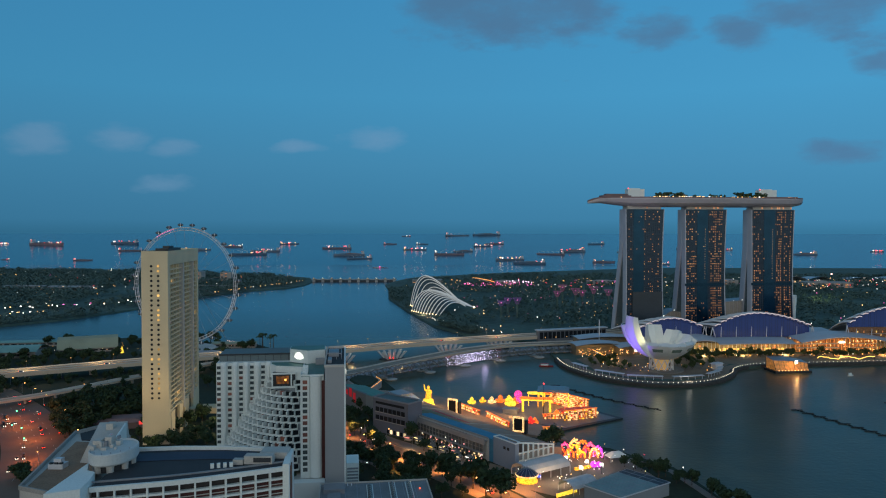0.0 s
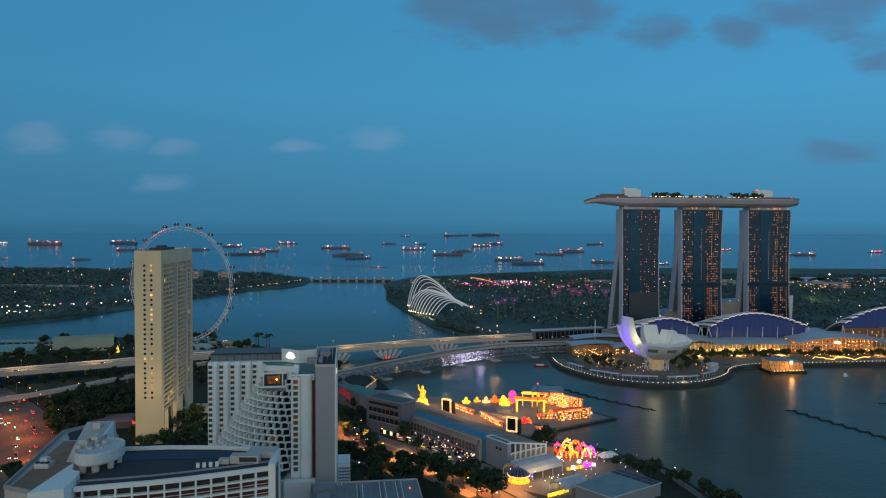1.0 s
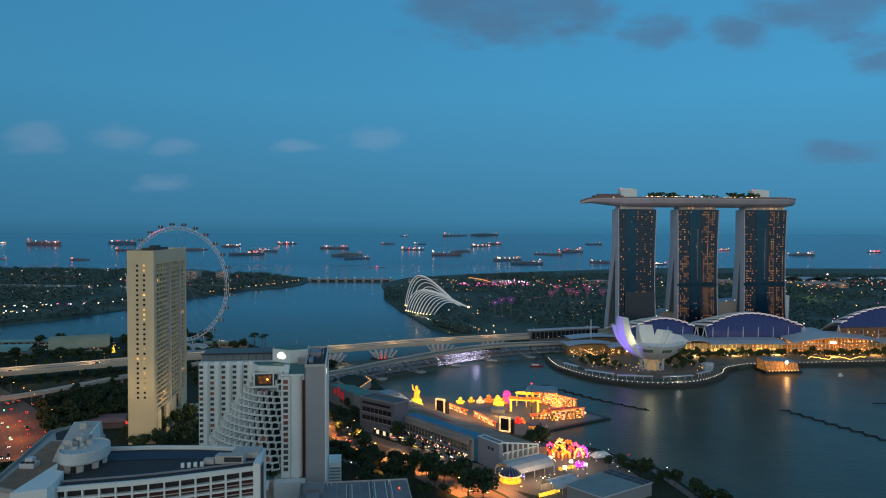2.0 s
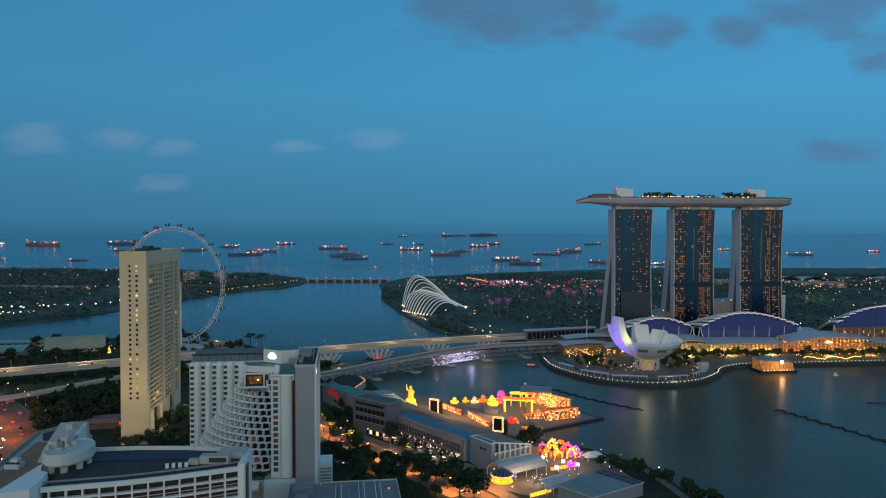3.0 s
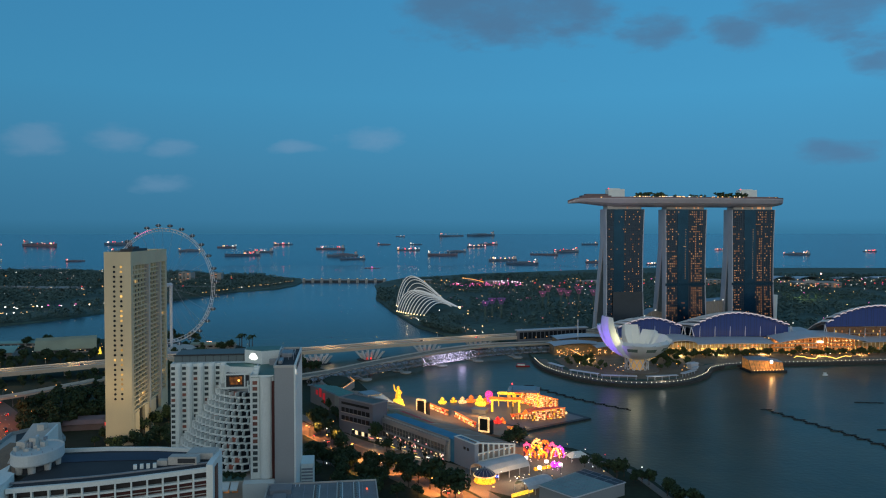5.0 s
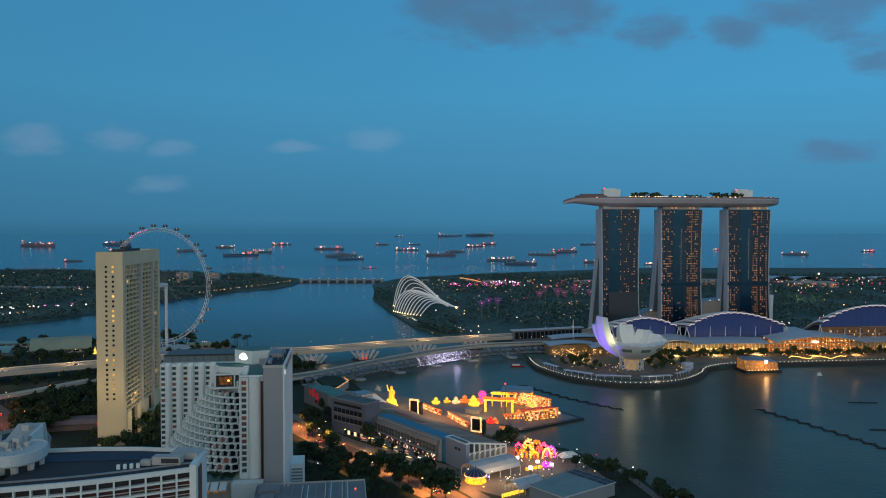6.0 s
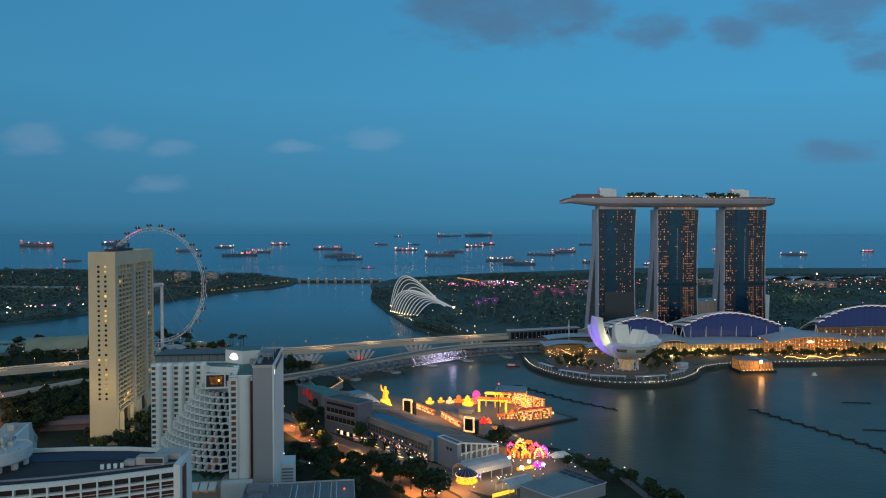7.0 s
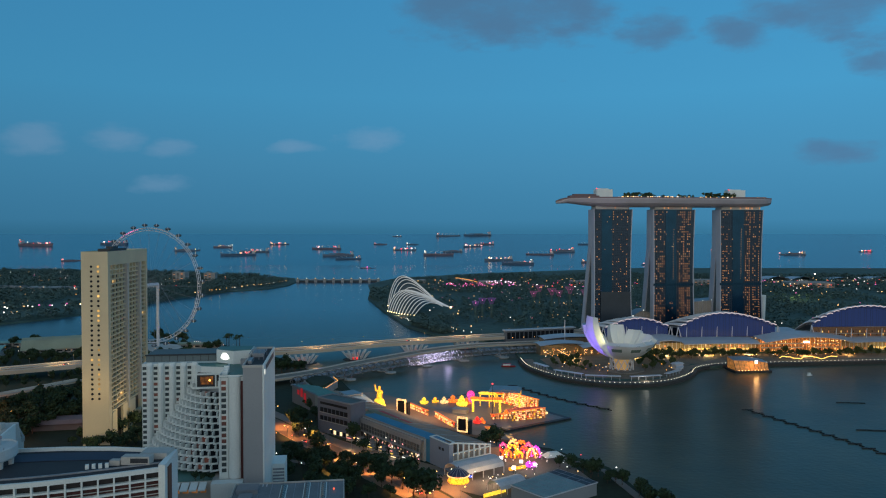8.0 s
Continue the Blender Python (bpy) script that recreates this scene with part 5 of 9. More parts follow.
plant([(-228, 962), (-236, 955), (-221, 950), (-244, 972)], kind=PALM, lo=0.8, hi=1.2)
plant(scatter([(-420, 560), (-385, 640), (-360, 700), (-520, 720), (-520, 560)], 24, 9, 9))
plant([(-131, 786), (-124, 792), (-117, 788), (-128, 800), (-112, 797), (-138, 795)], lo=1.0, hi=1.25)
plant(scatter([(-350, 745), (-300, 790), (-240, 815), (-225, 790), (-268, 745), (-318, 712)], 26, 14, 8), lo=0.55, hi=0.8)
tree_belt(scatter([(-540, 640), (-410, 690), (-350, 738), (-305, 790), (-420, 755), (-560, 690)], 46, 15, 8), "dark trees between the two viaducts", lo=0.5, hi=0.72)
plant(scatter([(-530, 838), (-380, 846), (-372, 878), (-440, 884), (-530, 870)], 22, 18, 8), lo=0.75, hi=1.15)
plant(scatter([(-560, 800), (-430, 800), (-400, 822), (-560, 832)], 14, 19, 10), lo=0.7, hi=1.0)
# street trees by the stadium road
plant([(-70, 553), (-60, 590), (-24, 530), (-13, 505), (-66, 545), (-52, 520), (-45, 500), (-37, 482)], lo=0.9, hi=1.15)
plant([(-32, 478), (-22, 472), (-15, 468), (-8, 459), (0, 452)], lo=0.85, hi=1.12)
plant([(5, 446), (11, 440), (18, 430), (25, 418), (33, 408)], lo=1.25, hi=1.5)
plant(scatter([(-62, 500), (-30, 470), (10, 415), (0, 400), (-55, 440)], 15, 10, 8), lo=0.7, hi=1.05)
plant(scatter([(-75, 508), (-38, 492), (-10, 456), (12, 426), (20, 406), (-10, 404), (-58, 432)], 17, 29, 8.5), lo=0.7, hi=1.05)
plant(scatter([(-75, 640), (-45, 600), (-62, 540), (-80, 560)], 8, 12, 7), lo=0.7, hi=1.0)
plant([(118, 470), (124, 466), (131, 459), (139, 452), (145, 444), (150, 436), (134, 450), (142, 440), (127, 462), (136, 455), (147, 440)], lo=0.55, hi=0.82)
plant(scatter([(158, 428), (172, 380), (205, 318), (196, 310), (160, 380), (150, 420)], 28, 13, 5.0), lo=0.65, hi=0.95)
plant([(-80.5, 370.5), (-84.5, 370.0), (-77, 371.2)], z=28.2, lo=0.32, hi=0.42)
plant([(76, 518), (80, 512), (73, 511)], lo=0.9, hi=1.1)


# ---- stadium road, grandstand and floating stage ----
road_red = mat("lit_asphalt", (0.16, 0.115, 0.085), 0.8, 0, 0.3, 0.05, 0.05)
STREET = smooth_path([(-150, 650, 2.52), (-100, 590, 2.52), (-55, 530, 2.52), (-18, 488, 2.52), (6, 462, 2.52), (28, 430, 2.52), (45, 402, 2.52), (60, 360, 2.52), (70, 280, 2.52)], 6)
solo("road", Geo().strip(STREET, 15, 0.3), road_red, label="brown-lit street along the grandstand", category="road", kind="structure")
solo("pavement", Geo().strip([p + Vector((11.5, 7.8, 0.12)) for p in STREET], 9, 0.3), paving, label="pale paved walk with kerb beside the street", category="pavement", kind="structure")
solo("plaza", Geo().prism([(35, 440), (90, 400), (135, 440), (120, 500), (70, 535), (48, 500)], 2.2, 2.66), paving, label="paved festival plaza by the shore", category="pavement", kind="structure")

seat_blue = mat("seat_blue", (0.040, 0.22, 0.36), 0.6, 0, 0.25, 0.1)
seat_teal = mat("seat_teal", (0.08, 0.24, 0.20), 0.6, 0, 0.25, 0.1)
seat_brown = mat("seat_brown", (0.34, 0.24, 0.18), 0.75, 0, 0.25, 0.1)
seat_red = mat("seat_red", (0.42, 0.06, 0.06), 0.7, 0, 0.25, 0.1)
glass_wall = glass("stand_glass", (0.07, 0.078, 0.08), 0.3)
shop_glow = lit("shop_glow", (1.0, 0.72, 0.38), 1.0, vary=0.7)


def facade(x):
    """How far the rear wall stands out toward the street."""
    return -7.0 if x < 113 else -10.0 + (x - 113) * 0.06


def tier_row(x0, x1, off, wide, z):
    return Geo().prism([(x0, facade(x0) + off), (x1, facade(x1) + off), (x1, facade(x1) + off + wide), (x0, facade(x0) + off + wide)], 0, z)


def grandstand():
    t = thing("grandstand", -85.5, 658, 2.4, -55.4, "long grandstand with blue and brown tiers over a glazed concourse", "grandstand")
    L = 236
    rng = random.Random(3)
    seat_gold = mat("seat_gold", (0.21, 0.19, 0.11), 0.75, 0, 0.25, 0.1)
    for i in range(5):
        z = 15.2 - i * 0.25
        part("tier", tier_row(0, 49.2, 1 + i * 2.5, 2.5, z), seat_teal, t, "teal seat tier")
        part("tier", tier_row(119, 128, 1 + i * 2.5, 2.5, z), seat_gold, t, "olive seat tier")
        part("tier", tier_row(128.1, L - 22, 1 + i * 2.5, 2.5, z), seat_blue, t, "blue seat tier")
    for i in range(12):
        z, off = 13.2 - i * 0.55, 13.5 + i * 2.6
        part("tier", tier_row(20 if i > 3 else 0, 51.2, off, 2.6, z), seat_teal if i < 4 else seat_brown, t, "brown seat tier")
        part("tier", tier_row(51.3, 112.8, off, 2.6, z), seat_brown, t, "brown seat tier")
        part("tier", tier_row(112.9, 160, off, 2.6, z), seat_red if i in (3, 4) else seat_gold if i < 3 else seat_brown, t, "dark red seat tier" if i in (3, 4) else "olive seat tier")
        part("tier", tier_row(160.1, L - 4, off, 2.6, z), seat_brown, t, "brown seat tier")
    for k in range(9):
        x = 66 + k * 19
        part("aisle", Geo().beam((x, facade(x) + 14, 13.5), (x, facade(x) + 43, 7.4), 1.1, 0.5), concrete, t, "concrete aisle")
    part("back_wall", tier_row(113, L - 26, -0.6, 1.5, 14.9), pale_concrete, t, "pale concrete rear wall")
    part("wall_band", Geo().beam((113, facade(113) - 2.6, 12.7), (L - 26, facade(L - 26) - 2.6, 12.7), 0.6, 3.6), mat("band_grey", (0.30, 0.305, 0.31), 0.7, 0, 0.15, 0.08), t, "plain grey wall band over the glazing")
    part("left_wall", Geo().box(0, -8.4, 0, 49.2, -6.2, 15.4), mat("wall_grey", (0.15, 0.155, 0.165), 0.8, 0, 0.15, 0.05), t, "grey rear wall")
    part("top_rail", Geo().beam((113, facade(113) - 0.3, 15.5), (L - 26, facade(L - 26) - 0.3, 15.5), 0.5, 1.0), concrete, t, "pale top rail")
    for x, z, h in ((19, 8.6, 7.5), (26, 4.6, 8.5), (12, 9.5, 4.0)):
        part("banner", Geo().box(x, -8.9, z, x + 4.4, -8.6, z + h), lit("banner_red", (1.0, 0.03, 0.05), 0.16, base=(0.5, 0.02, 0.03)), t, "red lit banner on the rear wall")
    for k in range(24):
        x = 119.4 + k * 3.7
        y = facade(x) - 2.4
        part("glass_bay", Geo().box(x, y - 0.2, 0.8, x + 3.3, y + 0.1, 10.8), glass_wall, t, "grey glazed bay")
        part("mullion", Geo().box(x + 3.4, y - 0.3, 0, x + 3.6, y + 0.3, 11.4), concrete, t)
        part("transom", Geo().box(x, y - 0.35, 8.3, x + 3.3, y - 0.2, 8.5), concrete, t)
    part("concourse_roof", Geo().beam((113, facade(113) - 1.6, 13.6), (L - 26, facade(L - 26) - 1.6, 13.6), 2.6, 0.5), grey_metal, t, "thin concourse roof")
    part("ledge", Geo().beam((113, facade(113) - 3.6, 5.6), (L - 26, facade(L - 26) - 3.6, 5.6), 2.2, 0.5), concrete, t, "concrete ledge")
    bits = [Geo().box(-0.5, -0.2, 0, 0.5, 0, 0.8).mesh("concourse_lamp", m) for m in (shop_glow, lit("shop_white", (1.0, 0.92, 0.75), 1.3, vary=0.6), lit("shop_pink", (1.0, 0.35, 0.35), 1.0, vary=0.5), lit("shop_dim", (1.0, 0.62, 0.30), 0.35, vary=0.7))]
    for k in range(54):
        x = rng.uniform(119, L - 28)
        piece("concourse_lamp", rng.choice(bits), t, pose(x, facade(x) - 2.8, rng.choice((0.9, 1.2, 1.6, 2.0, 2.8, 3.6, 4.2, 6.6))))
    # concrete office block on the street side, turned a little against the stand
    block = part("office_block", Geo().box(0, 0, 0, 37, 15, 25.6), mat("block_grey", (0.15, 0.16, 0.195), 0.8, 0, 0.2, 0.06), t, "grey-violet three-storey office block")
    block.matrix_local = pose(100.6, -30.5, 0, 0, 0, 14.8)
    part("block_parapet", Geo().box(-0.4, -0.4, 25.6, 37.4, 0.4, 26.6).box(-0.4, 0.4, 25.6, 0.4, 15.4, 26.6).box(36.6, 0.4, 25.6, 37.4, 15.4, 26.6).box(0.4, 14.6, 25.6, 36.6, 15.4, 26.6), mat("parapet_grey", (0.24, 0.25, 0.27), 0.8), block, "grey parapet")
    part("block_roof", Geo().box(0.4, 0.4, 25.6, 36.6, 14.6, 25.75), mat("block_roof", (0.11, 0.15, 0.15), 0.75, 0, 0.3, 0.1), block, "dark teal-grey flat roof")
    part("upper_window", Geo().box(3, -0.2, 21.6, 33, 0.05, 23.4), dark_glass, block, "long dark upper window")
    for f in range(2):
        for k in range(7):
            part("window", Geo().box(3 + k * 4.5, -0.2, 9.6 + f * 6.2, 6.6 + k * 4.5, 0.05, 13.0 + f * 6.2), dark_glass, block)
        part("sill_band", Geo().box(2.4, -0.45, 9.0 + f * 6.2, 34.4, 0, 9.5 + f * 6.2), concrete, block, "thin sill band")
    for k in range(6):
        part("shop_front", Geo().box(15 + k * 3.5, -0.25, 0.8, 17.2 + k * 3.5, 0.0, 3.6), shop_glow if k % 2 else dark_glass, block, "warm lit shop front" if k % 2 else "dark shop front")
    # lower hall between the banners and the block
    part("rear_hall", Geo().box(49.4, -9.0, 0, 113, -1, 15.6), mat("hall_grey", (0.20, 0.215, 0.22), 0.8, 0, 0.15, 0.05), t, "grey rear wall")
    part("hall_roof", Geo().box(49.4, -8.6, 15.6, 113, -1, 15.8), seat_teal, t, "teal roof edge")
    for i in range(3):
        part("tier", Geo().box(51.3, -0.8 + i * 2.5, 0, 112.6, 1.7 + i * 2.5, 15.2 - i * 0.4), seat_brown, t, "brown seat tier")
    # end tower, its white roof frame and the open gable with stairs
    part("end_tower", Geo().box(L - 21.4, -3.4, 0, L + 0.8, -0.4, 17.4), mat("end_grey", (0.25, 0.30, 0.37), 0.8, 0, 0.15, 0.05), t, "blank grey end tower")
    part("roof_frame", Geo().box(L - 21.4, -3.7, 17.4, L + 1.0, -3.1, 18.0).box(L - 21.4, 1.4, 17.4, L + 1.0, 2.0, 18.0).box(L - 21.4, -3.1, 17.4, L - 20.8, 1.4, 18.0).box(L + 0.4, -3.1, 17.4, L + 1.0, 1.4, 18.0), white_paint, t, "white frame on the end tower")
    for x in (L - 11, L - 7.4):
        part("small_window", Geo().box(x, -3.55, 11.8, x + 2.2, -3.35, 13.6), dark_glass, t)
    part("gable_wall", Geo().box(L - 4, 2, 0, L - 3, 30, 9.0), concrete, t, "concrete wall behind the open stairs")
    for k in range(8):
        y, z = -0.2 + k * 4.4, 18.0 - k * 0.85
        part("gable_post", Geo().box(L - 1.4, y, 0, L - 0.5, y + 0.9, z), white_paint, t, "white gable post")
        if k < 7:
            part("gable_beam", Geo().beam((L - 0.95, y, z - 0.4), (L - 0.95, y + 4.4, z - 1.25), 1.0, 0.9), white_paint, t, "white raking beam")
            for f in (5.0, 10.0):
                if f < z - 2:
                    part("gable_beam", Geo().box(L - 1.3, y + 0.9, f, L - 0.6, y + 4.4, f + 0.7), white_paint, t, "white floor beam")
                    part("gable_lamp", Geo().box(L - 3.0, y + 1.6, f - 1.4, L - 2.6, y + 3.0, f - 0.6), shop_glow, t, "warm lamp inside the gable")
    # white awning at the far end, by the bridge
    aw = [[(54 + 20 * q, 22 + 15 * math.sin(a), 9 + 5 * math.cos(a) - 4 * q) for a in (-1.2, -0.6, 0, 0.6, 1.2)] for q in (0, 0.5, 1)]
    part("awning", Geo().loft(aw, open_ring=True), white_paint, t, "white fabric awning", smooth=True)
    part("entry_canopy", Geo().box(44, 16, 13.6, 62, 30, 14.2), grey_metal, t, "white entry canopy")
    for x, y in ((45, 17), (61, 17), (45, 29), (61, 29)):
        part("canopy_post", Geo().box(x - 0.3, y - 0.3, 0, x + 0.3, y + 0.3, 13.6), white_metal, t)
    return t


canopy_cloth = mat("canopy_cloth", (0.24, 0.22, 0.20), 0.8, 0, 0.2, 0.3)


def market_stall(x, y, yaw, glow, label):
    t = thing("market_stall", x, y, 2.66, yaw, label, "stall", "market stalls")
    part("counter", Geo().box(-2.2, -1.2, 0, 2.2, 1.2, 1.0), pale_concrete, t, "pale counter")
    part("awning", Geo().prism([(-2.8, -2), (2.8, -2), (2.8, 2), (-2.8, 2)], 2.7, 3.5, 0.4), canopy_cloth, t, "pale peaked awning")
    for sx in (-1, 1):
        for sy in (-1, 1):
            part("pole", Geo().box(sx * 2.5 - 0.08, sy * 1.7 - 0.08, 0, sx * 2.5 + 0.08, sy * 1.7 + 0.08, 2.7), white_metal, t)
    part("lamp", Geo().box(-2.0, -1.9, 2.0, 2.0, -1.7, 2.6), glow, t, "bright stall lamp")
    return t


stall_glow = [shop_glow, lit("stall_white", (1.0, 0.95, 0.80), 1.6), lit("stall_rose", (1.0, 0.30, 0.25), 1.2), lit("stall_yellow", (1.0, 0.62, 0.08), 1.1)]
for k in range(15):
    u, off = 128 + k * 5.7, -7.5 - (k * 7 % 5) * 1.7
    q = pose(-85.5, 658, 0, 0, 0, -55.4) @ Vector((u, facade(u) + off, 0))
    market_stall(q.x, q.y, -55.4 + k * 37 % 25, stall_glow[(k * 5) % 4 if k % 3 else 0], "small lit market stall with a white awning")
solo("forecourt", Geo().prism([(-66, 566), (-22, 522), (18, 490), (50, 462), (44, 436), (20, 415), (-6, 448), (-42, 496), (-82, 552)], 2.2, 2.46), mat("forecourt", (0.27, 0.20, 0.14), 0.85, 0, 0.35, 0.08, 0.1), label="brown paved forecourt under the street trees", category="pavement", kind="structure")


grandstand()

STAGE = [(149, 600), (92, 562), (14, 648), (78, 702)]
stage = thing("floating_stage", 0, 0, 0, 0, "flat floating stage crowded with festival lanterns", "stage")
part("pontoon", Geo().prism(STAGE, -1.5, 1.3), dark_metal, stage, "dark pontoon hull")
part("stage_deck", Geo().prism([(143, 600), (92, 566), (19, 648), (78, 696)], 1.3, 1.5), mat("stage_deck", (0.17, 0.17, 0.175), 0.5, 0, 0.3, 0.1), stage, "dark wet-looking deck")
solo("quay", Geo().prism([(-48, 690), (-20, 650), (20, 588), (60, 548), (92, 530), (88, 560), (30, 632), (8, 660), (-20, 690)], -3, 2.9), seat_brown, label="brown paved quay between the stands and stage", category="pavement", kind="structure")

gold = lit("lantern_gold", (1.0, 0.46, 0.03), 1.15, cast=True, mottle=1.1)
yellow = lit("lantern_yellow", (1.0, 0.64, 0.05), 1.3, cast=True, mottle=1.1)
orange = lit("lantern_orange", (1.0, 0.22, 0.03), 0.9, mottle=1.1)
redl = lit("lantern_red", (1.0, 0.045, 0.03), 0.9, mottle=1.1)
pinkl = lit("lantern_pink", (1.0, 0.06, 0.35), 1.3, mottle=1.1)
violetl = lit("lantern_violet", (0.75, 0.06, 0.85), 1.2, mottle=1.1)
creaml = lit("lantern_cream", (1.0, 0.60, 0.24), 1.2, mottle=1.1)
peach = lit("lantern_peach", (1.0, 0.48, 0.22), 0.8, mottle=0.9)
lantern_dim = lit("lantern_dim", (1.0, 0.40, 0.12), 0.30, mottle=1.1)
bluel = lit("lantern_blue", (0.05, 0.12, 0.9), 1.2)


def figure_lantern(x, y, z, s, material, label):
    """A plain rounded festival form on a plinth: ball body, shoulders, raised arm."""
    g = Geo().lathe([(5.2, 0), (5.6, 1.5), (4.6, 3.2), (4.9, 5), (4.4, 9), (3.6, 12), (4.2, 14), (3.0, 16.5), (1.6, 17.4), (2.3, 19), (2.2, 21), (1.0, 22.4), (0.2, 23)], sides=14)
    g.tube([(-3.4, 0, 14.5), (-6.2, 0, 16.5), (-7.0, 0, 21), (-7.6, 0, 25.5)], [1.4, 1.3, 1.1, 0.8], 7)
    g.tube([(3.4, 0, 14.5), (5.2, -0.5, 11.5), (3.4, -2.5, 9.5)], [1.4, 1.2, 1.0], 7)
    ob = solo("lantern_statue", g, material, x, y, z, 20, label, "lantern")
    ob.scale = (s, s, s)
    return ob


figure_lantern(-12.5, 634, 9.0, 0.52, gold, "tall glowing gold festival figure lantern on the quay")
solo("statue_plinth", Geo().prism([(-4.6, -4), (4.6, -4), (4.6, 4), (-4.6, 4)], 0, 2.2).prism([(-3.8, -3.3), (3.8, -3.3), (3.8, 3.3), (-3.8, 3.3)], 2.2, 6.3, 0.08), yellow, -12.5, 634, 2.9, 20, "tall glowing yellow lantern plinth under the figure", "plinth")
solo("lantern_dome", Geo().lathe([(9, 0), (8.6, 2), (7, 4.2), (4, 5.8), (0.5, 6.4)], sides=14), lit("dome_cloth", (1.0, 0.42, 0.26), 0.45, mottle=0.9), -30, 640, 2.9, 0, "pink dome of string lights beside the gold figure", "tent")


def light_frame(x, y, z, w, h, yaw):
    t = thing("screen_stand", x, y, z, yaw, "dark screen in a glowing gold frame facing the stands", "screen", "framed screens")
    part("screen", Geo().box(-w / 2, 0, 2.2, w / 2, 1.2, h), black, t, "dark blank screen")
    for a in ((-w / 2 - 0.9, -0.3, 1.2, -w / 2, 1.4, h + 1.0), (w / 2, -0.3, 1.2, w / 2 + 0.9, 1.4, h + 1.0), (-w / 2, -0.3, h, w / 2, 1.4, h + 1.2), (-w / 2, -0.3, 1.0, w / 2, 1.4, 2.2)):
        part("glowing_bar", Geo().box(*a), creaml, t, "glowing gold border")
    for s in (-1, 1):
        part("leg", Geo().box(s * w / 2 - 0.5, 0.2, 0, s * w / 2 + 0.5, 1.2, 2), dark_metal, t)
    part("side_mast", Geo().box(w / 2 + 1.4, 0, 0, w / 2 + 3.0, 4, h - 1), dark_metal, t, "dark speaker mast")


light_frame(8, 604, 2.9, 6.8, 12.0, -28)
light_frame(57, 548, 2.9, 6.8, 11.2, -28)


def lantern_arch(x, y, z, w, h, yaw, material, label, name="lantern_arch"):
    t = thing(name, x, y, z, yaw, label, "lantern", "festival lanterns")
    for s in (-1, 1):
        part("post", Geo().box(s * w / 2 - 0.9, -0.9, 0, s * w / 2 + 0.9, 0.9, h * 0.72), material, t, "glowing post")
    part("lintel", Geo().box(-w / 2 - 1.5, -1, h * 0.72, w / 2 + 1.5, 1, h * 0.84), material, t, "glowing lintel")
    part("roof", Geo().loft([[(-w / 2 - 3, -2.6, h * 0.86), (-w / 2 - 3, 2.6, h * 0.86), (-w / 2 - 1, 0, h)], [(0, -2.2, h * 0.82), (0, 2.2, h * 0.82), (0, 0, h * 0.95)], [(w / 2 + 3, -2.6, h * 0.86), (w / 2 + 3, 2.6, h * 0.86), (w / 2 + 1, 0, h)]]), orange, t, "upswept glowing roof")
    return t


def lantern_wall(x, y, z, w, h, yaw, material, label, bays=8):
    t = thing("lantern_wall", x, y, z, yaw, label, "lantern wall", "lantern walls")
    rng = random.Random(int(x * 7 + y))
    part("back_panel", Geo().box(-w / 2, 0.2, 0, w / 2, 0.8, h), mat("lantern_board", (0.35, 0.2, 0.1), 0.8), t, "dim board behind the lanterns")
    rows = max(2, int(h / 1.5))
    cells = min(bays * 2, int(290 / rows))
    for i in range(cells):
        tint = rng.choice((material, creaml, creaml, peach, peach, lantern_dim))
        for j in range(rows):
            if rng.random() < 0.16:
                continue
            m = tint if rng.random() < 0.6 else rng.choice((creaml, peach, gold, redl, lantern_dim, lantern_dim, yellow))
            a, b = rng.uniform(0.05, 0.25), rng.uniform(0.7, 0.95)
            part("lantern", Geo().box(-w / 2 + (i + a) * w / cells, -0.5 - rng.uniform(0, 0.4), (j + 0.12) * h / rows, -w / 2 + (i + b) * w / cells, 0.2, (j + rng.uniform(0.6, 0.9)) * h / rows), m, t)
    part("cornice", Geo().box(-w / 2 - 0.5, -0.8, h, w / 2 + 0.5, 0.6, h + 0.3), orange, t, "thin glowing cornice")
    return t


lantern_wall(22, 616, 2.9, 33, 4.2, -59, creaml, "low cream lantern wall along the quay", 10)
lantern_wall(44, 581, 2.9, 38, 4.2, -66, creaml, "low cream lantern wall before the stage", 11)
lantern_wall(110, 636, 1.5, 46, 11, -52, creaml, "tall lantern backdrop glowing cream and orange", 14)
lantern_wall(113, 595, 1.5, 31, 8.0, 22, gold, "gold lantern wall at the stage edge", 10)
lantern_wall(93, 596, 1.5, 22, 4.2, 6, orange, "orange lantern wall on the stage", 8)
lantern_wall(76, 533, 2.9, 5, 9, 4, creaml, "narrow cream lantern pillar by the plaza", 2)
lantern_arch(80, 620, 1.5, 23, 13, -8, yellow, "wide gold gateway lantern with an upswept roof")
lantern_arch(100, 652, 1.5, 18, 10, -20, gold, "yellow gateway lantern at the back of the stage")
stage_roof = thing("stage_canopy", 92, 644, 1.5, -10, "grey canopy roof between glowing gateways", "canopy")
part("canopy_roof", Geo().prism([(-8, -10), (20, -10), (20, 14), (-8, 14)], 13.5, 15.2, 0.25), grey_metal, stage_roof, "grey canopy roof")
for cx, cy in ((-7, -9), (19, -9), (19, 13), (-7, 13)):
    part("canopy_post", Geo().box(cx - 0.4, cy - 0.4, 0, cx + 0.4, cy + 0.4, 13.5), gold, stage_roof)
marq = thing("red_marquee", 112, 606, 1.5, 14, "long red-lit marquee roof on posts at the stage edge", "marquee")
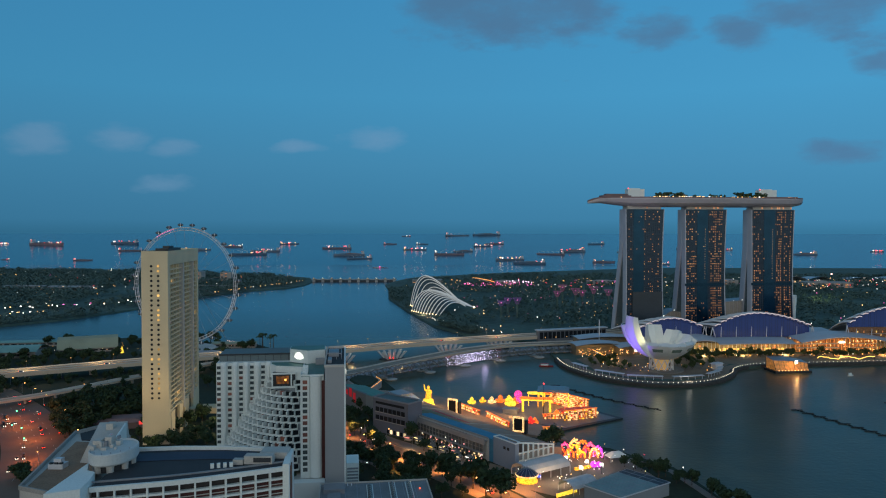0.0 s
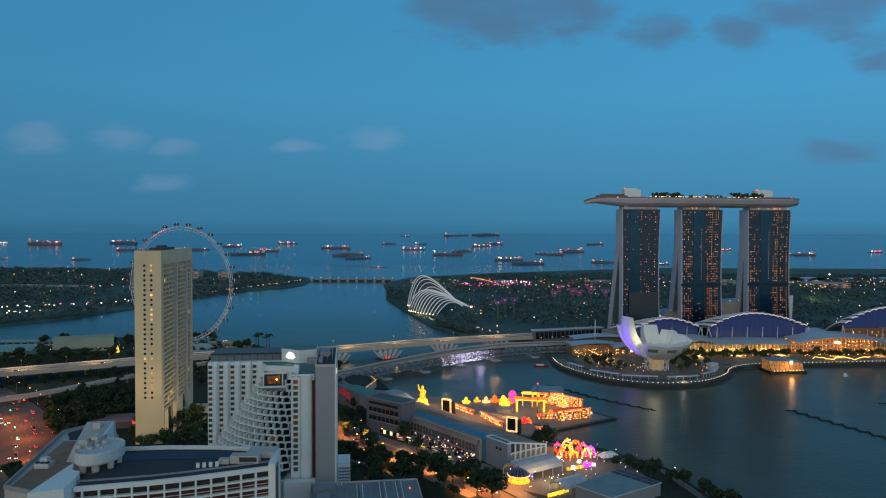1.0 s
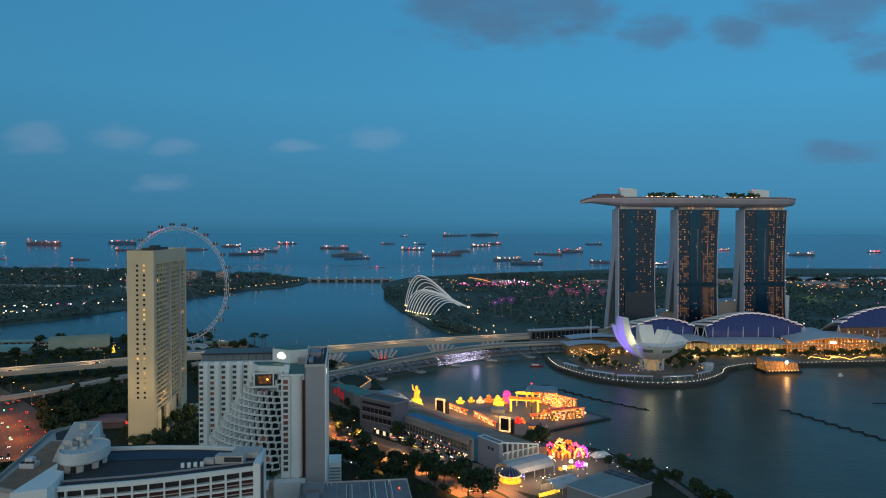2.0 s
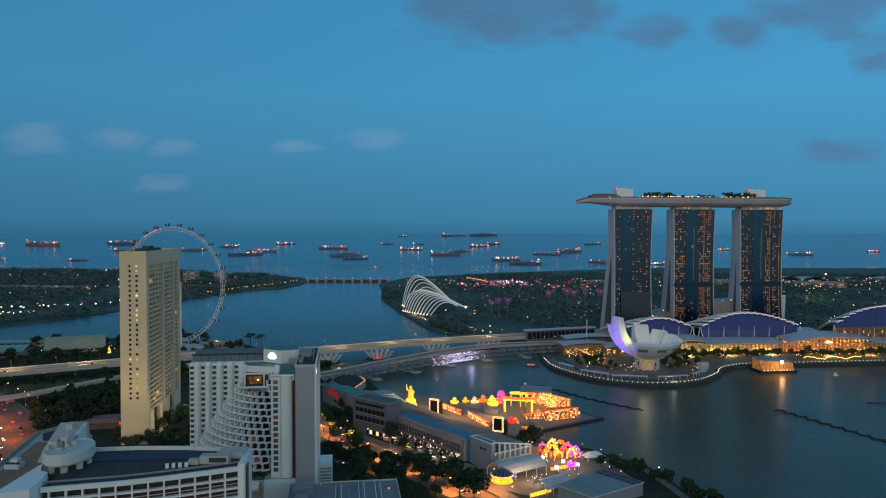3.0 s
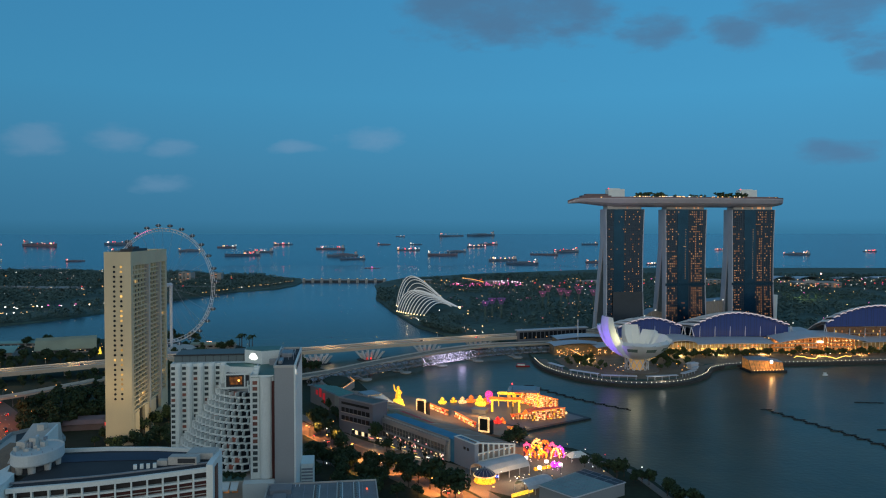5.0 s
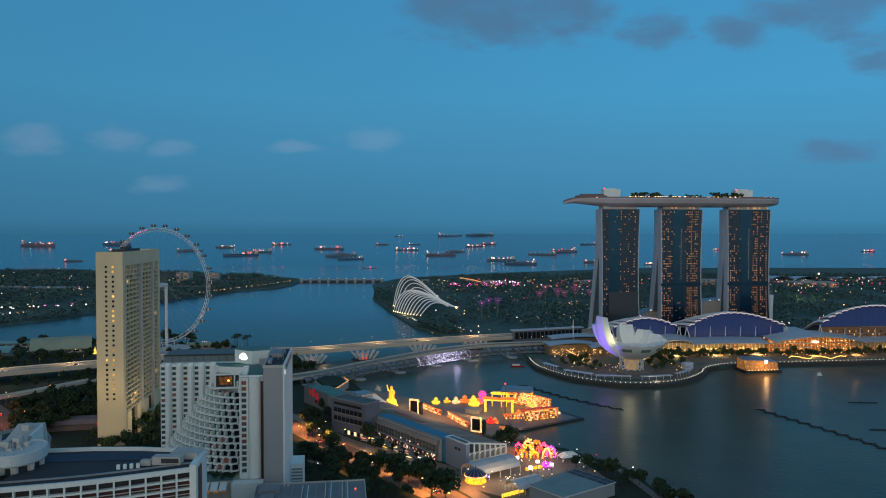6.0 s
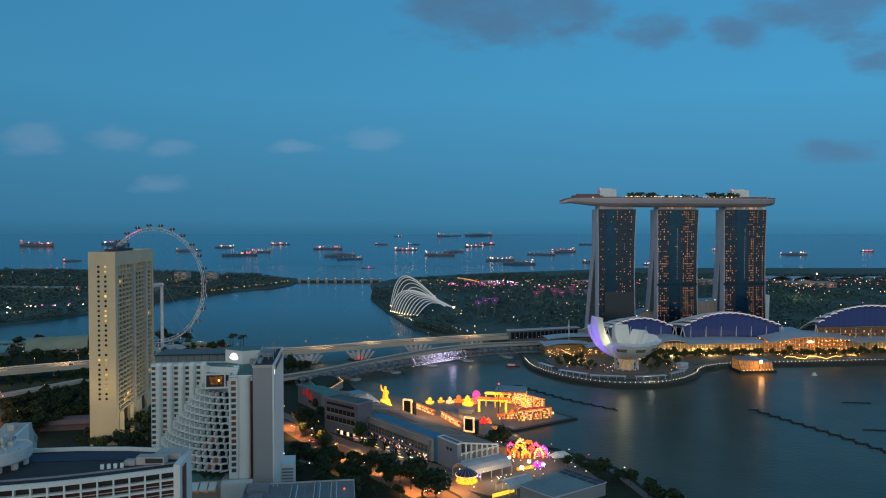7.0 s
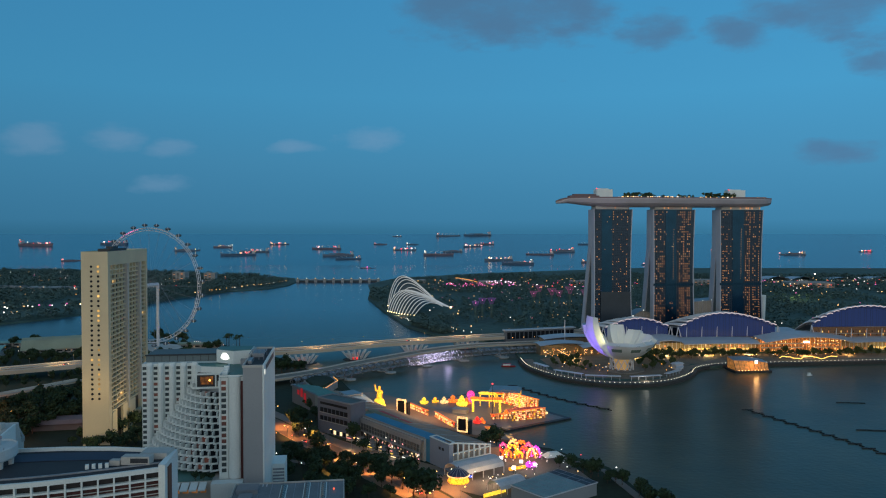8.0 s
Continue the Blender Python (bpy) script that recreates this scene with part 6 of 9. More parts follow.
part("marquee_roof", Geo().prism([(-16, -4), (16, -4), (16, 4), (-16, 4)], 5.2, 6.6, 0.2), lit("marquee_red", (1.0, 0.10, 0.04), 0.22, base=(0.35, 0.05, 0.04), mottle=0.6), marq, "red-lit roof")
for cx in (-15, -5, 5, 15):
    for cy in (-3.5, 3.5):
        part("post", Geo().box(cx - 0.25, cy - 0.25, 0, cx + 0.25, cy + 0.25, 5.2), orange, marq)
solo("red_carpet", Geo().box(-10, -2.5, 0, 10, 2.5, 0.3), redl, 37, 616, 1.5, -50, "red-lit carpet stage floor", "carpet")
solo("stage_cabin", Geo().box(-6, -4, 0, 6, 4, 3).prism([(-6.6, -4.6), (6.6, -4.6), (6.6, 4.6), (-6.6, 4.6)], 3, 3.5), grey_metal, 58, 618, 1.5, -20, "low grey technical cabin on the stage", "cabin")
solo("pink_ball", Geo().ball((0, 0, 7), 3.6, 12, 8).lathe([(3, 0), (2.2, 3.6)], sides=10), pinkl, 68, 655, 1.5, 0, "round pink peach lantern on a stand", "lantern")
for x, y, h, m, lb in ((26, 650, 6, yellow, "yellow coiled lantern"), (36, 655, 5, gold, "gold coiled lantern"), (44, 652, 6, creaml, "cream flower lantern"), (52, 655, 7, orange, "orange flower lantern"),
                       (60, 658, 6, yellow, "yellow cloud lantern"), (60, 642, 8, yellow, "tall yellow cone lantern"), (64, 648, 6, orange, "orange cone lantern"), (92, 660, 5, yellow, "yellow boat lantern"),
                       (104, 616, 5, redl, "red drum lantern"), (96, 612, 4, orange, "orange drum lantern"), (110, 612, 6, yellow, "yellow flower lantern"), (128, 612, 5, creaml, "cream flower lantern"),
                       (70, 578, 5.5, redl, "red round lantern"), (74, 582, 5, orange, "orange round lantern")):
    g = Geo().lathe([(h * 0.34, 0), (h * 0.42, h * 0.25), (h * 0.26, h * 0.5), (h * 0.34, h * 0.68), (h * 0.12, h * 0.9), (0.1, h)], sides=9)
    for k in range(5):
        a = k * math.tau / 5
        g.ball((math.cos(a) * h * 0.5, math.sin(a) * h * 0.5, h * 0.22), h * 0.2, 6, 4)
    solo("lantern", g, m, x, y, 1.5 if inside((x, y), STAGE) else 2.9, grow.uniform(0, 90), lb + " glowing on the festival deck", "lantern", "small festival lanterns")
solo("ring_lantern", Geo().tube([(7 * math.cos(k * math.tau / 20), 3 * math.sin(k * math.tau / 20), 11.5) for k in range(20)], 0.8, 6, True).box(-6.6, -0.3, 0, -6.0, 0.3, 11.5).box(6.0, -0.3, 0, 6.6, 0.3, 11.5), yellow, 82, 640, 1.5, -10, "oval yellow ring lantern on two posts", "lantern")
mast = thing("signal_mast", 84, 604, 1.5, 0, "thin dark mast with a red top light", "mast")
part("pole", Geo().tube([(0, 0, 0), (0, 0, 27)], [0.3, 0.15], 6), dark_metal, mast)
part("top_light", Geo().ball((0, 0, 27.4), 0.7), lamp_red, mast, "red light")

# festival plaza on the near shore
def blossom_arch(x, y, w, h, yaw, material, seed):
    """An arch grown over with paper blossoms: petals round many small flower heads."""
    rng = random.Random(seed)
    t = thing("blossom_lantern", x, y, 2.66, yaw, "bright blossom-covered lantern arch on the plaza", "lantern", "blossom lanterns")
    g, eyes = Geo(), Geo()
    for k in range(30):
        a = math.pi * (k + rng.uniform(0, 0.8)) / 30
        c = Vector((math.cos(a) * w * rng.uniform(0.85, 1.12), rng.uniform(-0.9, 0.9), 0.4 + math.sin(a) * h * rng.uniform(0.88, 1.12)))
        r = rng.uniform(0.35, 0.7)
        for q in range(5):
            b = q * math.tau / 5 + a
            g.ball((c.x + math.cos(b) * r * 0.8, c.y - 0.2, c.z + math.sin(b) * r * 0.8), r * 0.55, 5, 3)
        eyes.ball((c.x, c.y - r * 0.6, c.z), r * 0.4, 5, 3)
    part("blossoms", g, material, t, "glowing paper blossoms", kind="stuff")
    part("pollen", eyes, yellow, t, "yellow flower centres", kind="stuff")
    part("arch_frame", Geo().tube([(math.cos(a) * w, 0.2, math.sin(a) * h) for a in (math.pi * k / 12 for k in range(13))], 0.35, 5), orange, t, "glowing bent frame")


for i, (dx, dy, w, h, m) in enumerate(((-10, 5, 3.4, 7.5, pinkl), (-8, -1, 3.0, 5.5, orange), (-4, 2, 4.2, 7.2, yellow), (-3, 7, 4.0, 9.5, creaml), (0, -3, 3.0, 4.6, gold), (3, 5, 4.4, 9.0, orange), (4, 0, 3.6, 6.6, redl),
                                       (8, 3, 3.8, 8.0, pinkl), (9, -2, 3.0, 6.0, creaml), (13, 1, 3.0, 6.6, violetl), (12, 5, 2.6, 5.0, orange), (-13, 2, 2.4, 4.6, redl))):
    blossom_arch(93 + dx * 0.95, 490 + dy, w, h, i * 23 % 50 - 25, m, 300 + i)
solo("violet_lantern", Geo().ball((0, 0, 1.6), 2.2, 8, 6).ball((3.5, 0.5, 1.4), 1.8, 8, 6), violetl, 98, 470, 2.66, 0, "low violet glowing lantern", "lantern")
solo("yellow_bench_lantern", Geo().box(-6, -1, 0, 6, 1, 1.4), gold, 90, 466, 2.66, 25, "long low yellow glowing lantern", "lantern")
tent = thing("marquee", 62, 457, 2.66, 35, "long white curved marquee roof lit from inside", "marquee")
part("marquee_roof", Geo().loft([[(x, 9 * math.cos(a), 4.2 + 5 * math.sin(a)) for a in (0, 0.5, 1.05, 1.57, 2.1, 2.64, 3.14)] for x in (-17, -8.5, 0, 8.5, 17)], open_ring=True), mat("marquee_cloth", (0.52, 0.54, 0.56), 0.8), tent, "pale cloth roof")
for x in (-16.6, -8.5, 0, 8.5, 16.6):
    for s in (-1, 1):
        part("pole", Geo().box(x - 0.2, s * 9 - 0.2, 0, x + 0.2, s * 9 + 0.2, 4.3), white_metal, tent)
copy_thing(tent, pose(80, 428, 2.66, 0, 0, 35) @ Matrix.Diagonal((0.6, 0.7, 0.8, 1)))
small = thing("party_tent", 116, 484, 2.66, 20, "small white peaked tent at the shore", "tent")
part("tent_roof", Geo().prism([(-7, -4), (7, -4), (7, 4), (-7, 4)], 3, 5.6, 0.55), white_paint, small, "white peaked roof")
for x, y in ((-6.6, -3.6), (6.6, -3.6), (6.6, 3.6), (-6.6, 3.6)):
    part("tent_pole", Geo().box(x - 0.12, y - 0.12, 0, x + 0.12, y + 0.12, 3), white_metal, small)
car = thing("carousel", 51.5, 443, 2.66, 0, "round gold-lit carousel with a ribbed blue-grey roof", "carousel")
part("carousel_base", Geo().lathe([(6.6, 0), (6.6, 0.8), (6.0, 0.8)], sides=20), gold, car, "glowing base")
part("carousel_wall", Geo().lathe([(5.6, 0.8), (5.8, 4.0)], sides=20), gold, car, "gold lit drum")
part("carousel_roof", Geo().lathe([(6.8, 4.4), (5.5, 5.6), (3.2, 7.2), (0.4, 8.2), (0.1, 9.4)], sides=20), mat("carousel_blue", (0.04, 0.055, 0.12), 0.5, 0.2, 0.2, 0.3), car, "dark blue roof")
roof_rib = Geo().tube([(6.9, 0, 4.5), (5.5, 0, 5.75), (3.2, 0, 7.35), (0.4, 0, 8.35)], 0.16, 4).mesh("roof_rib", grey_metal)
for k in range(14):
    piece("roof_rib", roof_rib, car, pose(0, 0, 0, 0, 0, k * 360 / 14))
part("carousel_rim", Geo().lathe([(6.9, 3.7), (7.1, 4.5), (6.7, 4.5)], sides=20), creaml, car, "bright rim")
part("blue_fascia", Geo().box(6.6, -0.6, 2.4, 8.4, 0.6, 3.6), bluel, car, "blue lit fascia")

for nm, x, y, z, w, c in (("stage_glow", 100, 625, 12, 11000, (1.0, 0.5, 0.14)), ("stage_glow", 60, 600, 9, 9500, (1.0, 0.52, 0.16)), ("quay_glow", 22, 588, 17, 12500, (1.0, 0.55, 0.22)), ("quay_glow", -6, 620, 12, 7500, (1.0, 0.55, 0.12)),
                          ("plaza_glow", 96, 474, 13, 6500, (1.0, 0.60, 0.28)), ("plaza_glow", 70, 438, 11, 6000, (1.0, 0.62, 0.30)), ("concourse_glow", -24, 506, 5.5, 2200, (1.0, 0.62, 0.30)), ("concourse_glow", 2, 472, 5.5, 2200, (1.0, 0.62, 0.30))):
    lamp(nm, x, y, z, w, c, 2.5)
for k, m in enumerate((lamp_warm, lamp_white)):
    for x, y in scatter([(30, 470), (85, 415), (128, 450), (112, 490), (70, 525)], 16, 50 + k, 5):
        p = new("plaza_lamp", two_tone("plaza_lamp", Geo().box(-0.1, -0.1, 0, 0.1, 0.1, 3.4), dark_metal, Geo().ball((0, 0, 3.8), 0.36, 6, 4), m))
        p.location = (x, y, 2.66)
        tagged(p, "small bright lamp on a thin post", "lamp", "plaza lamps")

# raised garden beside the bridge, edged with string lights
gar = thing("roof_garden", 0, 0, 2.4, 0, "dark planted roof garden edged with amber string lights", "roof garden")
GAR = [(-94, 716), (-89, 740), (-67, 732), (-60, 714), (-66, 682), (-75, 671)]
part("garden_wall", Geo().prism(GAR, 0, 6.4), concrete, gar, "concrete garden wall")
part("planting", Geo().prism([(-92, 715), (-88, 737), (-69, 729), (-63, 714), (-68, 685), (-75, 675)], 6.4, 8.2, 0.08), grass, gar, "dark green planting")
bulb = Geo().ball((0, 0, 0), 0.3, 6, 4).mesh("string_bulb", lamp_amber)
for p, yaw in along([Vector((-75, 671, 7.0)), Vector((-66, 682, 7.0)), Vector((-60, 714, 7.0)), Vector((-67, 732, 7.0))], 3.0):
    piece("string_bulb", bulb, gar, pose(p.x, p.y, 7.0))

# strings of small bulbs over the festival plaza
strings = Geo()
for x, y in scatter([(46, 470), (62, 430), (100, 436), (122, 470), (108, 492), (76, 500)], 46, 91, 3.5):
    strings.ball((x, y, 6.0 + (x * 7 + y * 3) % 2.0), 0.22, 5, 3)
solo("string_lights", strings, lamp_white, label="strings of small white bulbs over the plaza", category="lights", kind="stuff")

solo("yellow_valance", Geo().box(-8, -0.3, 0, 8, 0.3, 2.0), yellow, 72, 420, 2.66, 35, "long yellow glowing valance by the marquee", "valance")
for x, y in ((86, 450), (92, 462), (80, 470), (100, 456)):
    fl_head = new("flood_lamp", two_tone("flood_lamp", Geo().box(-0.12, -0.12, 0, 0.12, 0.12, 5.4), dark_metal, Geo().box(-1.1, -0.4, 5.2, 1.1, 0.4, 7.0), lamp_white))
    fl_head.location = (x, y, 2.66)
    tagged(fl_head, "bright white flood lamp on a post", "lamp", "flood lamps")


# ---- roads, viaduct and low buildings on the city's east side ----
BIGROAD = smooth_path([(-620, 820, 2.52), (-470, 720, 2.52), (-385, 640, 2.52), (-325, 570, 2.52), (-282, 505, 2.52), (-255, 450, 2.52), (-240, 380, 2.52), (-230, 260, 2.52)], 6)
solo("road", Geo().strip(BIGROAD, 44, 0.3), road_red, label="broad avenue glowing orange under sodium lamps", category="road", kind="structure")
white_line = mat("road_line", (0.6, 0.6, 0.56), 0.7)
for off in (-10, 0, 10):
    for k, (p, yaw) in enumerate(along(BIGROAD, 18, off)):
        if 430 < p.y < 700:
            solo("lane_line", Geo().box(-2.2, -0.12, 0, 2.2, 0.12, 0.03), white_line, p.x, p.y, 2.53, yaw, "white dashed lane line on the avenue", "road marking", "lane lines", "structure")


def car_at(p, yaw, colour, facing, kind=0):
    t = thing("car", p.x, p.y, p.z + 0.02, yaw, facing[1], "car", "cars on the avenue")
    h = 1.45 if kind == 0 else 2.9
    ln = 4.4 if kind == 0 else 10.5
    body = Geo().loft([[(x, -0.9, 0.35), (x, 0.9, 0.35), (x, 0.9, z), (x, -0.9, z)] for x, z in ((-ln / 2, 0.75), (-ln / 2 + 0.2, 0.95), (ln / 2 - 0.5, 0.9), (ln / 2, 0.6))])
    part("body", body, colour, t)
    part("cabin", Geo().loft([[(-ln * 0.42, -0.85, 0.9), (ln * 0.22, -0.85, 0.9), (ln * 0.22, 0.85, 0.9), (-ln * 0.42, 0.85, 0.9)], [(-ln * 0.34, -0.7, h), (ln * 0.08, -0.7, h), (ln * 0.08, 0.7, h), (-ln * 0.34, 0.7, h)]]), dark_glass, t)
    for x in (-ln * 0.3, ln * 0.3):
        for s in (-1, 1):
            part("wheel", Geo().loft([[(x + 0.32 * math.cos(k * math.tau / 8), s * 0.9 + v, 0.32 + 0.32 * math.sin(k * math.tau / 8)) for k in range(8)] for v in (-0.12, 0.12)]), black, t)
    for s in (-1, 1):
        part("tail_light", Geo().box(-ln / 2 - 0.1, s * 0.6 - 0.22, 0.55, -ln / 2 + 0.1, s * 0.6 + 0.22, 0.85), tail, t, "red tail light")
        part("headlight", Geo().box(ln / 2 - 0.1, s * 0.6 - 0.25, 0.45, ln / 2 + 0.15, s * 0.6 + 0.25, 0.8), head, t, "white headlight")


tail = lit("tail_red", (1.0, 0.04, 0.02), 7.0)
head = lit("head_white", (1.0, 0.9, 0.7), 4.5)
paints = [mat("car_white", (0.6, 0.6, 0.6), 0.3), mat("car_grey", (0.16, 0.16, 0.17), 0.3, 0.5), mat("car_blue", (0.05, 0.09, 0.2), 0.3), mat("car_black", (0.02, 0.02, 0.02), 0.3)]
traffic = random.Random(9)
for off, turn in ((-17, 180), (-10, 180), (-4.5, 180), (4.5, 0), (10, 0), (17, 0)):
    for p, yaw in along(BIGROAD, 26, off):
        if 440 < p.y < 720 and traffic.random() < 0.3:
            p = p + Vector((traffic.uniform(-5, 5), traffic.uniform(-7, 7), 0))
            car_at(p, yaw + turn, traffic.choice(paints), (0, "car with lit lamps waiting on the avenue"), 1 if traffic.random() < 0.12 else 0)
for off, turn in ((-4, 0), (4, 180)):
    for p, yaw in along(STREET, 34, off):
        if 410 < p.y < 640 and traffic.random() < 0.45:
            car_at(p, yaw + turn, traffic.choice(paints), (0, "car with lit lamps on the street"))
for off, turn in ((-8, 180), (-4, 180), (4, 0), (8, 0)):
    for p, yaw in along(BRIDGE, 80, off):
        if -450 < p.x < 200 and traffic.random() < 0.3:
            car_at(p, yaw + turn, traffic.choice(paints), (0, "car crossing the expressway bridge"))


def street_lamp(x, y, z, yaw, material, tall=9.0):
    t = thing("street_lamp", x, y, z, yaw, "tall grey street lamp with a glowing head", "street lamp", "street lamps")
    part("pole", Geo().tube([(0, 0, 0), (0, 0, tall - 1), (0.6, 0, tall), (2.2, 0, tall + 0.2)], [0.14, 0.1, 0.08, 0.07], 6), grey_metal, t)
    part("head", Geo().box(1.8, -0.25, tall, 2.8, 0.25, tall + 0.25), material, t, "glowing lamp head")
    return t


sodium_head = lit("sodium_head", (1.0, 0.48, 0.12), 6.0)
first = street_lamp(-262, 470, 2.6, 130, sodium_head)
first_warm = street_lamp(-250, 800, 13.0, 30, lamp_warm, 7)
for off, turn in ((-23.5, 90), (23.5, -90)):
    for p, yaw in along(BIGROAD, 34, off):
        if 430 < p.y < 760:
            copy_thing(first, pose(p.x, p.y, 2.5, 0, 0, yaw + turn))
for off, turn in ((-8.6, 90), (8.6, -90)):
    for p, yaw in along(STREET, 30, off):
        if 380 < p.y < 640:
            copy_thing(first, pose(p.x, p.y, 2.5, 0, 0, yaw + turn))
for p, yaw in along(BRIDGE, 42, -12.6):
    copy_thing(first_warm, pose(p.x, p.y, 13.0, 0, 0, yaw + 90))
for x, y in ((-350, 590), (-326, 566), (-300, 530), (-272, 482)):
    lamp("avenue_sodium", x, y, 14, 10500, (1.0, 0.22, 0.03), 2.5)
for x, y in ((-82, 566), (-70, 542), (-50, 516), (-24, 486), (2, 456), (22, 424), (44, 424), (-30, 452)):
    lamp("street_sodium", x, y, 14, 27000, (1.0, 0.36, 0.09), 2.0, spot=(x + 1, y + 1, 2)).data.spot_size = radians(128)
for p, yaw in along(BRIDGE, 70, 0):
    if -480 < p.x < 110:
        lamp("bridge_lamp", p.x, p.y, p.z + 11, 13000, (1.0, 0.64, 0.28), 1.5)

# traffic signals
signal = thing("traffic_signal", -318, 548, 2.6, 40, "traffic signal on a pole showing green", "traffic signal", "traffic signals")
part("pole", Geo().box(-0.1, -0.1, 0, 0.1, 0.1, 5), dark_metal, signal)
part("housing", Geo().box(-0.3, -0.25, 4.0, 0.3, 0.25, 5.4), black, signal)
part("green_lens", Geo().ball((0, -0.3, 4.3), 0.55, 6, 4), lit("signal_green", (0.1, 1.0, 0.35), 5.0), signal, "green lens")
for x, y in ((-352, 600), (-330, 556), (-300, 520)):
    copy_thing(signal, pose(x, y, 2.6, 0, 0, 40))

# lower slip viaduct
SLIP = smooth_path([(-520, 520, 8), (-383, 632, 8), (-340, 690, 8), (-305, 740, 9), (-262, 790, 10.5), (-215, 830, 12)], 6)
v = thing("slip_viaduct", 0, 0, 0, 0, "narrow concrete slip-road viaduct among trees", "viaduct")
part("deck", Geo().strip(SLIP, 9.5, 1.6), deck_concrete, v, "concrete deck")
for off in (-4.7, 4.7):
    part("parapet", Geo().strip([q + Vector((0, 0, 1.0)) for q, _ in along(SLIP, 14, off)], 0.4, 1.0), pale_concrete, v, "pale parapet")
for q, _ in along(SLIP, 26, 0):
    part("column", Geo().box(q.x - 1, q.y - 1, 2, q.x + 1, q.y + 1, q.z - 1.5), pale_concrete, v)


# long low pit building with its green roof, and sheds by the shore
def low_hall(name, x, y, yaw, ln, dp, h, roof, label, rise=0.13):
    t = thing(name, x, y, 2.4, yaw, label, "building", "shore buildings")
    part("body", Geo().box(0, 0, 0, ln, dp, h), concrete, t)
    part("roof", Geo().loft([[(xx, -2 + (dp + 4) * q, h + 0.3 + dp * rise * math.sin(math.pi * q)) for q in (0, 0.15, 0.3, 0.5, 0.7, 0.85, 1)] for xx in (-2, ln + 2)], open_ring=True), roof, t, "low curved roof")
    for k in range(int(ln / 9)):
        part("window", Geo().box(2 + k * 9, -0.15, h * 0.4, 8.4 + k * 9, 0.0, h * 0.75), dark_glass, t)
    return t


green_sheet = mat("green_sheet", (0.24, 0.42, 0.37), 0.55, 0.1, 0.2, 0.05)
tan_sheet = mat("tan_sheet", (0.34, 0.36, 0.25), 0.6, 0.1, 0.2, 0.05)
low_hall("pit_building", -640, 850, 12, 150, 42, 7, green_sheet, "long low pit building with a green curved roof")
low_hall("pit_building", -478, 905, 24, 66, 44, 5, tan_sheet, "low shed with a tan-green curved roof", 0.30)
low_hall("shore_shed", -600, 960, 8, 90, 16, 5, green_sheet, "low green-roofed shed on the shore")
low_hall("shore_shed", -320, 850, 20, 60, 20, 7, grey_metal, "low grey-roofed shed behind the viaduct")
low_hall("garden_pavilion", -300, 950, 5, 54, 14, 6, tan_sheet, "low pavilion with warm lights below the wheel")
yellow_cone = thing("light_cone", -402, 912, 2.4, 0, "small cone tree of yellow lights", "light decoration")
part("cone", Geo().lathe([(2.4, 0.8), (1.9, 3.4), (1.0, 6.5), (0.15, 9.5)], sides=10), yellow, yellow_cone, "glowing yellow cone")
part("foot", Geo().box(-0.5, -0.5, 0, 0.5, 0.5, 0.9), dark_metal, yellow_cone)
dot_mesh = Geo().ball((0, 0, 0), 0.4, 5, 3)
pier_row = thing("light_string", -288, 975, 5.0, -8, "string of pink-white festoon lamps by the wheel", "light string")
part("cable", Geo().tube([(0, 0, 4), (20, 0, 2.2), (42, 0, 0.6)], 0.1, 4), dark_metal, pier_row)
bulb_mesh = dot_mesh.mesh("bulb", lit("festoon", (1.0, 0.6, 0.5), 4.0))
for k in range(15):
    piece("bulb", bulb_mesh, pier_row, pose(k * 2.9, 0, 4 - k * 0.24))
part("post", Geo().box(-0.2, -0.2, -2.6, 0.2, 0.2, 4), dark_metal, pier_row)
part("post", Geo().box(41.8, -0.2, -2.6, 42.2, 0.2, 0.7), dark_metal, pier_row)

# small lamps scattered through the gardens on this side
mixed = [two_tone("garden_lamp", Geo().box(-0.1, -0.1, 0, 0.1, 0.1, 4.2), dark_metal, Geo().ball((0, 0, 4.5), 0.4, 5, 3), m) for m in (lamp_warm, lamp_white, lamp_amber, lamp_red)]
rg = random.Random(31)
for poly, n, seed in (([(-620, 860), (-330, 880), (-240, 930), (-300, 990), (-560, 1000)], 46, 1), ([(-480, 600), (-300, 600), (-230, 700), (-300, 790), (-480, 740)], 16, 2), ([(-120, 560), (-60, 560), (-20, 480), (-60, 440)], 14, 3)):
    for x, y in scatter(poly, n, seed, 6):
        t = new("garden_lamp", mixed[rg.choice((0, 0, 1, 2, 2, 3))])
        t.location = (x, y, 2.4)
        tagged(t, "small glowing garden lamp on a post", "lamp", "garden lamps")


# ---- vaulted shopping halls along the promenade ----
shell_white = mat("shell_white", (0.84, 0.79, 0.76), 0.5, 0.0, 0.1, 0.05)
blue_glass = lit("blue_lit_glass", (0.022, 0.050, 0.22), 0.25, base=(0.02, 0.04, 0.12))
# light of the roof uplights, put in as a pinkish glow of the edges
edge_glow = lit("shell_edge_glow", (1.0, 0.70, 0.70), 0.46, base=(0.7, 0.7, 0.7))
warm_front = lit("shopfront_glow", (1.0, 0.60, 0.16), 0.9, mottle=0.45)
canopy_grey = mat("canopy_grey", (0.50, 0.53, 0.58), 0.5, 0.15, 0.12, 0.05)

amber_front = lit("amber_front", (1.0, 0.40, 0.12), 0.05, base=(0.10, 0.065, 0.04), mottle=0.9)


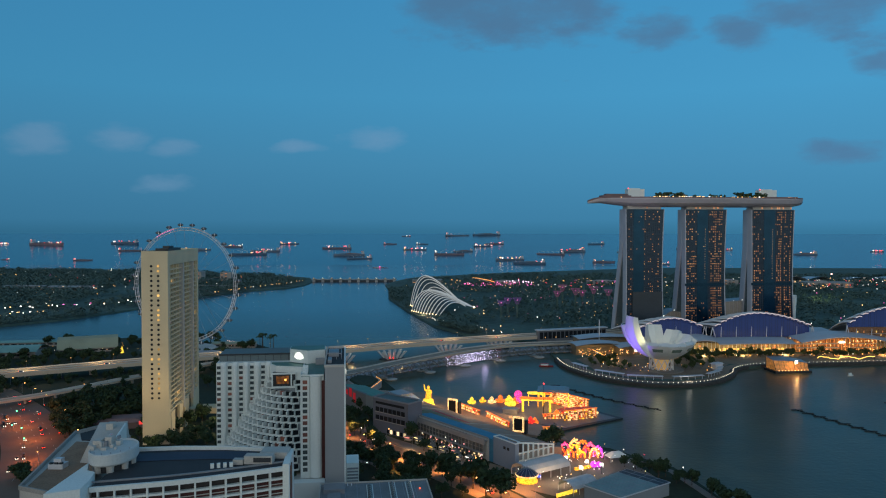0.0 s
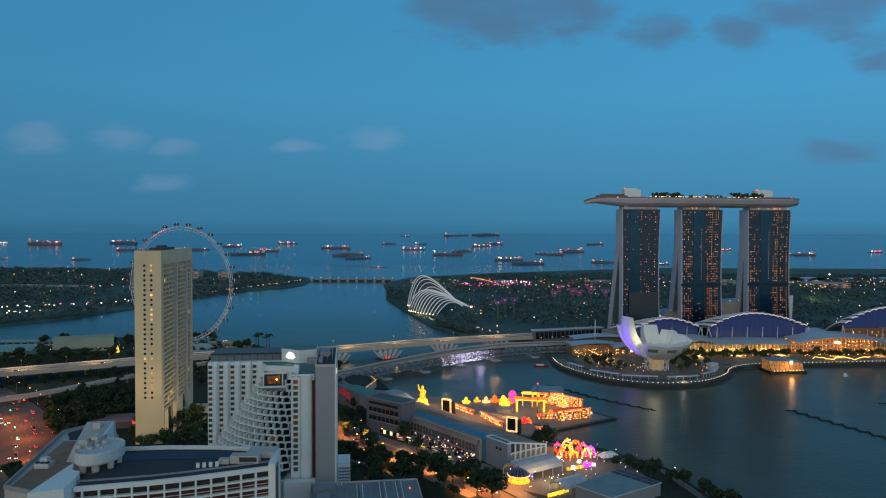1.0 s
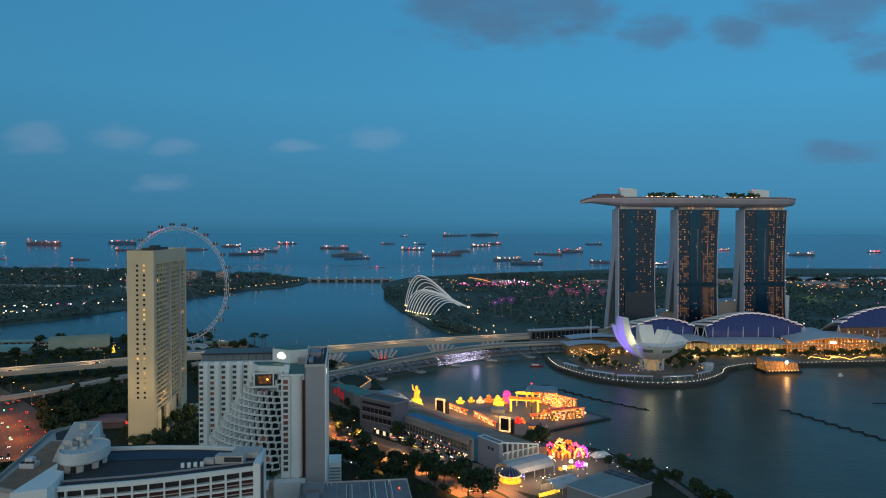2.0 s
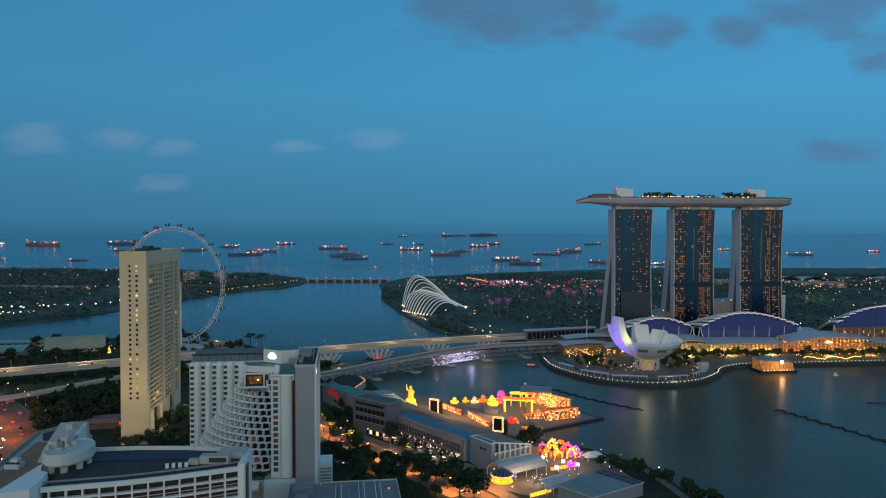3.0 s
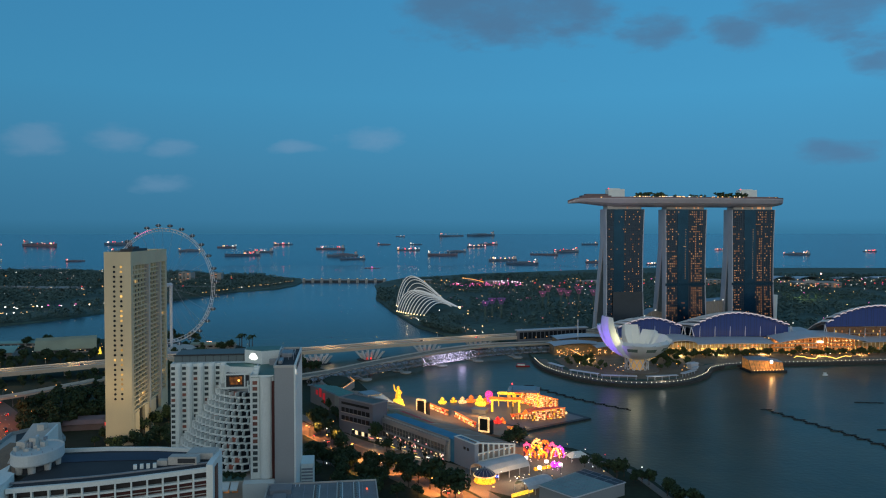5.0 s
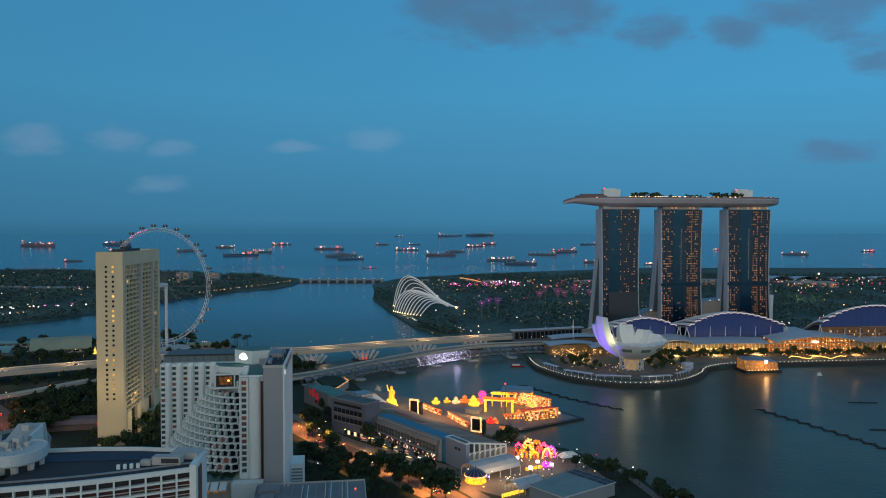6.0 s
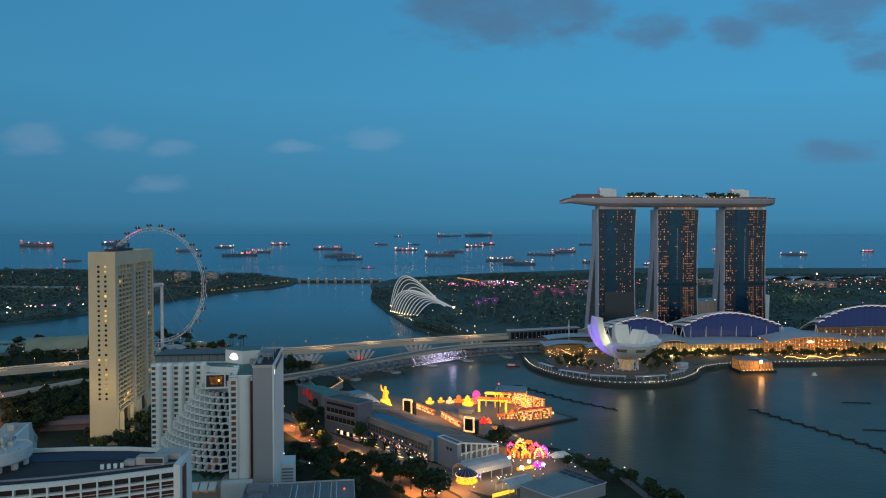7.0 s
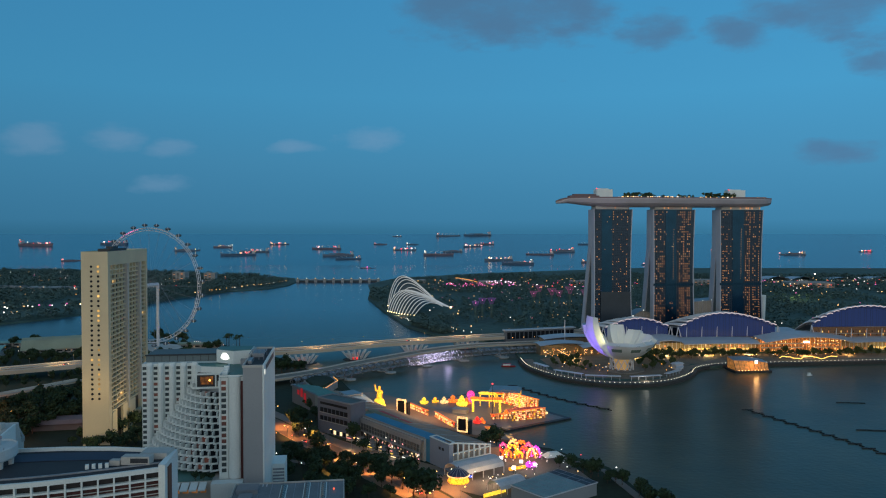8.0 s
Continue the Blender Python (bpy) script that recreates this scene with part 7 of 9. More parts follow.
def shopping_hall(x0, y0, yaw, ln, low, peak, lean, depth, label, warm_base=False, sweep=20):
    """Stepped roof shells that rise and fall along the hall, over a blue-lit glass front."""
    t = thing("shopping_hall", x0, y0, 3.0, yaw, label, "shopping hall", "shopping halls")
    n = max(8, int(ln / 8))
    w = ln / n

    def top(q):
        s = q ** lean
        return low + (peak - low) * math.sin(math.pi * (0.06 + 0.88 * s)) ** 0.9

    for i in range(n):
        z = top((i + 0.5) / n)
        a, b = i * w, (i + 1) * w - 0.7
        rows = []
        rising = top((i + 1) / n) > top(i / n)
        slope = (top((i + 1) / n) - top(i / n)) * 0.35
        for q in (0, 0.12, 0.3, 0.5, 0.75, 1.0):
            v = -5 + depth * q
            zz = z + 2.0 * math.sin(q * 2.2) - (z - 16) * (0.80 if rising else 0.5) * q ** 1.7
            s = (sweep if rising else 9) * q
            m, zm = (a + b) / 2 - s, zz - slope * 0.5 + 1.1
            rows.append([(a - s, v, zz - slope), (m, v, zm), (b - s, v, zz), (b - s, v, zz - 0.9), (m, v, zm - 0.9), (a - s, v, zz - slope - 0.9)])
        shell = part("roof_shell", Geo().loft(rows), shell_white, t, "white stepped roof shell")
        part("shell_edge", Geo().beam((a, -5.2, z - slope - 0.4), ((a + b) / 2, -5.2, z - slope / 2 + 0.7), 0.4, 1.1).beam(((a + b) / 2, -5.2, z - slope / 2 + 0.7), (b, -5.2, z - 0.4), 0.4, 1.1), edge_glow, shell, "shell edge glowing in place of uplights")
        zb = 31.0 if warm_base else 15.5
        part("glass_front", Geo().box(a + 0.05, 0, zb, a + w - 0.05, 0.3, z - slope - 0.9), blue_glass, t, "blue-lit glazing")
        for k in (1, 2):
            part("glazing_bar", Geo().box(a + w * k / 3 - 0.12, -0.15, zb, a + w * k / 3 + 0.12, 0, z - slope - 0.9), dark_metal, t)
        if warm_base:
            part("warm_front", Geo().box(a + 0.1, 0, 13, a + w - 0.2, 0.3, 30.6), amber_front, t, "amber-lit lower front")
            for k in range(4):
                part("shop_bay", Geo().box(a + 0.6 + k * w / 4, -0.25, 15.5 + (i * 3 + k) % 3 * 4.0, a + 0.2 + (k + 0.7) * w / 4, 0.0, 18.0 + (i * 3 + k) % 3 * 4.0), (warm_front, dark_glass, window_dim)[(i * 5 + k * 2) % 3], t)
            part("floor_band", Geo().box(a, -1.2, 22.0, a + w, 0.0, 22.5), concrete, t, "pale floor band")
    under = []
    for i in range(n + 1):
        u, z = i * w, top(min(1, max(0, i / n))) - 2.2
        under.append([(u - (sweep - 2 if i < n / 2 else 8) * q, -3 + (depth - 3) * q, z - (z - 16) * (0.82 if i < n / 2 else 0.52) * q ** 1.7) for q in (0, 0.35, 0.7, 1.0)])
    part("under_roof", Geo().loft(under, open_ring=True), grey_metal, t, "grey gutters between the shells")
    part("plinth", Geo().box(-2, 9, 0, ln + 2, depth * 0.5, 13), pale_concrete, t, "pale plinth wall")
    mast = Geo().tube([(0, 0, 13), (0.2, 0, 24), (0.5, 0, 30)], [0.55, 0.5, 0.3], 6).mesh("mast", white_metal)
    for k in range(int(ln / 20) + 1):
        piece("mast", mast, t, pose(6 + k * 20, -9, 0))
    for x in (-3, ln + 2):
        for s in (-1, 1):
            part("frame_leg", Geo().beam((x + s * 4, -6, 13), (x, -4, low + 4), 0.9), white_metal, t, "white A-frame leg")
    bulb = Geo().ball((0, 0, 0), 0.7, 5, 3).mesh("terrace_lamp", lamp_warm)
    for k in range(int(ln / 5)):
        piece("terrace_lamp", bulb, t, pose(2 + k * 5, -10, 14.6))
    return t


shopping_hall(255, 948, 3, 84, 25, 40, 1.0, 60, "white shell-roofed hall with blue-lit glass behind the lotus")
shopping_hall(352, 946, 3, 128, 25, 47, 0.85, 62, "long white shell-roofed hall with blue-lit glass")
shopping_hall(516, 928, 3, 165, 30, 58, 0.8, 44, "large white shell-roofed hall over an amber-lit lower front", True, 4)


def lower_arcade():
    t = thing("promenade_arcade", 262, 905, 3.0, 3, "long low arcade of lit shops under curved grey canopies", "arcade")
    rng = random.Random(14)
    part("rear_wall", Geo().box(-60, 14, 0, 400, 30, 11), mat("arcade_wall", (0.42, 0.33, 0.20), 0.7, 0, 0.25, 0.1), t)
    for k, (a, b, v, z, rise) in enumerate(((-2, 52, -4, 14, 2.0), (46, 86, 2, 15, 3.0), (80, 178, -10, 14.5, 1.0), (180, 296, -16, 17, 6.5), (290, 404, -12, 15.5, 1.0))):
        rows = []
        for i in range(11):
            q = i / 10
            zz = z + rise * math.sin(math.pi * q)
            x = a + (b - a) * q
            rows.append([(x, v - 2, zz - 1.2), (x, v + 10, zz + 1.2), (x, v + 30, zz + 2.4), (x, v + 30, zz + 1.6), (x, v + 10, zz + 0.4), (x, v - 2, zz - 1.9)])
        part("canopy", Geo().loft(rows), canopy_grey, t, "curved grey metal canopy")
    for k in range(75):
        x = -8 + k * 5.4
        if 184 < x < 292:
            continue
        z0 = rng.uniform(1.0, 2.0)
        m = warm_front if rng.random() < 0.7 else window_dim
        part("shopfront", Geo().box(x, 13.5, z0, x + rng.uniform(2.4, 4.8), 13.95, z0 + rng.uniform(2.0, 3.4)), m, t, "lit shopfront")
        if rng.random() < 0.22:
            part("upper_front", Geo().box(x + 0.6, 13.5, 6.2, x + rng.uniform(2.0, 4.2), 13.95, 8.2), window_dim, t, "lit upper window")
        part("pillar", Geo().box(x - 0.4, 10, 0, x + 0.2, 10.8, 13), white_metal, t)
    # event plaza: a deep bay, its amber light put in as glowing wall and columns
    part("event_bay", Geo().box(184, 8, 0, 292, 9, 17), lit("event_wall_glow", (1.0, 0.34, 0.08), 0.13, base=(0.3, 0.15, 0.06), mottle=0.7), t, "event wall with its amber wash put in as a glow")
    for k in range(22):
        part("event_column", Geo().box(186 + k * 5, 6.8, 0, 186.6 + k * 5, 7.6, 16.5), lit("event_column", (1.0, 0.46, 0.14), 0.12), t)
    for z in (5.2, 10.2):
        part("event_floor", Geo().box(186, 3.0, z, 240, 8.0, z + 0.6).box(254, 4.0, z, 290, 8.0, z + 0.6), pale_concrete, t, "open gallery floor")
        part("gallery_rail", Geo().box(186, 2.9, z + 0.6, 240, 3.1, z + 1.5), grey_metal, t)
    for k in range(56):
        x, z = rng.uniform(186, 288), rng.choice((1.2, 2.2, 6.4, 7.6, 11.6, 13.0))
        part("gallery_shop", Geo().box(x, 7.2, z, x + rng.uniform(0.6, 2.4), 7.9, z + rng.uniform(0.8, 2.0)), (warm_front, window_lit, window_dim, dark_glass)[k % 4], t)
    part("event_screen", Geo().box(242, 6.2, 11, 250, 6.7, 13.2), lit("event_screen", (1.0, 0.8, 0.7), 4.0), t, "small bright screen")
    for k in range(30):
        part("event_lamp", Geo().ball((rng.uniform(188, 288), 5.5, rng.uniform(2, 14)), 0.6, 5, 3), lamp_warm, t)
    return t


lower_arcade()
part_garland = thing("light_garland", 444, 862, 4.0, 3, "zigzag yellow light garland over the event plaza", "light garland")
zig = [(i * 4.2, 2.0 * math.sin(i * 1.9), 1.6 + 1.4 * math.sin(i * 0.9) + 0.7 * (i % 2)) for i in range(18)]
part("garland", Geo().tube(zig, 0.4, 5), lit("garland_yellow", (1.0, 0.62, 0.12), 2.2), part_garland, "glowing yellow rope")
for i in (0, 6, 12, 17):
    part("post", Geo().box(zig[i][0] - 0.2, zig[i][1] - 0.2, -1, zig[i][0] + 0.2, zig[i][1] + 0.2, zig[i][2]), dark_metal, part_garland)

# promenade paving, edge lamps and shelters
EDGE = smooth_path([(137, 872, 3.1), (141, 820, 3.1), (160, 772, 3.1), (183, 744, 3.1), (212, 728, 3.1), (246, 728, 3.1), (279, 744, 3.1), (309, 778, 3.1), (321, 802, 3.1), (338, 820, 3.1), (368, 835, 3.1), (440, 843, 3.1), (517, 852, 3.1), (640, 866, 3.1)], 8)
solo("promenade", Geo().strip([p + Vector((0, 0, 0.1)) for p in [q for q, _ in along(EDGE, 6, -7)]], 13, 0.4), mat("boardwalk", (0.22, 0.17, 0.12), 0.75, 0, 0.25, 0.2, 0.1), label="brown timber promenade along the water edge", category="pavement", kind="structure")
dark_concrete = mat("dark_concrete", (0.05, 0.048, 0.044), 0.85, 0, 0.3, 0.08, 0.1)
solo("quay_wall", Geo().strip([p + Vector((0, 0, 0.2)) for p in EDGE], 7.0, 5.5), dark_concrete, label="dark concrete quay wall", category="quay", kind="structure")
solo("museum_plaza", Geo().prism([(160, 870), (168, 800), (195, 762), (246, 748), (285, 768), (305, 800), (330, 838), (500, 868), (640, 885), (640, 910), (262, 905), (200, 900)], 3.0, 3.12), mat("dark_paving", (0.21, 0.155, 0.105), 0.8, 0, 0.35, 0.08, 0.1), label="grey-brown paved plaza round the museum", category="pavement", kind="structure")
edge_mesh = two_tone("edge_lamp", Geo().box(-0.15, -0.15, 0, 0.15, 0.15, 0.9), dark_metal, Geo().ball((0, 0, 1.3), 0.38, 6, 4), lit("edge_white", (1.0, 0.88, 0.66), 2.0))
for p, yaw in along(EDGE, 5.0, 0.2):
    bl = new("edge_lamp", edge_mesh)
    bl.location = (p.x, p.y, 3.25)
    tagged(bl, "round white lamp on the quay edge", "lamp", "edge lamps")
skirt = thing("pile_row", 0, 0, 0, 0, "row of dark piles under the quay edge", "piles")
pile = Geo().box(-0.4, -0.4, -2, 0.4, 0.4, 2.4).mesh("pile", concrete)
for p, yaw in along(EDGE, 5.0, 1.0):
    piece("pile", pile, skirt, pose(p.x, p.y, 0))


def shelter(x, y, yaw, ln):
    t = thing("shelter", x, y, 3.2, yaw, "long flat white shelter on slim posts", "shelter", "promenade shelters")
    part("shelter_roof", Geo().box(-ln / 2, -2.6, 4.0, ln / 2, 2.6, 4.5), white_metal, t, "flat white roof")
    for k in range(5):
        part("post", Geo().box(-ln / 2 + 1 + k * (ln - 2) / 4 - 0.2, -0.2, 0, -ln / 2 + 1 + k * (ln - 2) / 4 + 0.2, 0.2, 4.0), white_metal, t)


for x, y, yaw, ln in ((176, 768, -42, 34), (208, 747, -10, 36), (252, 746, 12, 34), (287, 768, 46, 30), (153, 810, -65, 26), (302, 792, 58, 16)):
    shelter(x, y, yaw, ln)
solo("info_booth", Geo().box(-6, -3, 0, 6, 3, 6).prism([(-7, -4), (7, -4), (7, 4), (-7, 4)], 6, 7.2, 0.3), white_metal, 304, 806, 3.2, 30, "white steel booth by the steps", "booth")


# faceted glass pavilion standing in the water
def crystal_pavilion():
    t = thing("glass_pavilion", 384, 812, 0, 8, "faceted glass pavilion glowing orange on the water", "pavilion")
    glow_or = lit("pavilion_orange", (1.0, 0.36, 0.06), 0.22, base=(0.5, 0.25, 0.1), mottle=0.4)
    part("base", Geo().prism([(-22, -14), (20, -16), (26, 8), (-20, 12)], -2, 2.6), dark_metal, t, "dark base")
    lo = [(-20, -12), (2, -13.5), (18, -13), (23, 6), (-18, 10)]
    hi = [(-23, -10.5, 14), (0, -12, 13), (17.5, -11.5, 10.5), (21, 5, 11.5), (-19, 9, 15)]
    names = ("front_pane", "front_pane", "side_pane", "rear_pane", "side_pane")
    for i in range(5):
        j = (i + 1) % 5
        part(names[i], Geo().quad((*lo[i], 2.6), (*lo[j], 2.6), hi[j], hi[i]), glow_or, t, "orange-lit glass face")
        part("edge_bar", Geo().beam((*lo[i], 2.6), hi[i], 0.5), dark_metal, t)
        for k in range(1, 4):
            f = k / 4
            a = Vector((*lo[i], 2.6)).lerp(Vector((*lo[j], 2.6)), f)
            b = Vector(hi[i]).lerp(Vector(hi[j]), f)
            part("glazing_bar", Geo().beam(a + Vector((0, -0.1, 0)), b + Vector((0, -0.1, 0)), 0.22), dark_metal, t)
    part("roof", Geo().add([(h[0], h[1], h[2] + 0.05) for h in hi] + [(-4, 0, 16.5)], [(0, 1, 5), (1, 2, 5), (2, 3, 5), (3, 4, 5), (4, 0, 5)]), grey_metal, t, "grey faceted roof")
    part("bright_sign", Geo().box(2, -12.6, 10, 5, -12.2, 13.5), lit("pavilion_sign", WHITE, 4.0), t, "bright square light")
    for k in range(10):
        part("base_lamp", Geo().ball((-18 + k * 3.8, -14.6, 3.2), 0.5, 5, 3), lamp_warm, t)
    part("jetty", Geo().box(-2, 12, 1.6, 3, 30, 2.4), paving, t, "jetty to the promenade")


crystal_pavilion()
lamp("pavilion_glow", 386, 792, 9, 4500, (1.0, 0.45, 0.10), 2.0)
for x, y, w, c in ((200, 850, 5000, WARM), (275, 880, 12000, (1.0, 0.68, 0.26)), (320, 894, 17000, (1.0, 0.68, 0.26)), (370, 898, 17000, (1.0, 0.68, 0.26)), (425, 900, 17000, (1.0, 0.64, 0.24)),
                   (490, 892, 17000, (1.0, 0.50, 0.16)), (545, 898, 13000, (1.0, 0.54, 0.18)), (620, 910, 12000, (1.0, 0.68, 0.26))):
    lamp("shop_light", x, y, 6.0, w, c, 2.5)

# dark hall and pale curved roofs at the bridgehead
hall = thing("bridgehead_hall", 130, 984, 3.0, 19, "long grey glazed hall under a flat pale roof at the bridgehead", "hall")
part("hall_body", Geo().box(0, 0, 0, 104, 8, 18.0), mat("hall_grey", (0.15, 0.165, 0.19), 0.5, 0.1, 0.2, 0.05), hall, "grey panelled walls")
part("hall_roof", Geo().box(-2, -1.5, 18.0, 106, 8.5, 19.4), canopy_grey, hall, "flat pale roof")
for k in range(16):
    part("hall_window", Geo().box(1.5 + k * 6.4, -0.3, 7.0, 6.6 + k * 6.4, -0.02, 16.0), dark_glass, hall, "tall dark window")
for k in range(6):
    part("hall_lamp", Geo().box(9 + k * 16.4, -0.6, 8.4, 9.8 + k * 16.4, -0.3, 9.2), lamp_warm, hall)
bh = thing("bridgehead_roofs", 160, 905, 3.0, 12, "sweeping pale roofs of the waterfront station", "station")
for k, (x, y, ln, z) in enumerate(((0, 0, 62, 12), (14, 26, 74, 16), (50, -14, 50, 10))):
    rows = []
    for i in range(9):
        q = i / 8
        rows.append([(x + ln * q, y + 16 * s, z + 2.5 * math.sin(math.pi * q) + 2 * math.cos(s * 1.4)) for s in (-1, -0.5, 0, 0.5, 1)])
    part("roof_sheet", Geo().loft(rows, open_ring=True), canopy_grey, bh, "pale curved roof sheet", smooth=True)
    part("under_wall", Geo().box(x + 3, y - 8, 0, x + ln - 3, y + 10, z), mat("station_front", (0.20, 0.15, 0.09), 0.5, 0, 0.4, 0.2), bh, "brown glazed front")
station_rng = random.Random(71)
for k in range(64):
    x = station_rng.uniform(4, 98)
    y = -8.4 if x < 54 else -22.4
    w, h = station_rng.uniform(0.5, 1.9), station_rng.uniform(0.4, 1.3)
    z = station_rng.choice((1.6, 2.4, 3.4, 5.6, 7.0))
    part("station_lamp", Geo().box(x, y - 0.4, z, x + w, y, z + h), station_rng.choice((warm_front, warm_front, window_lit, window_dim, lamp_warm)), bh)
part("station_screen", Geo().box(74, -23.0, 4.2, 80, -22.5, 8.4), lit("station_screen", (1.0, 0.93, 0.75), 2.2), bh, "bright white screen")
part("stair_light", Geo().beam((34, -26, 0.8), (24, -10, 6.5), 0.5, 0.4), lamp_amber, bh, "amber line of stair lights")
part("stair", Geo().beam((34.8, -26, 0.2), (24.8, -10, 5.8), 3.4, 0.5), concrete, bh, "open stair")
lamp("station_glow", 200, 872, 7, 9000, (1.0, 0.66, 0.24), 2.5)
solo("white_mast", Geo().tube([(0, 0, 0), (0, 0, 40)], [0.9, 0.5], 8), white_metal, 200, 930, 3.0, 0, "tall white mast at the bridgehead", "mast")
# glazed atria between the towers and a tapering vent
atrium_lit = lit("atrium_lit", (0.85, 0.72, 0.55), 0.06, base=(0.16, 0.17, 0.17), mottle=1.0)


def tower_atrium(x, y, w, h, rise, label):
    t = thing("tower_atrium", x, y, 3.0, HOTEL_YAW, label, "atrium", "tower atria")
    n = 6

    def edge(q):
        return h + rise * (math.sin(math.pi * q) if rise > 3 else q)

    for k in range(n):
        a, b = k / n, (k + 1) / n
        part("pane", Geo().add([(w * a + 0.15, 0, 0), (w * b - 0.15, 0, 0), (w * b - 0.15, 0, edge(b)), (w * a + 0.15, 0, edge(a)),
                                (w * a + 0.15, 0.5, 0), (w * b - 0.15, 0.5, 0), (w * b - 0.15, 0.5, edge(b)), (w * a + 0.15, 0.5, edge(a))],
                               [(0, 1, 2, 3), (7, 6, 5, 4), (0, 4, 5, 1), (3, 2, 6, 7), (0, 3, 7, 4), (1, 5, 6, 2)]), atrium_lit, t, "softly lit glass pane")
        part("roof_strip", Geo().add([(w * a, -0.4, edge(a)), (w * b, -0.4, edge(b)), (w * b, 18, edge(b) + 2), (w * a, 18, edge(a) + 2),
                                      (w * a, -0.4, edge(a) + 0.8), (w * b, -0.4, edge(b) + 0.8), (w * b, 18, edge(b) + 2.8), (w * a, 18, edge(a) + 2.8)],
                                     [(3, 2, 1, 0), (4, 5, 6, 7), (0, 1, 5, 4), (2, 3, 7, 6), (0, 4, 7, 3), (1, 2, 6, 5)]), grey_metal, t, "grey roof strip")
    for k in range(n + 1):
        part("mullion", Geo().box(w * k / n - 0.15, -0.3, 0, w * k / n + 0.15, 0.0, edge(k / n)), grey_metal, t)
    for q in (0.0, 0.5, 0.85):
        part("roof_lamp", Geo().ball((w * q, -0.6, edge(q) + 1.2), 0.7, 6, 4), lamp_white, t)


tower_atrium(407, 1066, 39, 49, 2.5, "glazed atrium with a nearly flat roof and mottled light")
tower_atrium(321, 1058, 32, 29, 8, "low glazed atrium with an arched roof between the towers")
solo("vent_tower", Geo().lathe([(4.5, 0), (4.0, 20), (5.2, 58), (4.8, 58.5)], sides=14), white_paint, 520, 1082, 3.0, 0, "tapering white vent tower beside the hotel", "vent tower")

# promenade trees, their leaf colour lightened in place of the plaza's lamplight
lamplit_leaf = mat("lamplit_leaf", (0.050, 0.085, 0.026), 0.85, 0, 0.45, 0.15, 0.0, 1.2, island=0.35, second=(0.085, 0.120, 0.036))
tree_belt(scatter([(255, 868), (340, 874), (430, 882), (430, 899), (255, 897)], 58, 21, 5), "row of dark trees on the promenade", z=3.1, lo=0.5, hi=0.8, leaf=lamplit_leaf)
tree_belt(scatter([(440, 880), (640, 895), (640, 904), (440, 900)], 30, 22, 6), "small trees along the quay", z=3.1, lo=0.6, hi=0.85, leaf=lamplit_leaf)
tree_belt(scatter([(150, 870), (205, 850), (215, 800), (180, 800)], 16, 23, 7), "dark trees beside the lotus-shaped museum", z=3.1, lo=0.5, hi=0.8, leaf=lamplit_leaf)
tree_belt(scatter([(265, 790), (295, 800), (318, 850), (285, 865), (262, 840)], 14, 24, 7), "dark trees between the halls", z=3.1, lo=0.5, hi=0.8, leaf=lamplit_leaf)
# moored boats by the promenade
def boat(x, y, yaw, s, label, material):
    t = thing("boat", x, y, 0.0, yaw, label, "boat", "bay boats")
    part("hull", Geo().loft([[(u, -w, 1.3), (u, w, 1.3), (u, w * 0.6, -0.4), (u, -w * 0.6, -0.4)] for u, w in ((-6 * s, 1.7 * s), (2 * s, 1.9 * s), (5 * s, 1.0 * s), (6.5 * s, 0.15))]), material, t, "boat hull")
    part("cabin", Geo().box(-4.5 * s, -1.3 * s, 1.3, 2 * s, 1.3 * s, 3.2), white_paint, t, "boat cabin")
    part("boat_roof", Geo().box(-5 * s, -1.5 * s, 3.2, 2.6 * s, 1.5 * s, 3.5), material, t, "boat roof")


boat_red = mat("boat_red", (0.45, 0.03, 0.03), 0.4)
boat(119, 838, -8, 1.3, "small red river boat moored by the promenade", boat_red)
boat(439, 782, 12, 0.5, "small white boat on the bay", white_paint)

# small lamps among the promenade trees
pm = [two_tone("promenade_lamp", Geo().box(-0.1, -0.1, 0, 0.1, 0.1, 3.6), dark_metal, Geo().ball((0, 0, 3.9), r, 5, 3), m) for r, m in ((0.4, lamp_warm), (0.5, lamp_amber), (0.35, lamp_white))]
prom = random.Random(6)
for poly, n, seed in (([(150, 872), (210, 845), (220, 880), (330, 868), (430, 874), (430, 896), (170, 900)], 60, 61), ([(440, 868), (640, 890), (640, 902), (440, 896)], 26, 62), ([(170, 800), (200, 770), (290, 775), (312, 820), (250, 840), (180, 845)], 26, 63)):
    for x, y in scatter(poly, n, seed, 4):
        q = new("promenade_lamp", pm[prom.choice((0, 0, 1, 1, 2))])
        q.location = (x, y, 3.1)
        tagged(q, "small amber lamp among the promenade trees", "lamp", "promenade lamps")

link = thing("link_roof", 474, 930, 3.0, 3, "low grey sloping roof between two halls", "roof")
part("link_walls", Geo().box(0, 6, 0, 44, 46, 16), pale_concrete, link, "pale walls")
part("link_sheet", Geo().loft([[(-2, 2, 15.5), (46, 2, 15.5), (46, 2, 16.3), (-2, 2, 16.3)], [(2, 26, 21), (42, 26, 21), (42, 26, 21.8), (2, 26, 21.8)], [(6, 50, 23), (38, 50, 23), (38, 50, 23.8), (6, 50, 23.8)]]), canopy_grey, link, "grey metal roof")


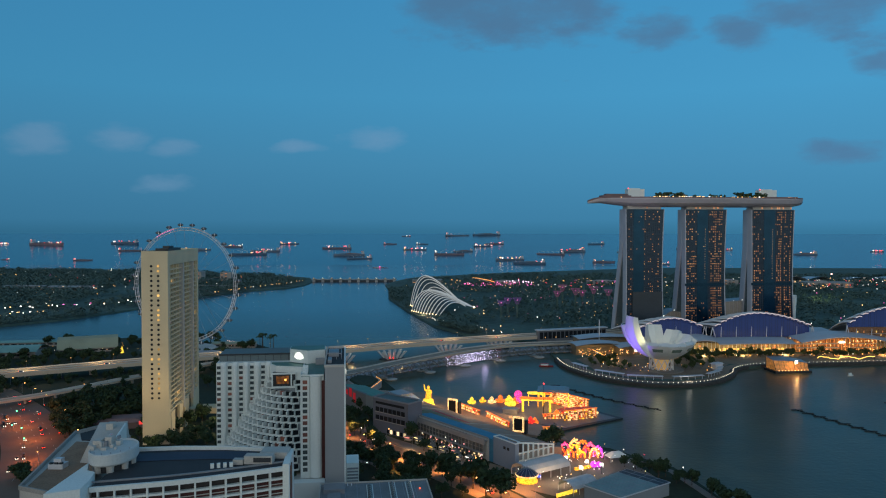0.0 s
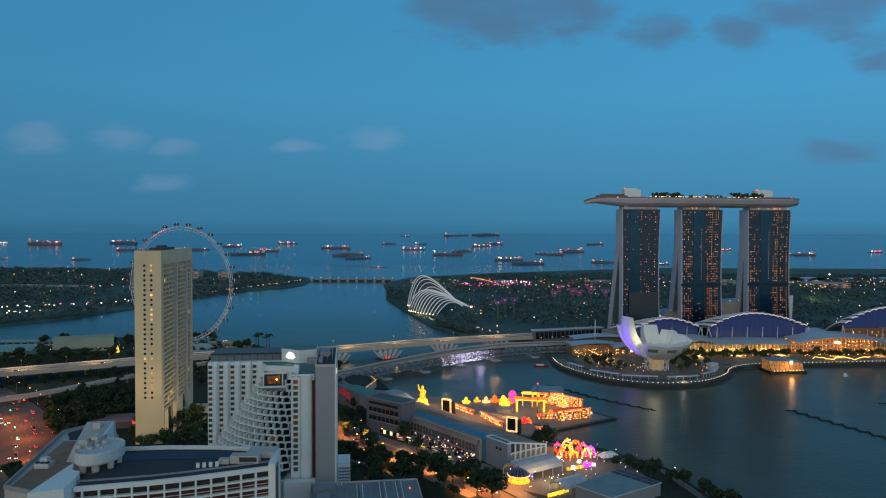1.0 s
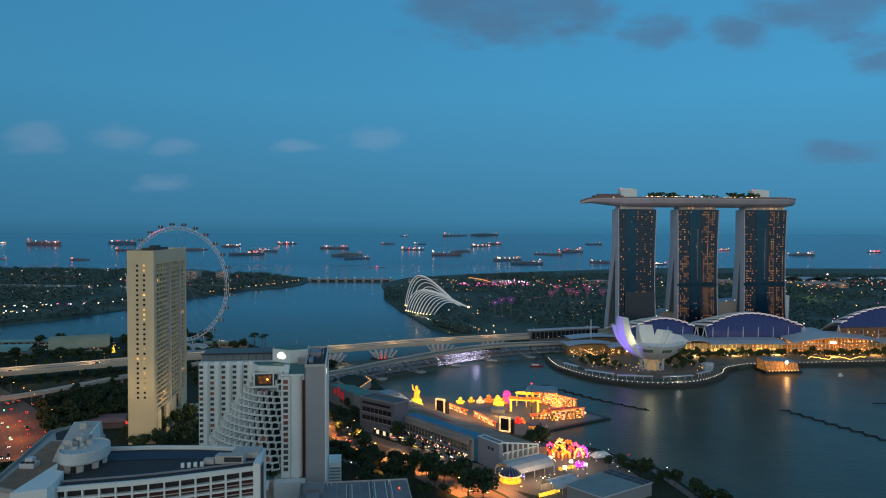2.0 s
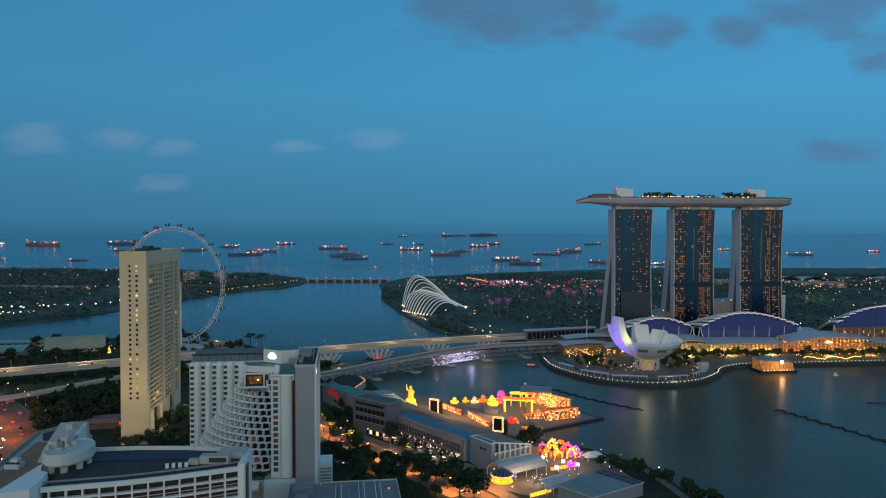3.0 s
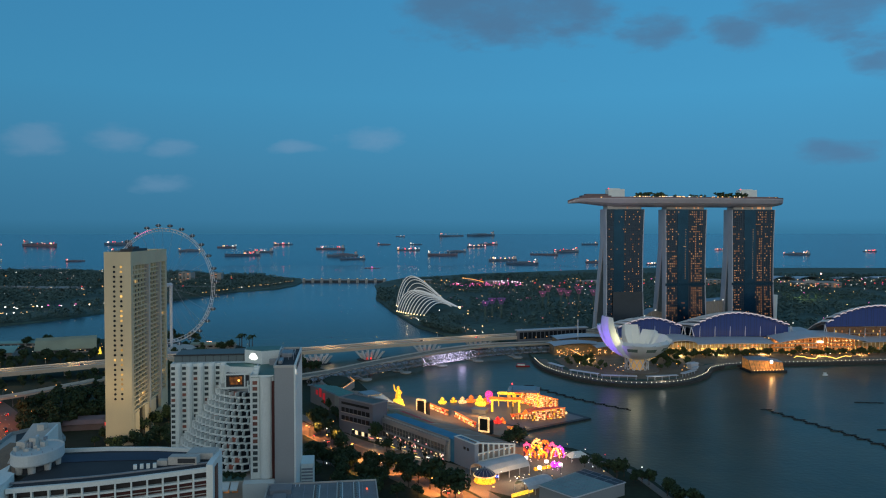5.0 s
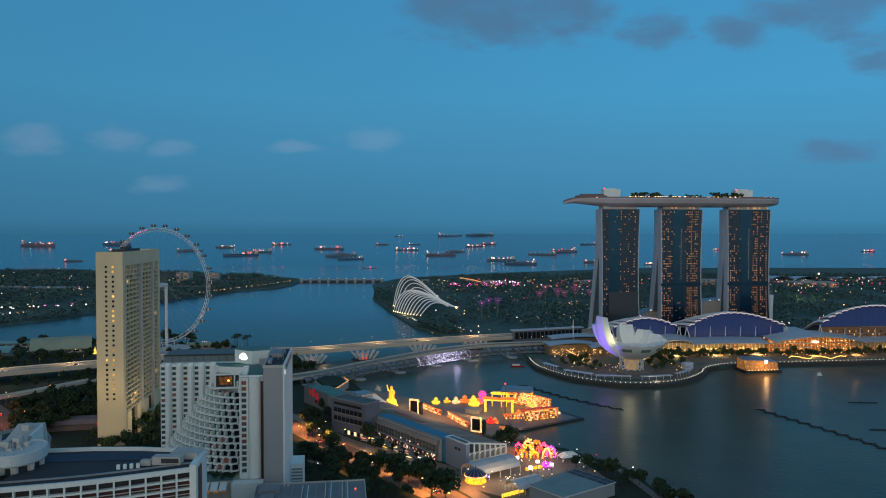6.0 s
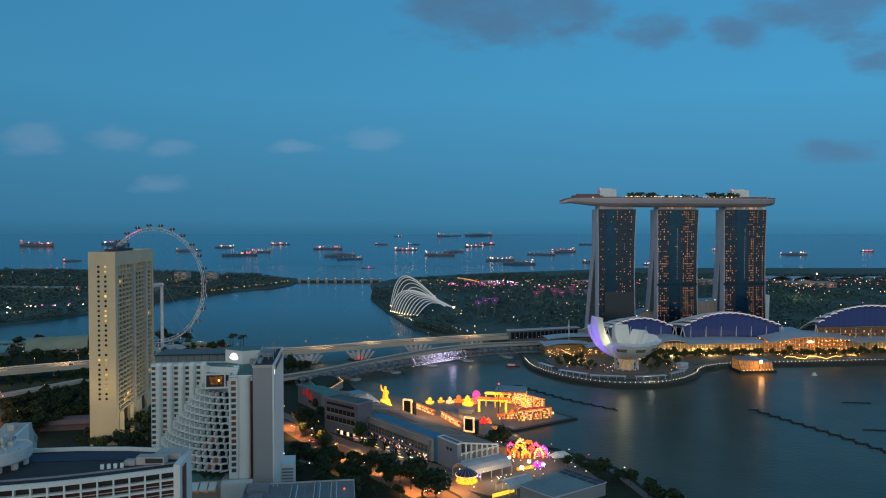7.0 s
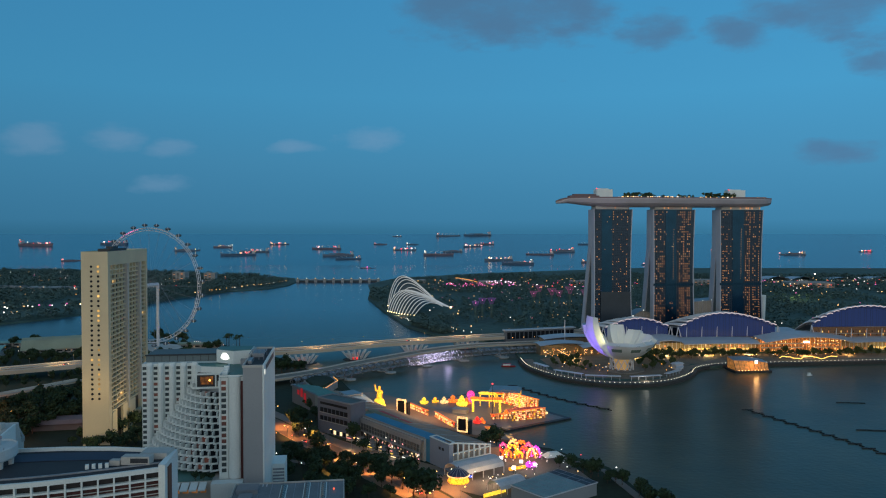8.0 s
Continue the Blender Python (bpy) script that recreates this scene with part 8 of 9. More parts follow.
# ---- far shores: woods, lights, barrage, gardens and ships ----
def woods(name, poly, n, seed, z, size, label, holes=()):
    rng = random.Random(seed)
    xs, ys = [p[0] for p in poly], [p[1] for p in poly]
    g, made, tries = Geo(), 0, 0
    while made < n and tries < n * 30:
        tries += 1
        x, y = rng.uniform(min(xs), max(xs)), rng.uniform(min(ys), max(ys))
        if not inside((x, y), poly) or any(inside((x, y), h) for h in holes):
            continue
        if noise.noise(Vector((x * 0.006, y * 0.006, seed))) < -0.30:
            continue
        made += 1
        h = size * rng.uniform(0.6, 1.35)
        r = h * rng.uniform(0.38, 0.6)
        for k in range(22):
            d = Vector((rng.gauss(0, 1), rng.gauss(0, 1), rng.gauss(0.2, 0.8))).normalized()
            c = Vector((x, y, z + h * 0.62)) + Vector((d.x * r, d.y * r, d.z * h * 0.42))
            s = r * rng.uniform(0.20, 0.42)
            up = (d * 0.7 + Vector((rng.gauss(0, 0.3), rng.gauss(0, 0.3), 1.0))).normalized()
            u = up.cross(Vector((rng.gauss(0, 1), rng.gauss(0, 1), 0.1))).normalized() * s
            w = up.cross(u).normalized() * s
            g.quad(c - u, c + w, c + u, c - w)
    return solo(name, g, hazy_foliage, label=label, category="woods", kind="stuff")


woods("woods_east", [(-1500, 1190), (-730, 1200), (-660, 1300), (-620, 1450), (-575, 1720), (-515, 1895), (-425, 2000), (-420, 2230), (-600, 2520), (-1000, 2740), (-1900, 2900)], 6500, 5, 2.6, 12, "dark woods on the reclaimed eastern shore",
      [[(-1500, 1230), (-760, 1235), (-690, 1330), (-660, 1420), (-1500, 1420)], [(-900, 1800), (-700, 1800), (-640, 2000), (-900, 2050)]])
GARDEN = [(-140, 1900), (-118, 1690), (-60, 1440), (0, 1200), (60, 1090), (140, 1045), (250, 1075), (540, 1120), (1000, 1150), (1700, 1250), (1700, 2500), (300, 2600), (-90, 2300)]
woods("woods_garden", GARDEN, 8500, 6, 3.0, 10, "dark garden woods behind the bay", [[(-75, 1310), (70, 1310), (75, 1410), (60, 1500), (-90, 1500)]])
woods("shore_shrubs", [(-135, 1900), (-120, 1690), (-66, 1425), (-8, 1190), (40, 1085), (60, 1095), (10, 1210), (-45, 1330), (-100, 1600), (-118, 1900)], 420, 7, 3.0, 8, "dark shrubs along the garden shore")
woods("shore_shrubs", [(-720, 1190), (-655, 1280), (-606, 1445), (-560, 1715), (-500, 1890), (-515, 1895), (-575, 1720), (-622, 1450), (-668, 1295), (-740, 1210)], 260, 8, 2.6, 7, "dark shrubs along the eastern shore")

glint = [two_tone("road_lamp", Geo().box(-0.15, -0.15, -13, 0.15, 0.15, 0), dark_metal, Geo().ball((0, 0, 0), 0.95, 5, 3), m) for m in (lamp_warm, lamp_white, lamp_amber, lamp_red, lamp_pink)]
fl = random.Random(17)


def far_lamp(x, y, z, k, s=1.0):
    t = new("road_lamp", glint[k])
    t.matrix_basis = pose(x, y, z) @ Matrix.Diagonal((s, s, 1.0, 1))
    tagged(t, "far road lamp glowing on a tall post", "street lamp", "far lamps")


for k in range(28):  # shore road on the eastern side
    q = k / 27
    far_lamp(-880 + 300 * q + fl.uniform(-8, 8), 1330 + 190 * q + fl.uniform(-20, 20), 12, fl.choice((0, 1, 1, 1, 4)), fl.uniform(1.2, 2.1))
for k in range(22):
    q = k / 21
    far_lamp(-545 + 130 * q, 1760 + 380 * q + fl.uniform(-30, 30), 11, fl.choice((0, 0, 1, 2)), fl.uniform(0.7, 1.4))
for x, y in scatter([(-1300, 1500), (-640, 1500), (-560, 1900), (-480, 2200), (-700, 2450), (-1600, 2500)], 36, 41, 20):
    far_lamp(x, y, 13, fl.choice((0, 0, 1, 2, 3, 4)), fl.uniform(0.6, 1.7))
for x, y in scatter([(-880, 1255), (-735, 1255), (-700, 1330), (-860, 1350)], 26, 42, 5):
    far_lamp(x, y, 10, fl.choice((0, 1, 1, 0)), fl.uniform(0.9, 1.9))
for x, y in scatter(GARDEN[:9] + [(1000, 2300), (0, 2300)], 70, 43, 16):
    far_lamp(x, y, 13, fl.choice((0, 0, 0, 1, 2, 4)), fl.uniform(0.5, 1.2))
for x, y in scatter([(30, 1960), (300, 1850), (700, 1900), (1500, 1900), (1500, 2150), (300, 2200), (20, 2150)], 100, 44, 9):
    far_lamp(x, y, 15, fl.choice((0, 1, 2, 3, 4, 4)), fl.uniform(0.9, 2.0))
for k in range(26):  # path lamps on the near garden shore
    q = k / 25
    far_lamp(-30 + 120 * q + fl.uniform(-5, 5), 1265 - 190 * q + fl.uniform(-10, 10), 7, fl.choice((0, 1, 1)), 0.36)
for x, y in scatter([(540, 1060), (900, 1060), (1000, 1300), (560, 1300)], 14, 45, 12):
    far_lamp(x, y, 12, fl.choice((0, 1, 1, 1)), fl.uniform(0.35, 0.8))


def supertree(x, y, h, material):
    t = thing("tree_tower", x, y, 3.0, 0, "tall steel garden tower flaring into a violet-lit crown", "garden tower", "garden towers")
    part("stem", Geo().lathe([(2.4, 0), (1.9, h * 0.4), (2.2, h * 0.7), (4.0, h * 0.86)], sides=10), hazy_foliage, t, "dark planted stem")
    rod = Geo().tube([(2.2, 0, h * 0.7), (5, 0, h * 0.88), (h * 0.21, 0, h)], 0.22, 4).mesh("crown_rod", material)
    for k in range(14):
        piece("crown_rod", rod, t, pose(0, 0, 0, 0, 0, k * 360 / 14))
    part("crown_ring", Geo().tube([(h * 0.21 * math.cos(k * math.tau / 18), h * 0.21 * math.sin(k * math.tau / 18), h) for k in range(18)], 0.25, 4, True), material, t)
    part("crown_lamp", Geo().ball((0, -2, h * 0.9), 0.8, 6, 4), lamp_pink, t, "bright pink lamp in the crown")


violet_tree = lit("tower_violet", (0.50, 0.22, 0.95), 0.10, base=(0.2, 0.1, 0.25))
pink_tree = lit("tower_pink", (1.0, 0.30, 0.62), 0.11, base=(0.3, 0.1, 0.2))
for x, y, h, m in ((104, 1296, 29, violet_tree), (117, 1310, 33, violet_tree), (132, 1290, 35, violet_tree), (224, 1425, 36, pink_tree), (243, 1480, 44, pink_tree), (258, 1415, 42, pink_tree), (276, 1440, 36, pink_tree),
                   (294, 1420, 45, pink_tree), (326, 1435, 38, pink_tree)):
    supertree(x, y, h, m)
for x, y, w, c in ((117, 1285, 500, (0.55, 0.15, 1.0)), (280, 1405, 500, (1.0, 0.2, 0.6))):
    lamp("garden_glow", x, y, 22, w, c, 3)
# low buildings and a lit ramp behind the gardens
for x, y, w, d, h in ((150, 2050, 60, 40, 14), (420, 2080, 120, 40, 12), (700, 2050, 140, 60, 16), (1000, 2000, 120, 60, 14), (-90, 2160, 90, 50, 10), (-780, 2240, 40, 30, 29), (-690, 2260, 34, 30, 26), (-1180, 1900, 260, 60, 9), (690, 1140, 60, 30, 12), (800, 1180, 90, 40, 18)):
    b = thing("low_building", x, y, 2.6, fl.uniform(-8, 8), "plain grey far building with dim windows", "building", "far buildings")
    part("block", Geo().box(0, 0, 0, w, d, h).box(w * 0.2, d * 0.2, h, w * 0.5, d * 0.6, h + 2.5), concrete, b)
    for f in range(int(h / 4)):
        for k in range(int(w / 12)):
            part("window", Geo().box(3 + k * 12, -0.3, 1.4 + f * 4, 9 + k * 12, 0, 3.2 + f * 4), window_dim if fl.random() < 0.25 and h < 30 else dark_glass, b)
ramp_lights = thing("lit_ramp", 86, 2070, 3.0, 0, "spiral ramp outlined with amber lamps", "ramp")
part("ramp", Geo().strip([(0, 0, 20), (12, -14, 21), (27, -26, 17), (44, -28, 12), (60, -14, 8)], 7, 1.5), concrete, ramp_lights)
am = Geo().ball((0, 0, 0), 1.0, 5, 3).mesh("ramp_lamp", lamp_amber)
for k in range(22):
    q = k / 21
    piece("ramp_lamp", am, ramp_lights, pose(60 * q, -28 * math.sin(math.pi * q) + (k % 2) * 7, 22 - 12 * q * q))


def barrage():
    t = thing("barrage", -405, 2250, 0, 0, "low pale barrage bridge between two shores", "barrage")
    part("deck", Geo().box(0, 0, 7, 262, 9, 9.2), concrete, t, "pale concrete deck")
    for k in range(10):
        part("pier", Geo().box(4 + k * 27.5, -5, -1, 12 + k * 27.5, 12, 7).box(4 + k * 27.5, -3, 9.2, 12 + k * 27.5, 3, 11.8), concrete, t, "pale gate pier")
        part("lamp", Geo().ball((8 + k * 27.5, -4, 12.6), 0.9, 5, 3), lamp_white if k % 2 else lamp_warm, t)
    for k in range(9):
        part("gate", Geo().box(12 + k * 27.5, 1, -1, 31.5 + k * 27.5, 2, 6), dark_metal, t, "dark gate leaf")


barrage()
def port_roof(x, y, w, h, label):
    t = thing("exhibition_roof", x, y, 3.0, 4, label, "building", "far port buildings")
    rows = [[(w * (q - 0.5), v, 6 + h * math.sin(math.pi * q) ** 0.7 - v * 0.04) for q in (0, 0.12, 0.3, 0.5, 0.7, 0.88, 1)] for v in (0, 22, 46, 70)]
    part("roof_vault", Geo().loft(rows, open_ring=True), canopy_grey, t, "pale vaulted roof")
    part("body", Geo().box(-w / 2, 1, 0, w / 2, 68, 6), pale_concrete, t, "pale long body")
    for k in range(int(w / 11)):
        part("door_light", Geo().box(-w / 2 + 2 + k * 11, 0.6, 1.5, -w / 2 + 5 + k * 11, 1.0, 3.5), window_lit if k % 3 else lamp_warm, t)


port_roof(1060, 2190, 74, 13, "pale vaulted port shed with lit doors")
port_roof(1142, 2200, 82, 11, "long pale vaulted port shed with lit doors")
port_roof(1290, 2240, 90, 7, "low pale port shed with lit doors")
port_roof(1420, 2260, 110, 7, "low pale port shed with lit doors")
flood_mast = thing("flood_mast", 1216, 2280, 3.0, 0, "tall port flood mast with a bright pinkish lamp", "flood mast")
part("pole", Geo().tube([(0, 0, 0), (0, 0, 20)], [0.6, 0.4], 6), dark_metal, flood_mast)
part("lamp_head", Geo().ball((0, 0, 21), 2.6, 8, 6), lit("port_flood", (1.0, 0.62, 0.52), 3.0), flood_mast, "bright lamp head")
lamp("park_light", 838, 1630, 18, 26000, (0.85, 1.0, 0.25), 3)
# breakwater line beyond the hotel
solo("breakwater", Geo().strip([(1180, 2450, 3), (1400, 2380, 3), (1750, 2200, 3)], 10, 6), concrete, label="long low dark breakwater on the sea", category="breakwater", kind="structure")

# ---- ships at anchor ----
lamp_rose = lit("lamp_rose", (1.0, 0.42, 0.40), 1.6, vary=0.6)
# hull paints paled and blued to carry the haze of distance
hazy_hulls = [mat("hull_red_hazed", (0.19, 0.15, 0.18), 0.6, 0, 0.3, 0.02), mat("hull_black_hazed", (0.14, 0.19, 0.25), 0.6, 0, 0.3, 0.02), mat("hull_blue_hazed", (0.085, 0.15, 0.23), 0.6, 0, 0.3, 0.02)]
ship_white = mat("ship_white", (0.55, 0.55, 0.55), 0.6)


def ship(px, py, length, yaw, seed, bright):
    """A cargo ship riding at (px, py)."""
    rng = random.Random(seed)
    t = thing("cargo_ship", px, py, sea_z(py), yaw, "cargo ship at anchor with deck lamps lit", "ship", "anchored ships")
    w, h = length * 0.075, length * rng.uniform(0.035, 0.055)
    rows = []
    for q, k, lift in ((-0.5, 0.75, 0.1), (-0.44, 1.0, 0.05), (0.3, 1.0, 0.0), (0.42, 0.7, 0.12), (0.5, 0.06, 0.3)):
        rows.append([(q * length, -w * k, h * (1 + lift)), (q * length, w * k, h * (1 + lift)), (q * length * 0.97, w * k * 0.75, -4), (q * length * 0.97, -w * k * 0.75, -4)])
    part("hull", Geo().loft(rows), hazy_hulls[seed % 3], t, "weathered steel hull in hazed colours")
    x0 = -0.46 * length
    part("deckhouse", Geo().box(x0, -w * 0.8, h, x0 + length * 0.07, w * 0.8, h + length * 0.075).box(x0 + length * 0.015, -w, h + length * 0.075, x0 + length * 0.055, w, h + length * 0.095), ship_white, t, "white deckhouse")
    part("funnel", Geo().box(x0 - length * 0.005, -w * 0.2, h + length * 0.04, x0 + length * 0.012, w * 0.2, h + length * 0.12), hazy_hulls[(seed + 1) % 3], t)
    if seed % 2:
        for k in range(4):
            u = -0.28 * length + k * length * 0.17
            part("deck_crane", Geo().tube([(u, 0, h), (u, 0, h + length * 0.07)], length * 0.006, 5).beam((u, 0, h + length * 0.06), (u + length * 0.1, 0, h + length * 0.085), length * 0.007), ship_white, t)
    else:
        part("cargo", Geo().box(-0.34 * length, -w * 0.8, h, 0.1 * length, w * 0.8, h + length * 0.02).box(-0.2 * length, -w * 0.8, h + length * 0.02, 0.3 * length, w * 0.8, h + length * 0.035), hazy_hulls[(seed + 2) % 3], t, "low deck cargo")
    part("mast", Geo().tube([(0.43 * length, 0, h), (0.43 * length, 0, h + length * 0.08)], length * 0.003, 4), ship_white, t)
    s = 2.5 if bright else 1.6
    n = 12 if bright else 4
    for k in range(n):
        u = x0 + length * rng.uniform(0.0, 0.93) if k > 2 else x0 + length * rng.uniform(0, 0.08)
        part("deck_lamp", Geo().ball((u, -w * 0.9, h + length * (rng.uniform(0.01, 0.05) if k > 2 else rng.uniform(0.03, 0.1))), s * rng.uniform(0.6, 1.5), 5, 3),
             (lamp_warm, lamp_rose, lamp_white, lamp_rose, lamp_red)[rng.randrange(5)], t)


# bearing (x over y), nearness of the water line below the horizon, share of the view
SHIPS = [(-0.542, 24, 68, 1), (-0.602, 22, 16, 1), (-0.436, 22, 52, 1), (-0.425, 34, 50, 0), (-0.335, 33, 44, 0), (-0.265, 41, 62, 1), (-0.287, 27, 34, 1), (-0.243, 35, 52, 1),
         (-0.210, 22, 34, 1), (-0.145, 30, 52, 1), (-0.128, 42, 56, 0), (-0.114, 48, 46, 0), (-0.072, 22, 24, 0), (-0.038, 32, 42, 1), (-0.028, 22, 22, 0), (0.009, 41, 54, 0),
         (0.028, 35, 36, 0), (0.055, 26, 34, 1), (0.071, 22, 34, 1), (0.092, 50, 52, 1), (0.119, 57, 58, 1), (0.148, 40, 50, 0), (0.178, 35, 46, 1), (0.210, 22, 30, 0), (0.221, 54, 40, 0),
         (0.250, 36, 30, 0), (0.300, 58, 30, 1), (0.390, 32, 20, 1), (0.495, 40, 46, 1), (0.595, 35, 24, 1), (-0.493, 51, 32, 0), (0.02, 7, 44, 0), (0.06, 6, 50, 0), (-0.05, 8, 16, 0), (-0.60, 50, 16, 0), (0.33, 30, 26, 0)]
ship_turn = random.Random(2)
for k, (bear, drop, span, bright) in enumerate(SHIPS):
    m = drop / 1292.0
    y = min(4900.0, (155 + SEA_TOP * FLAT_END / (SEA_END - FLAT_END)) / (m + SEA_TOP / (SEA_END - FLAT_END)))
    if y < FLAT_END:
        y = 155 / m
    ship(bear * y, y, span / 1292.0 * y, ship_turn.choice((0, 180)) + ship_turn.uniform(-14, 14), k, bright)
boat(-0.086 * 3130, 3130, 10, 5.5, "small pink-lit launch far out on the sea", boat_red)
solo("launch_lamp", Geo().ball((0, 0, 6), 3.2, 6, 4).box(-0.3, -0.3, 0, 0.3, 0.3, 4), lamp_pink, -0.086 * 3130, 3118, 0, 0, "pink lamp on the far launch", "lamp")


def far_lights(poly, n, seed, material, z, size, label):
    """Countless small lamps far away, as one object."""
    g, rng = Geo(), random.Random(seed)
    for x, y in scatter(poly, n, seed, 6):
        g.ball((x, y, z + rng.uniform(-2, 4)), size * rng.uniform(0.6, 1.3), 5, 3)
    solo("far_lights", g, material, label=label, category="lights", kind="stuff")


GARDENS = [(-110, 1700), (60, 1120), (220, 1180), (520, 1290), (600, 1700), (760, 2100), (300, 2200), (-100, 2100)]
far_lights(GARDENS, 110, 61, lamp_warm, 12, 0.5, "many small warm lamps among the far gardens")
far_lights(GARDENS, 60, 62, lamp_white, 12, 0.5, "many small white lamps among the far gardens")
far_lights(GARDENS, 40, 63, lit("garden_rose", (1.0, 0.25, 0.45), 0.8), 14, 0.65, "many small rose lamps among the far gardens")
FAIR = [(46, 1940), (76, 1950), (250, 1930), (262, 2000), (150, 2030), (60, 2000)]
far_lights(FAIR, 50, 71, lamp_pink, 13, 1.0, "many small pink lamps of a fairground behind the gardens")
far_lights([(165, 1980), (245, 1980), (245, 2050), (175, 2050)], 20, 72, lit("fair_white", (1.0, 0.62, 0.80), 3.0), 17, 1.3, "cluster of bright pink-white fairground lamps")
SOUTHLAND = [(700, 1680), (1300, 1640), (1700, 1800), (1700, 2330), (900, 2290)]
far_lights(SOUTHLAND, 60, 73, lamp_warm, 14, 0.7, "many small warm lamps of the far southern port")
far_lights(SOUTHLAND, 80, 74, lamp_white, 14, 0.75, "many small white lamps of the far southern port")
far_lights([(900, 1800), (1500, 1750), (1600, 2000), (1000, 2100)], 22, 75, lamp_red, 15, 0.9, "scattered red lamps of the far southern port")
EASTLAND = [(-1500, 1300), (-700, 1290), (-590, 1700), (-460, 2050), (-480, 2400), (-1500, 2900)]
far_lights(EASTLAND, 110, 64, lamp_warm, 10, 0.9, "many small warm lamps on the far eastern shore")
far_lights(EASTLAND, 50, 65, lamp_white, 10, 0.9, "many small white lamps on the far eastern shore")


# ---- floating booms, front roofs and shore ----
def boom(points, step, label):
    path = smooth_path(points, 6)
    t = thing("floating_boom", 0, 0, 0, 0, label, "boom", "floating booms")
    drum = Geo().tube([(-step * 0.36, 0, 0.25), (step * 0.36, 0, 0.25)], 0.5, 6).mesh("float", black)
    arm = Geo().box(-4.8, -0.5, 0.1, 4.8, 0.5, 0.7).mesh("crossbar", dark_metal)
    for k, (p, yaw) in enumerate(along(path, step)):
        piece("float", drum, t, pose(p.x, p.y, 0, 0, 0, yaw))
        if k % 2 == 0:
            piece("crossbar", arm, t, pose(p.x, p.y, 0, 0, 0, -4))


boom([(112, 735, 0), (150, 675, 0), (191, 628, 0)], 6, "line of dark floats across the bay")
boom([(307, 634, 0), (322, 592, 0), (337, 551, 0), (352, 500, 0), (366, 440, 0)], 6, "line of dark floats with cross arms on the bay")
boom([(402, 658, 0), (414, 657, 0), (427, 655, 0)], 6, "short line of dark floats on the bay")
boom([(368, 567, 0), (378, 565, 0), (390, 563, 0)], 6, "short line of dark floats near the shore")


def glass_roof_hall():
    t = thing("glass_roof_hall", 81, 414, 2.66, 0, "low hall with a sloping glazed roof by the shore", "hall")
    base = [(0, 0), (31.3, 27.9), (50, 4.8), (16.2, -19.4)]
    part("body", Geo().prism(base, 0, 7.2), grey_panel, t, "grey walled body")
    part("cornice", Geo().prism([(-0.6, 0.1), (31.3, 28.8), (50.8, 4.8), (16.2, -20.2)], 7.2, 7.7), white_metal, t, "white cornice")
    a, b, c, d = (Vector((*p, 7.7)) for p in base)
    roof = mat("roof_glass", (0.22, 0.31, 0.31), 0.55, 0.0, 0.2, 0.1)
    dark_roof = mat("roof_dark", (0.025, 0.035, 0.055), 0.5, 0.0, 0.2, 0.1)
    for k in range(9):
        f, g = k / 9, (k + 0.94) / 9
        p, q, r, s = a.lerp(b, f), a.lerp(b, g), d.lerp(c, g), d.lerp(c, f)
        part("glass_panel", Geo().loft([[p, q, r, s], [v + Vector((0, 0, 0.3)) for v in (p, q, r, s)]]), dark_roof if k > 6 else roof, t, "blue-grey roof panel")
        part("rib", Geo().beam(q + Vector((0, 0, 0.4)), r + Vector((0, 0, 0.36)), 0.22), grey_metal, t)
    for k in range(1, 4):
        f = k / 4
        part("purlin", Geo().beam(a.lerp(d, f) + Vector((0, 0, 0.42)), b.lerp(c, f) + Vector((0, 0, 0.36)), 0.16), grey_metal, t)


glass_roof_hall()


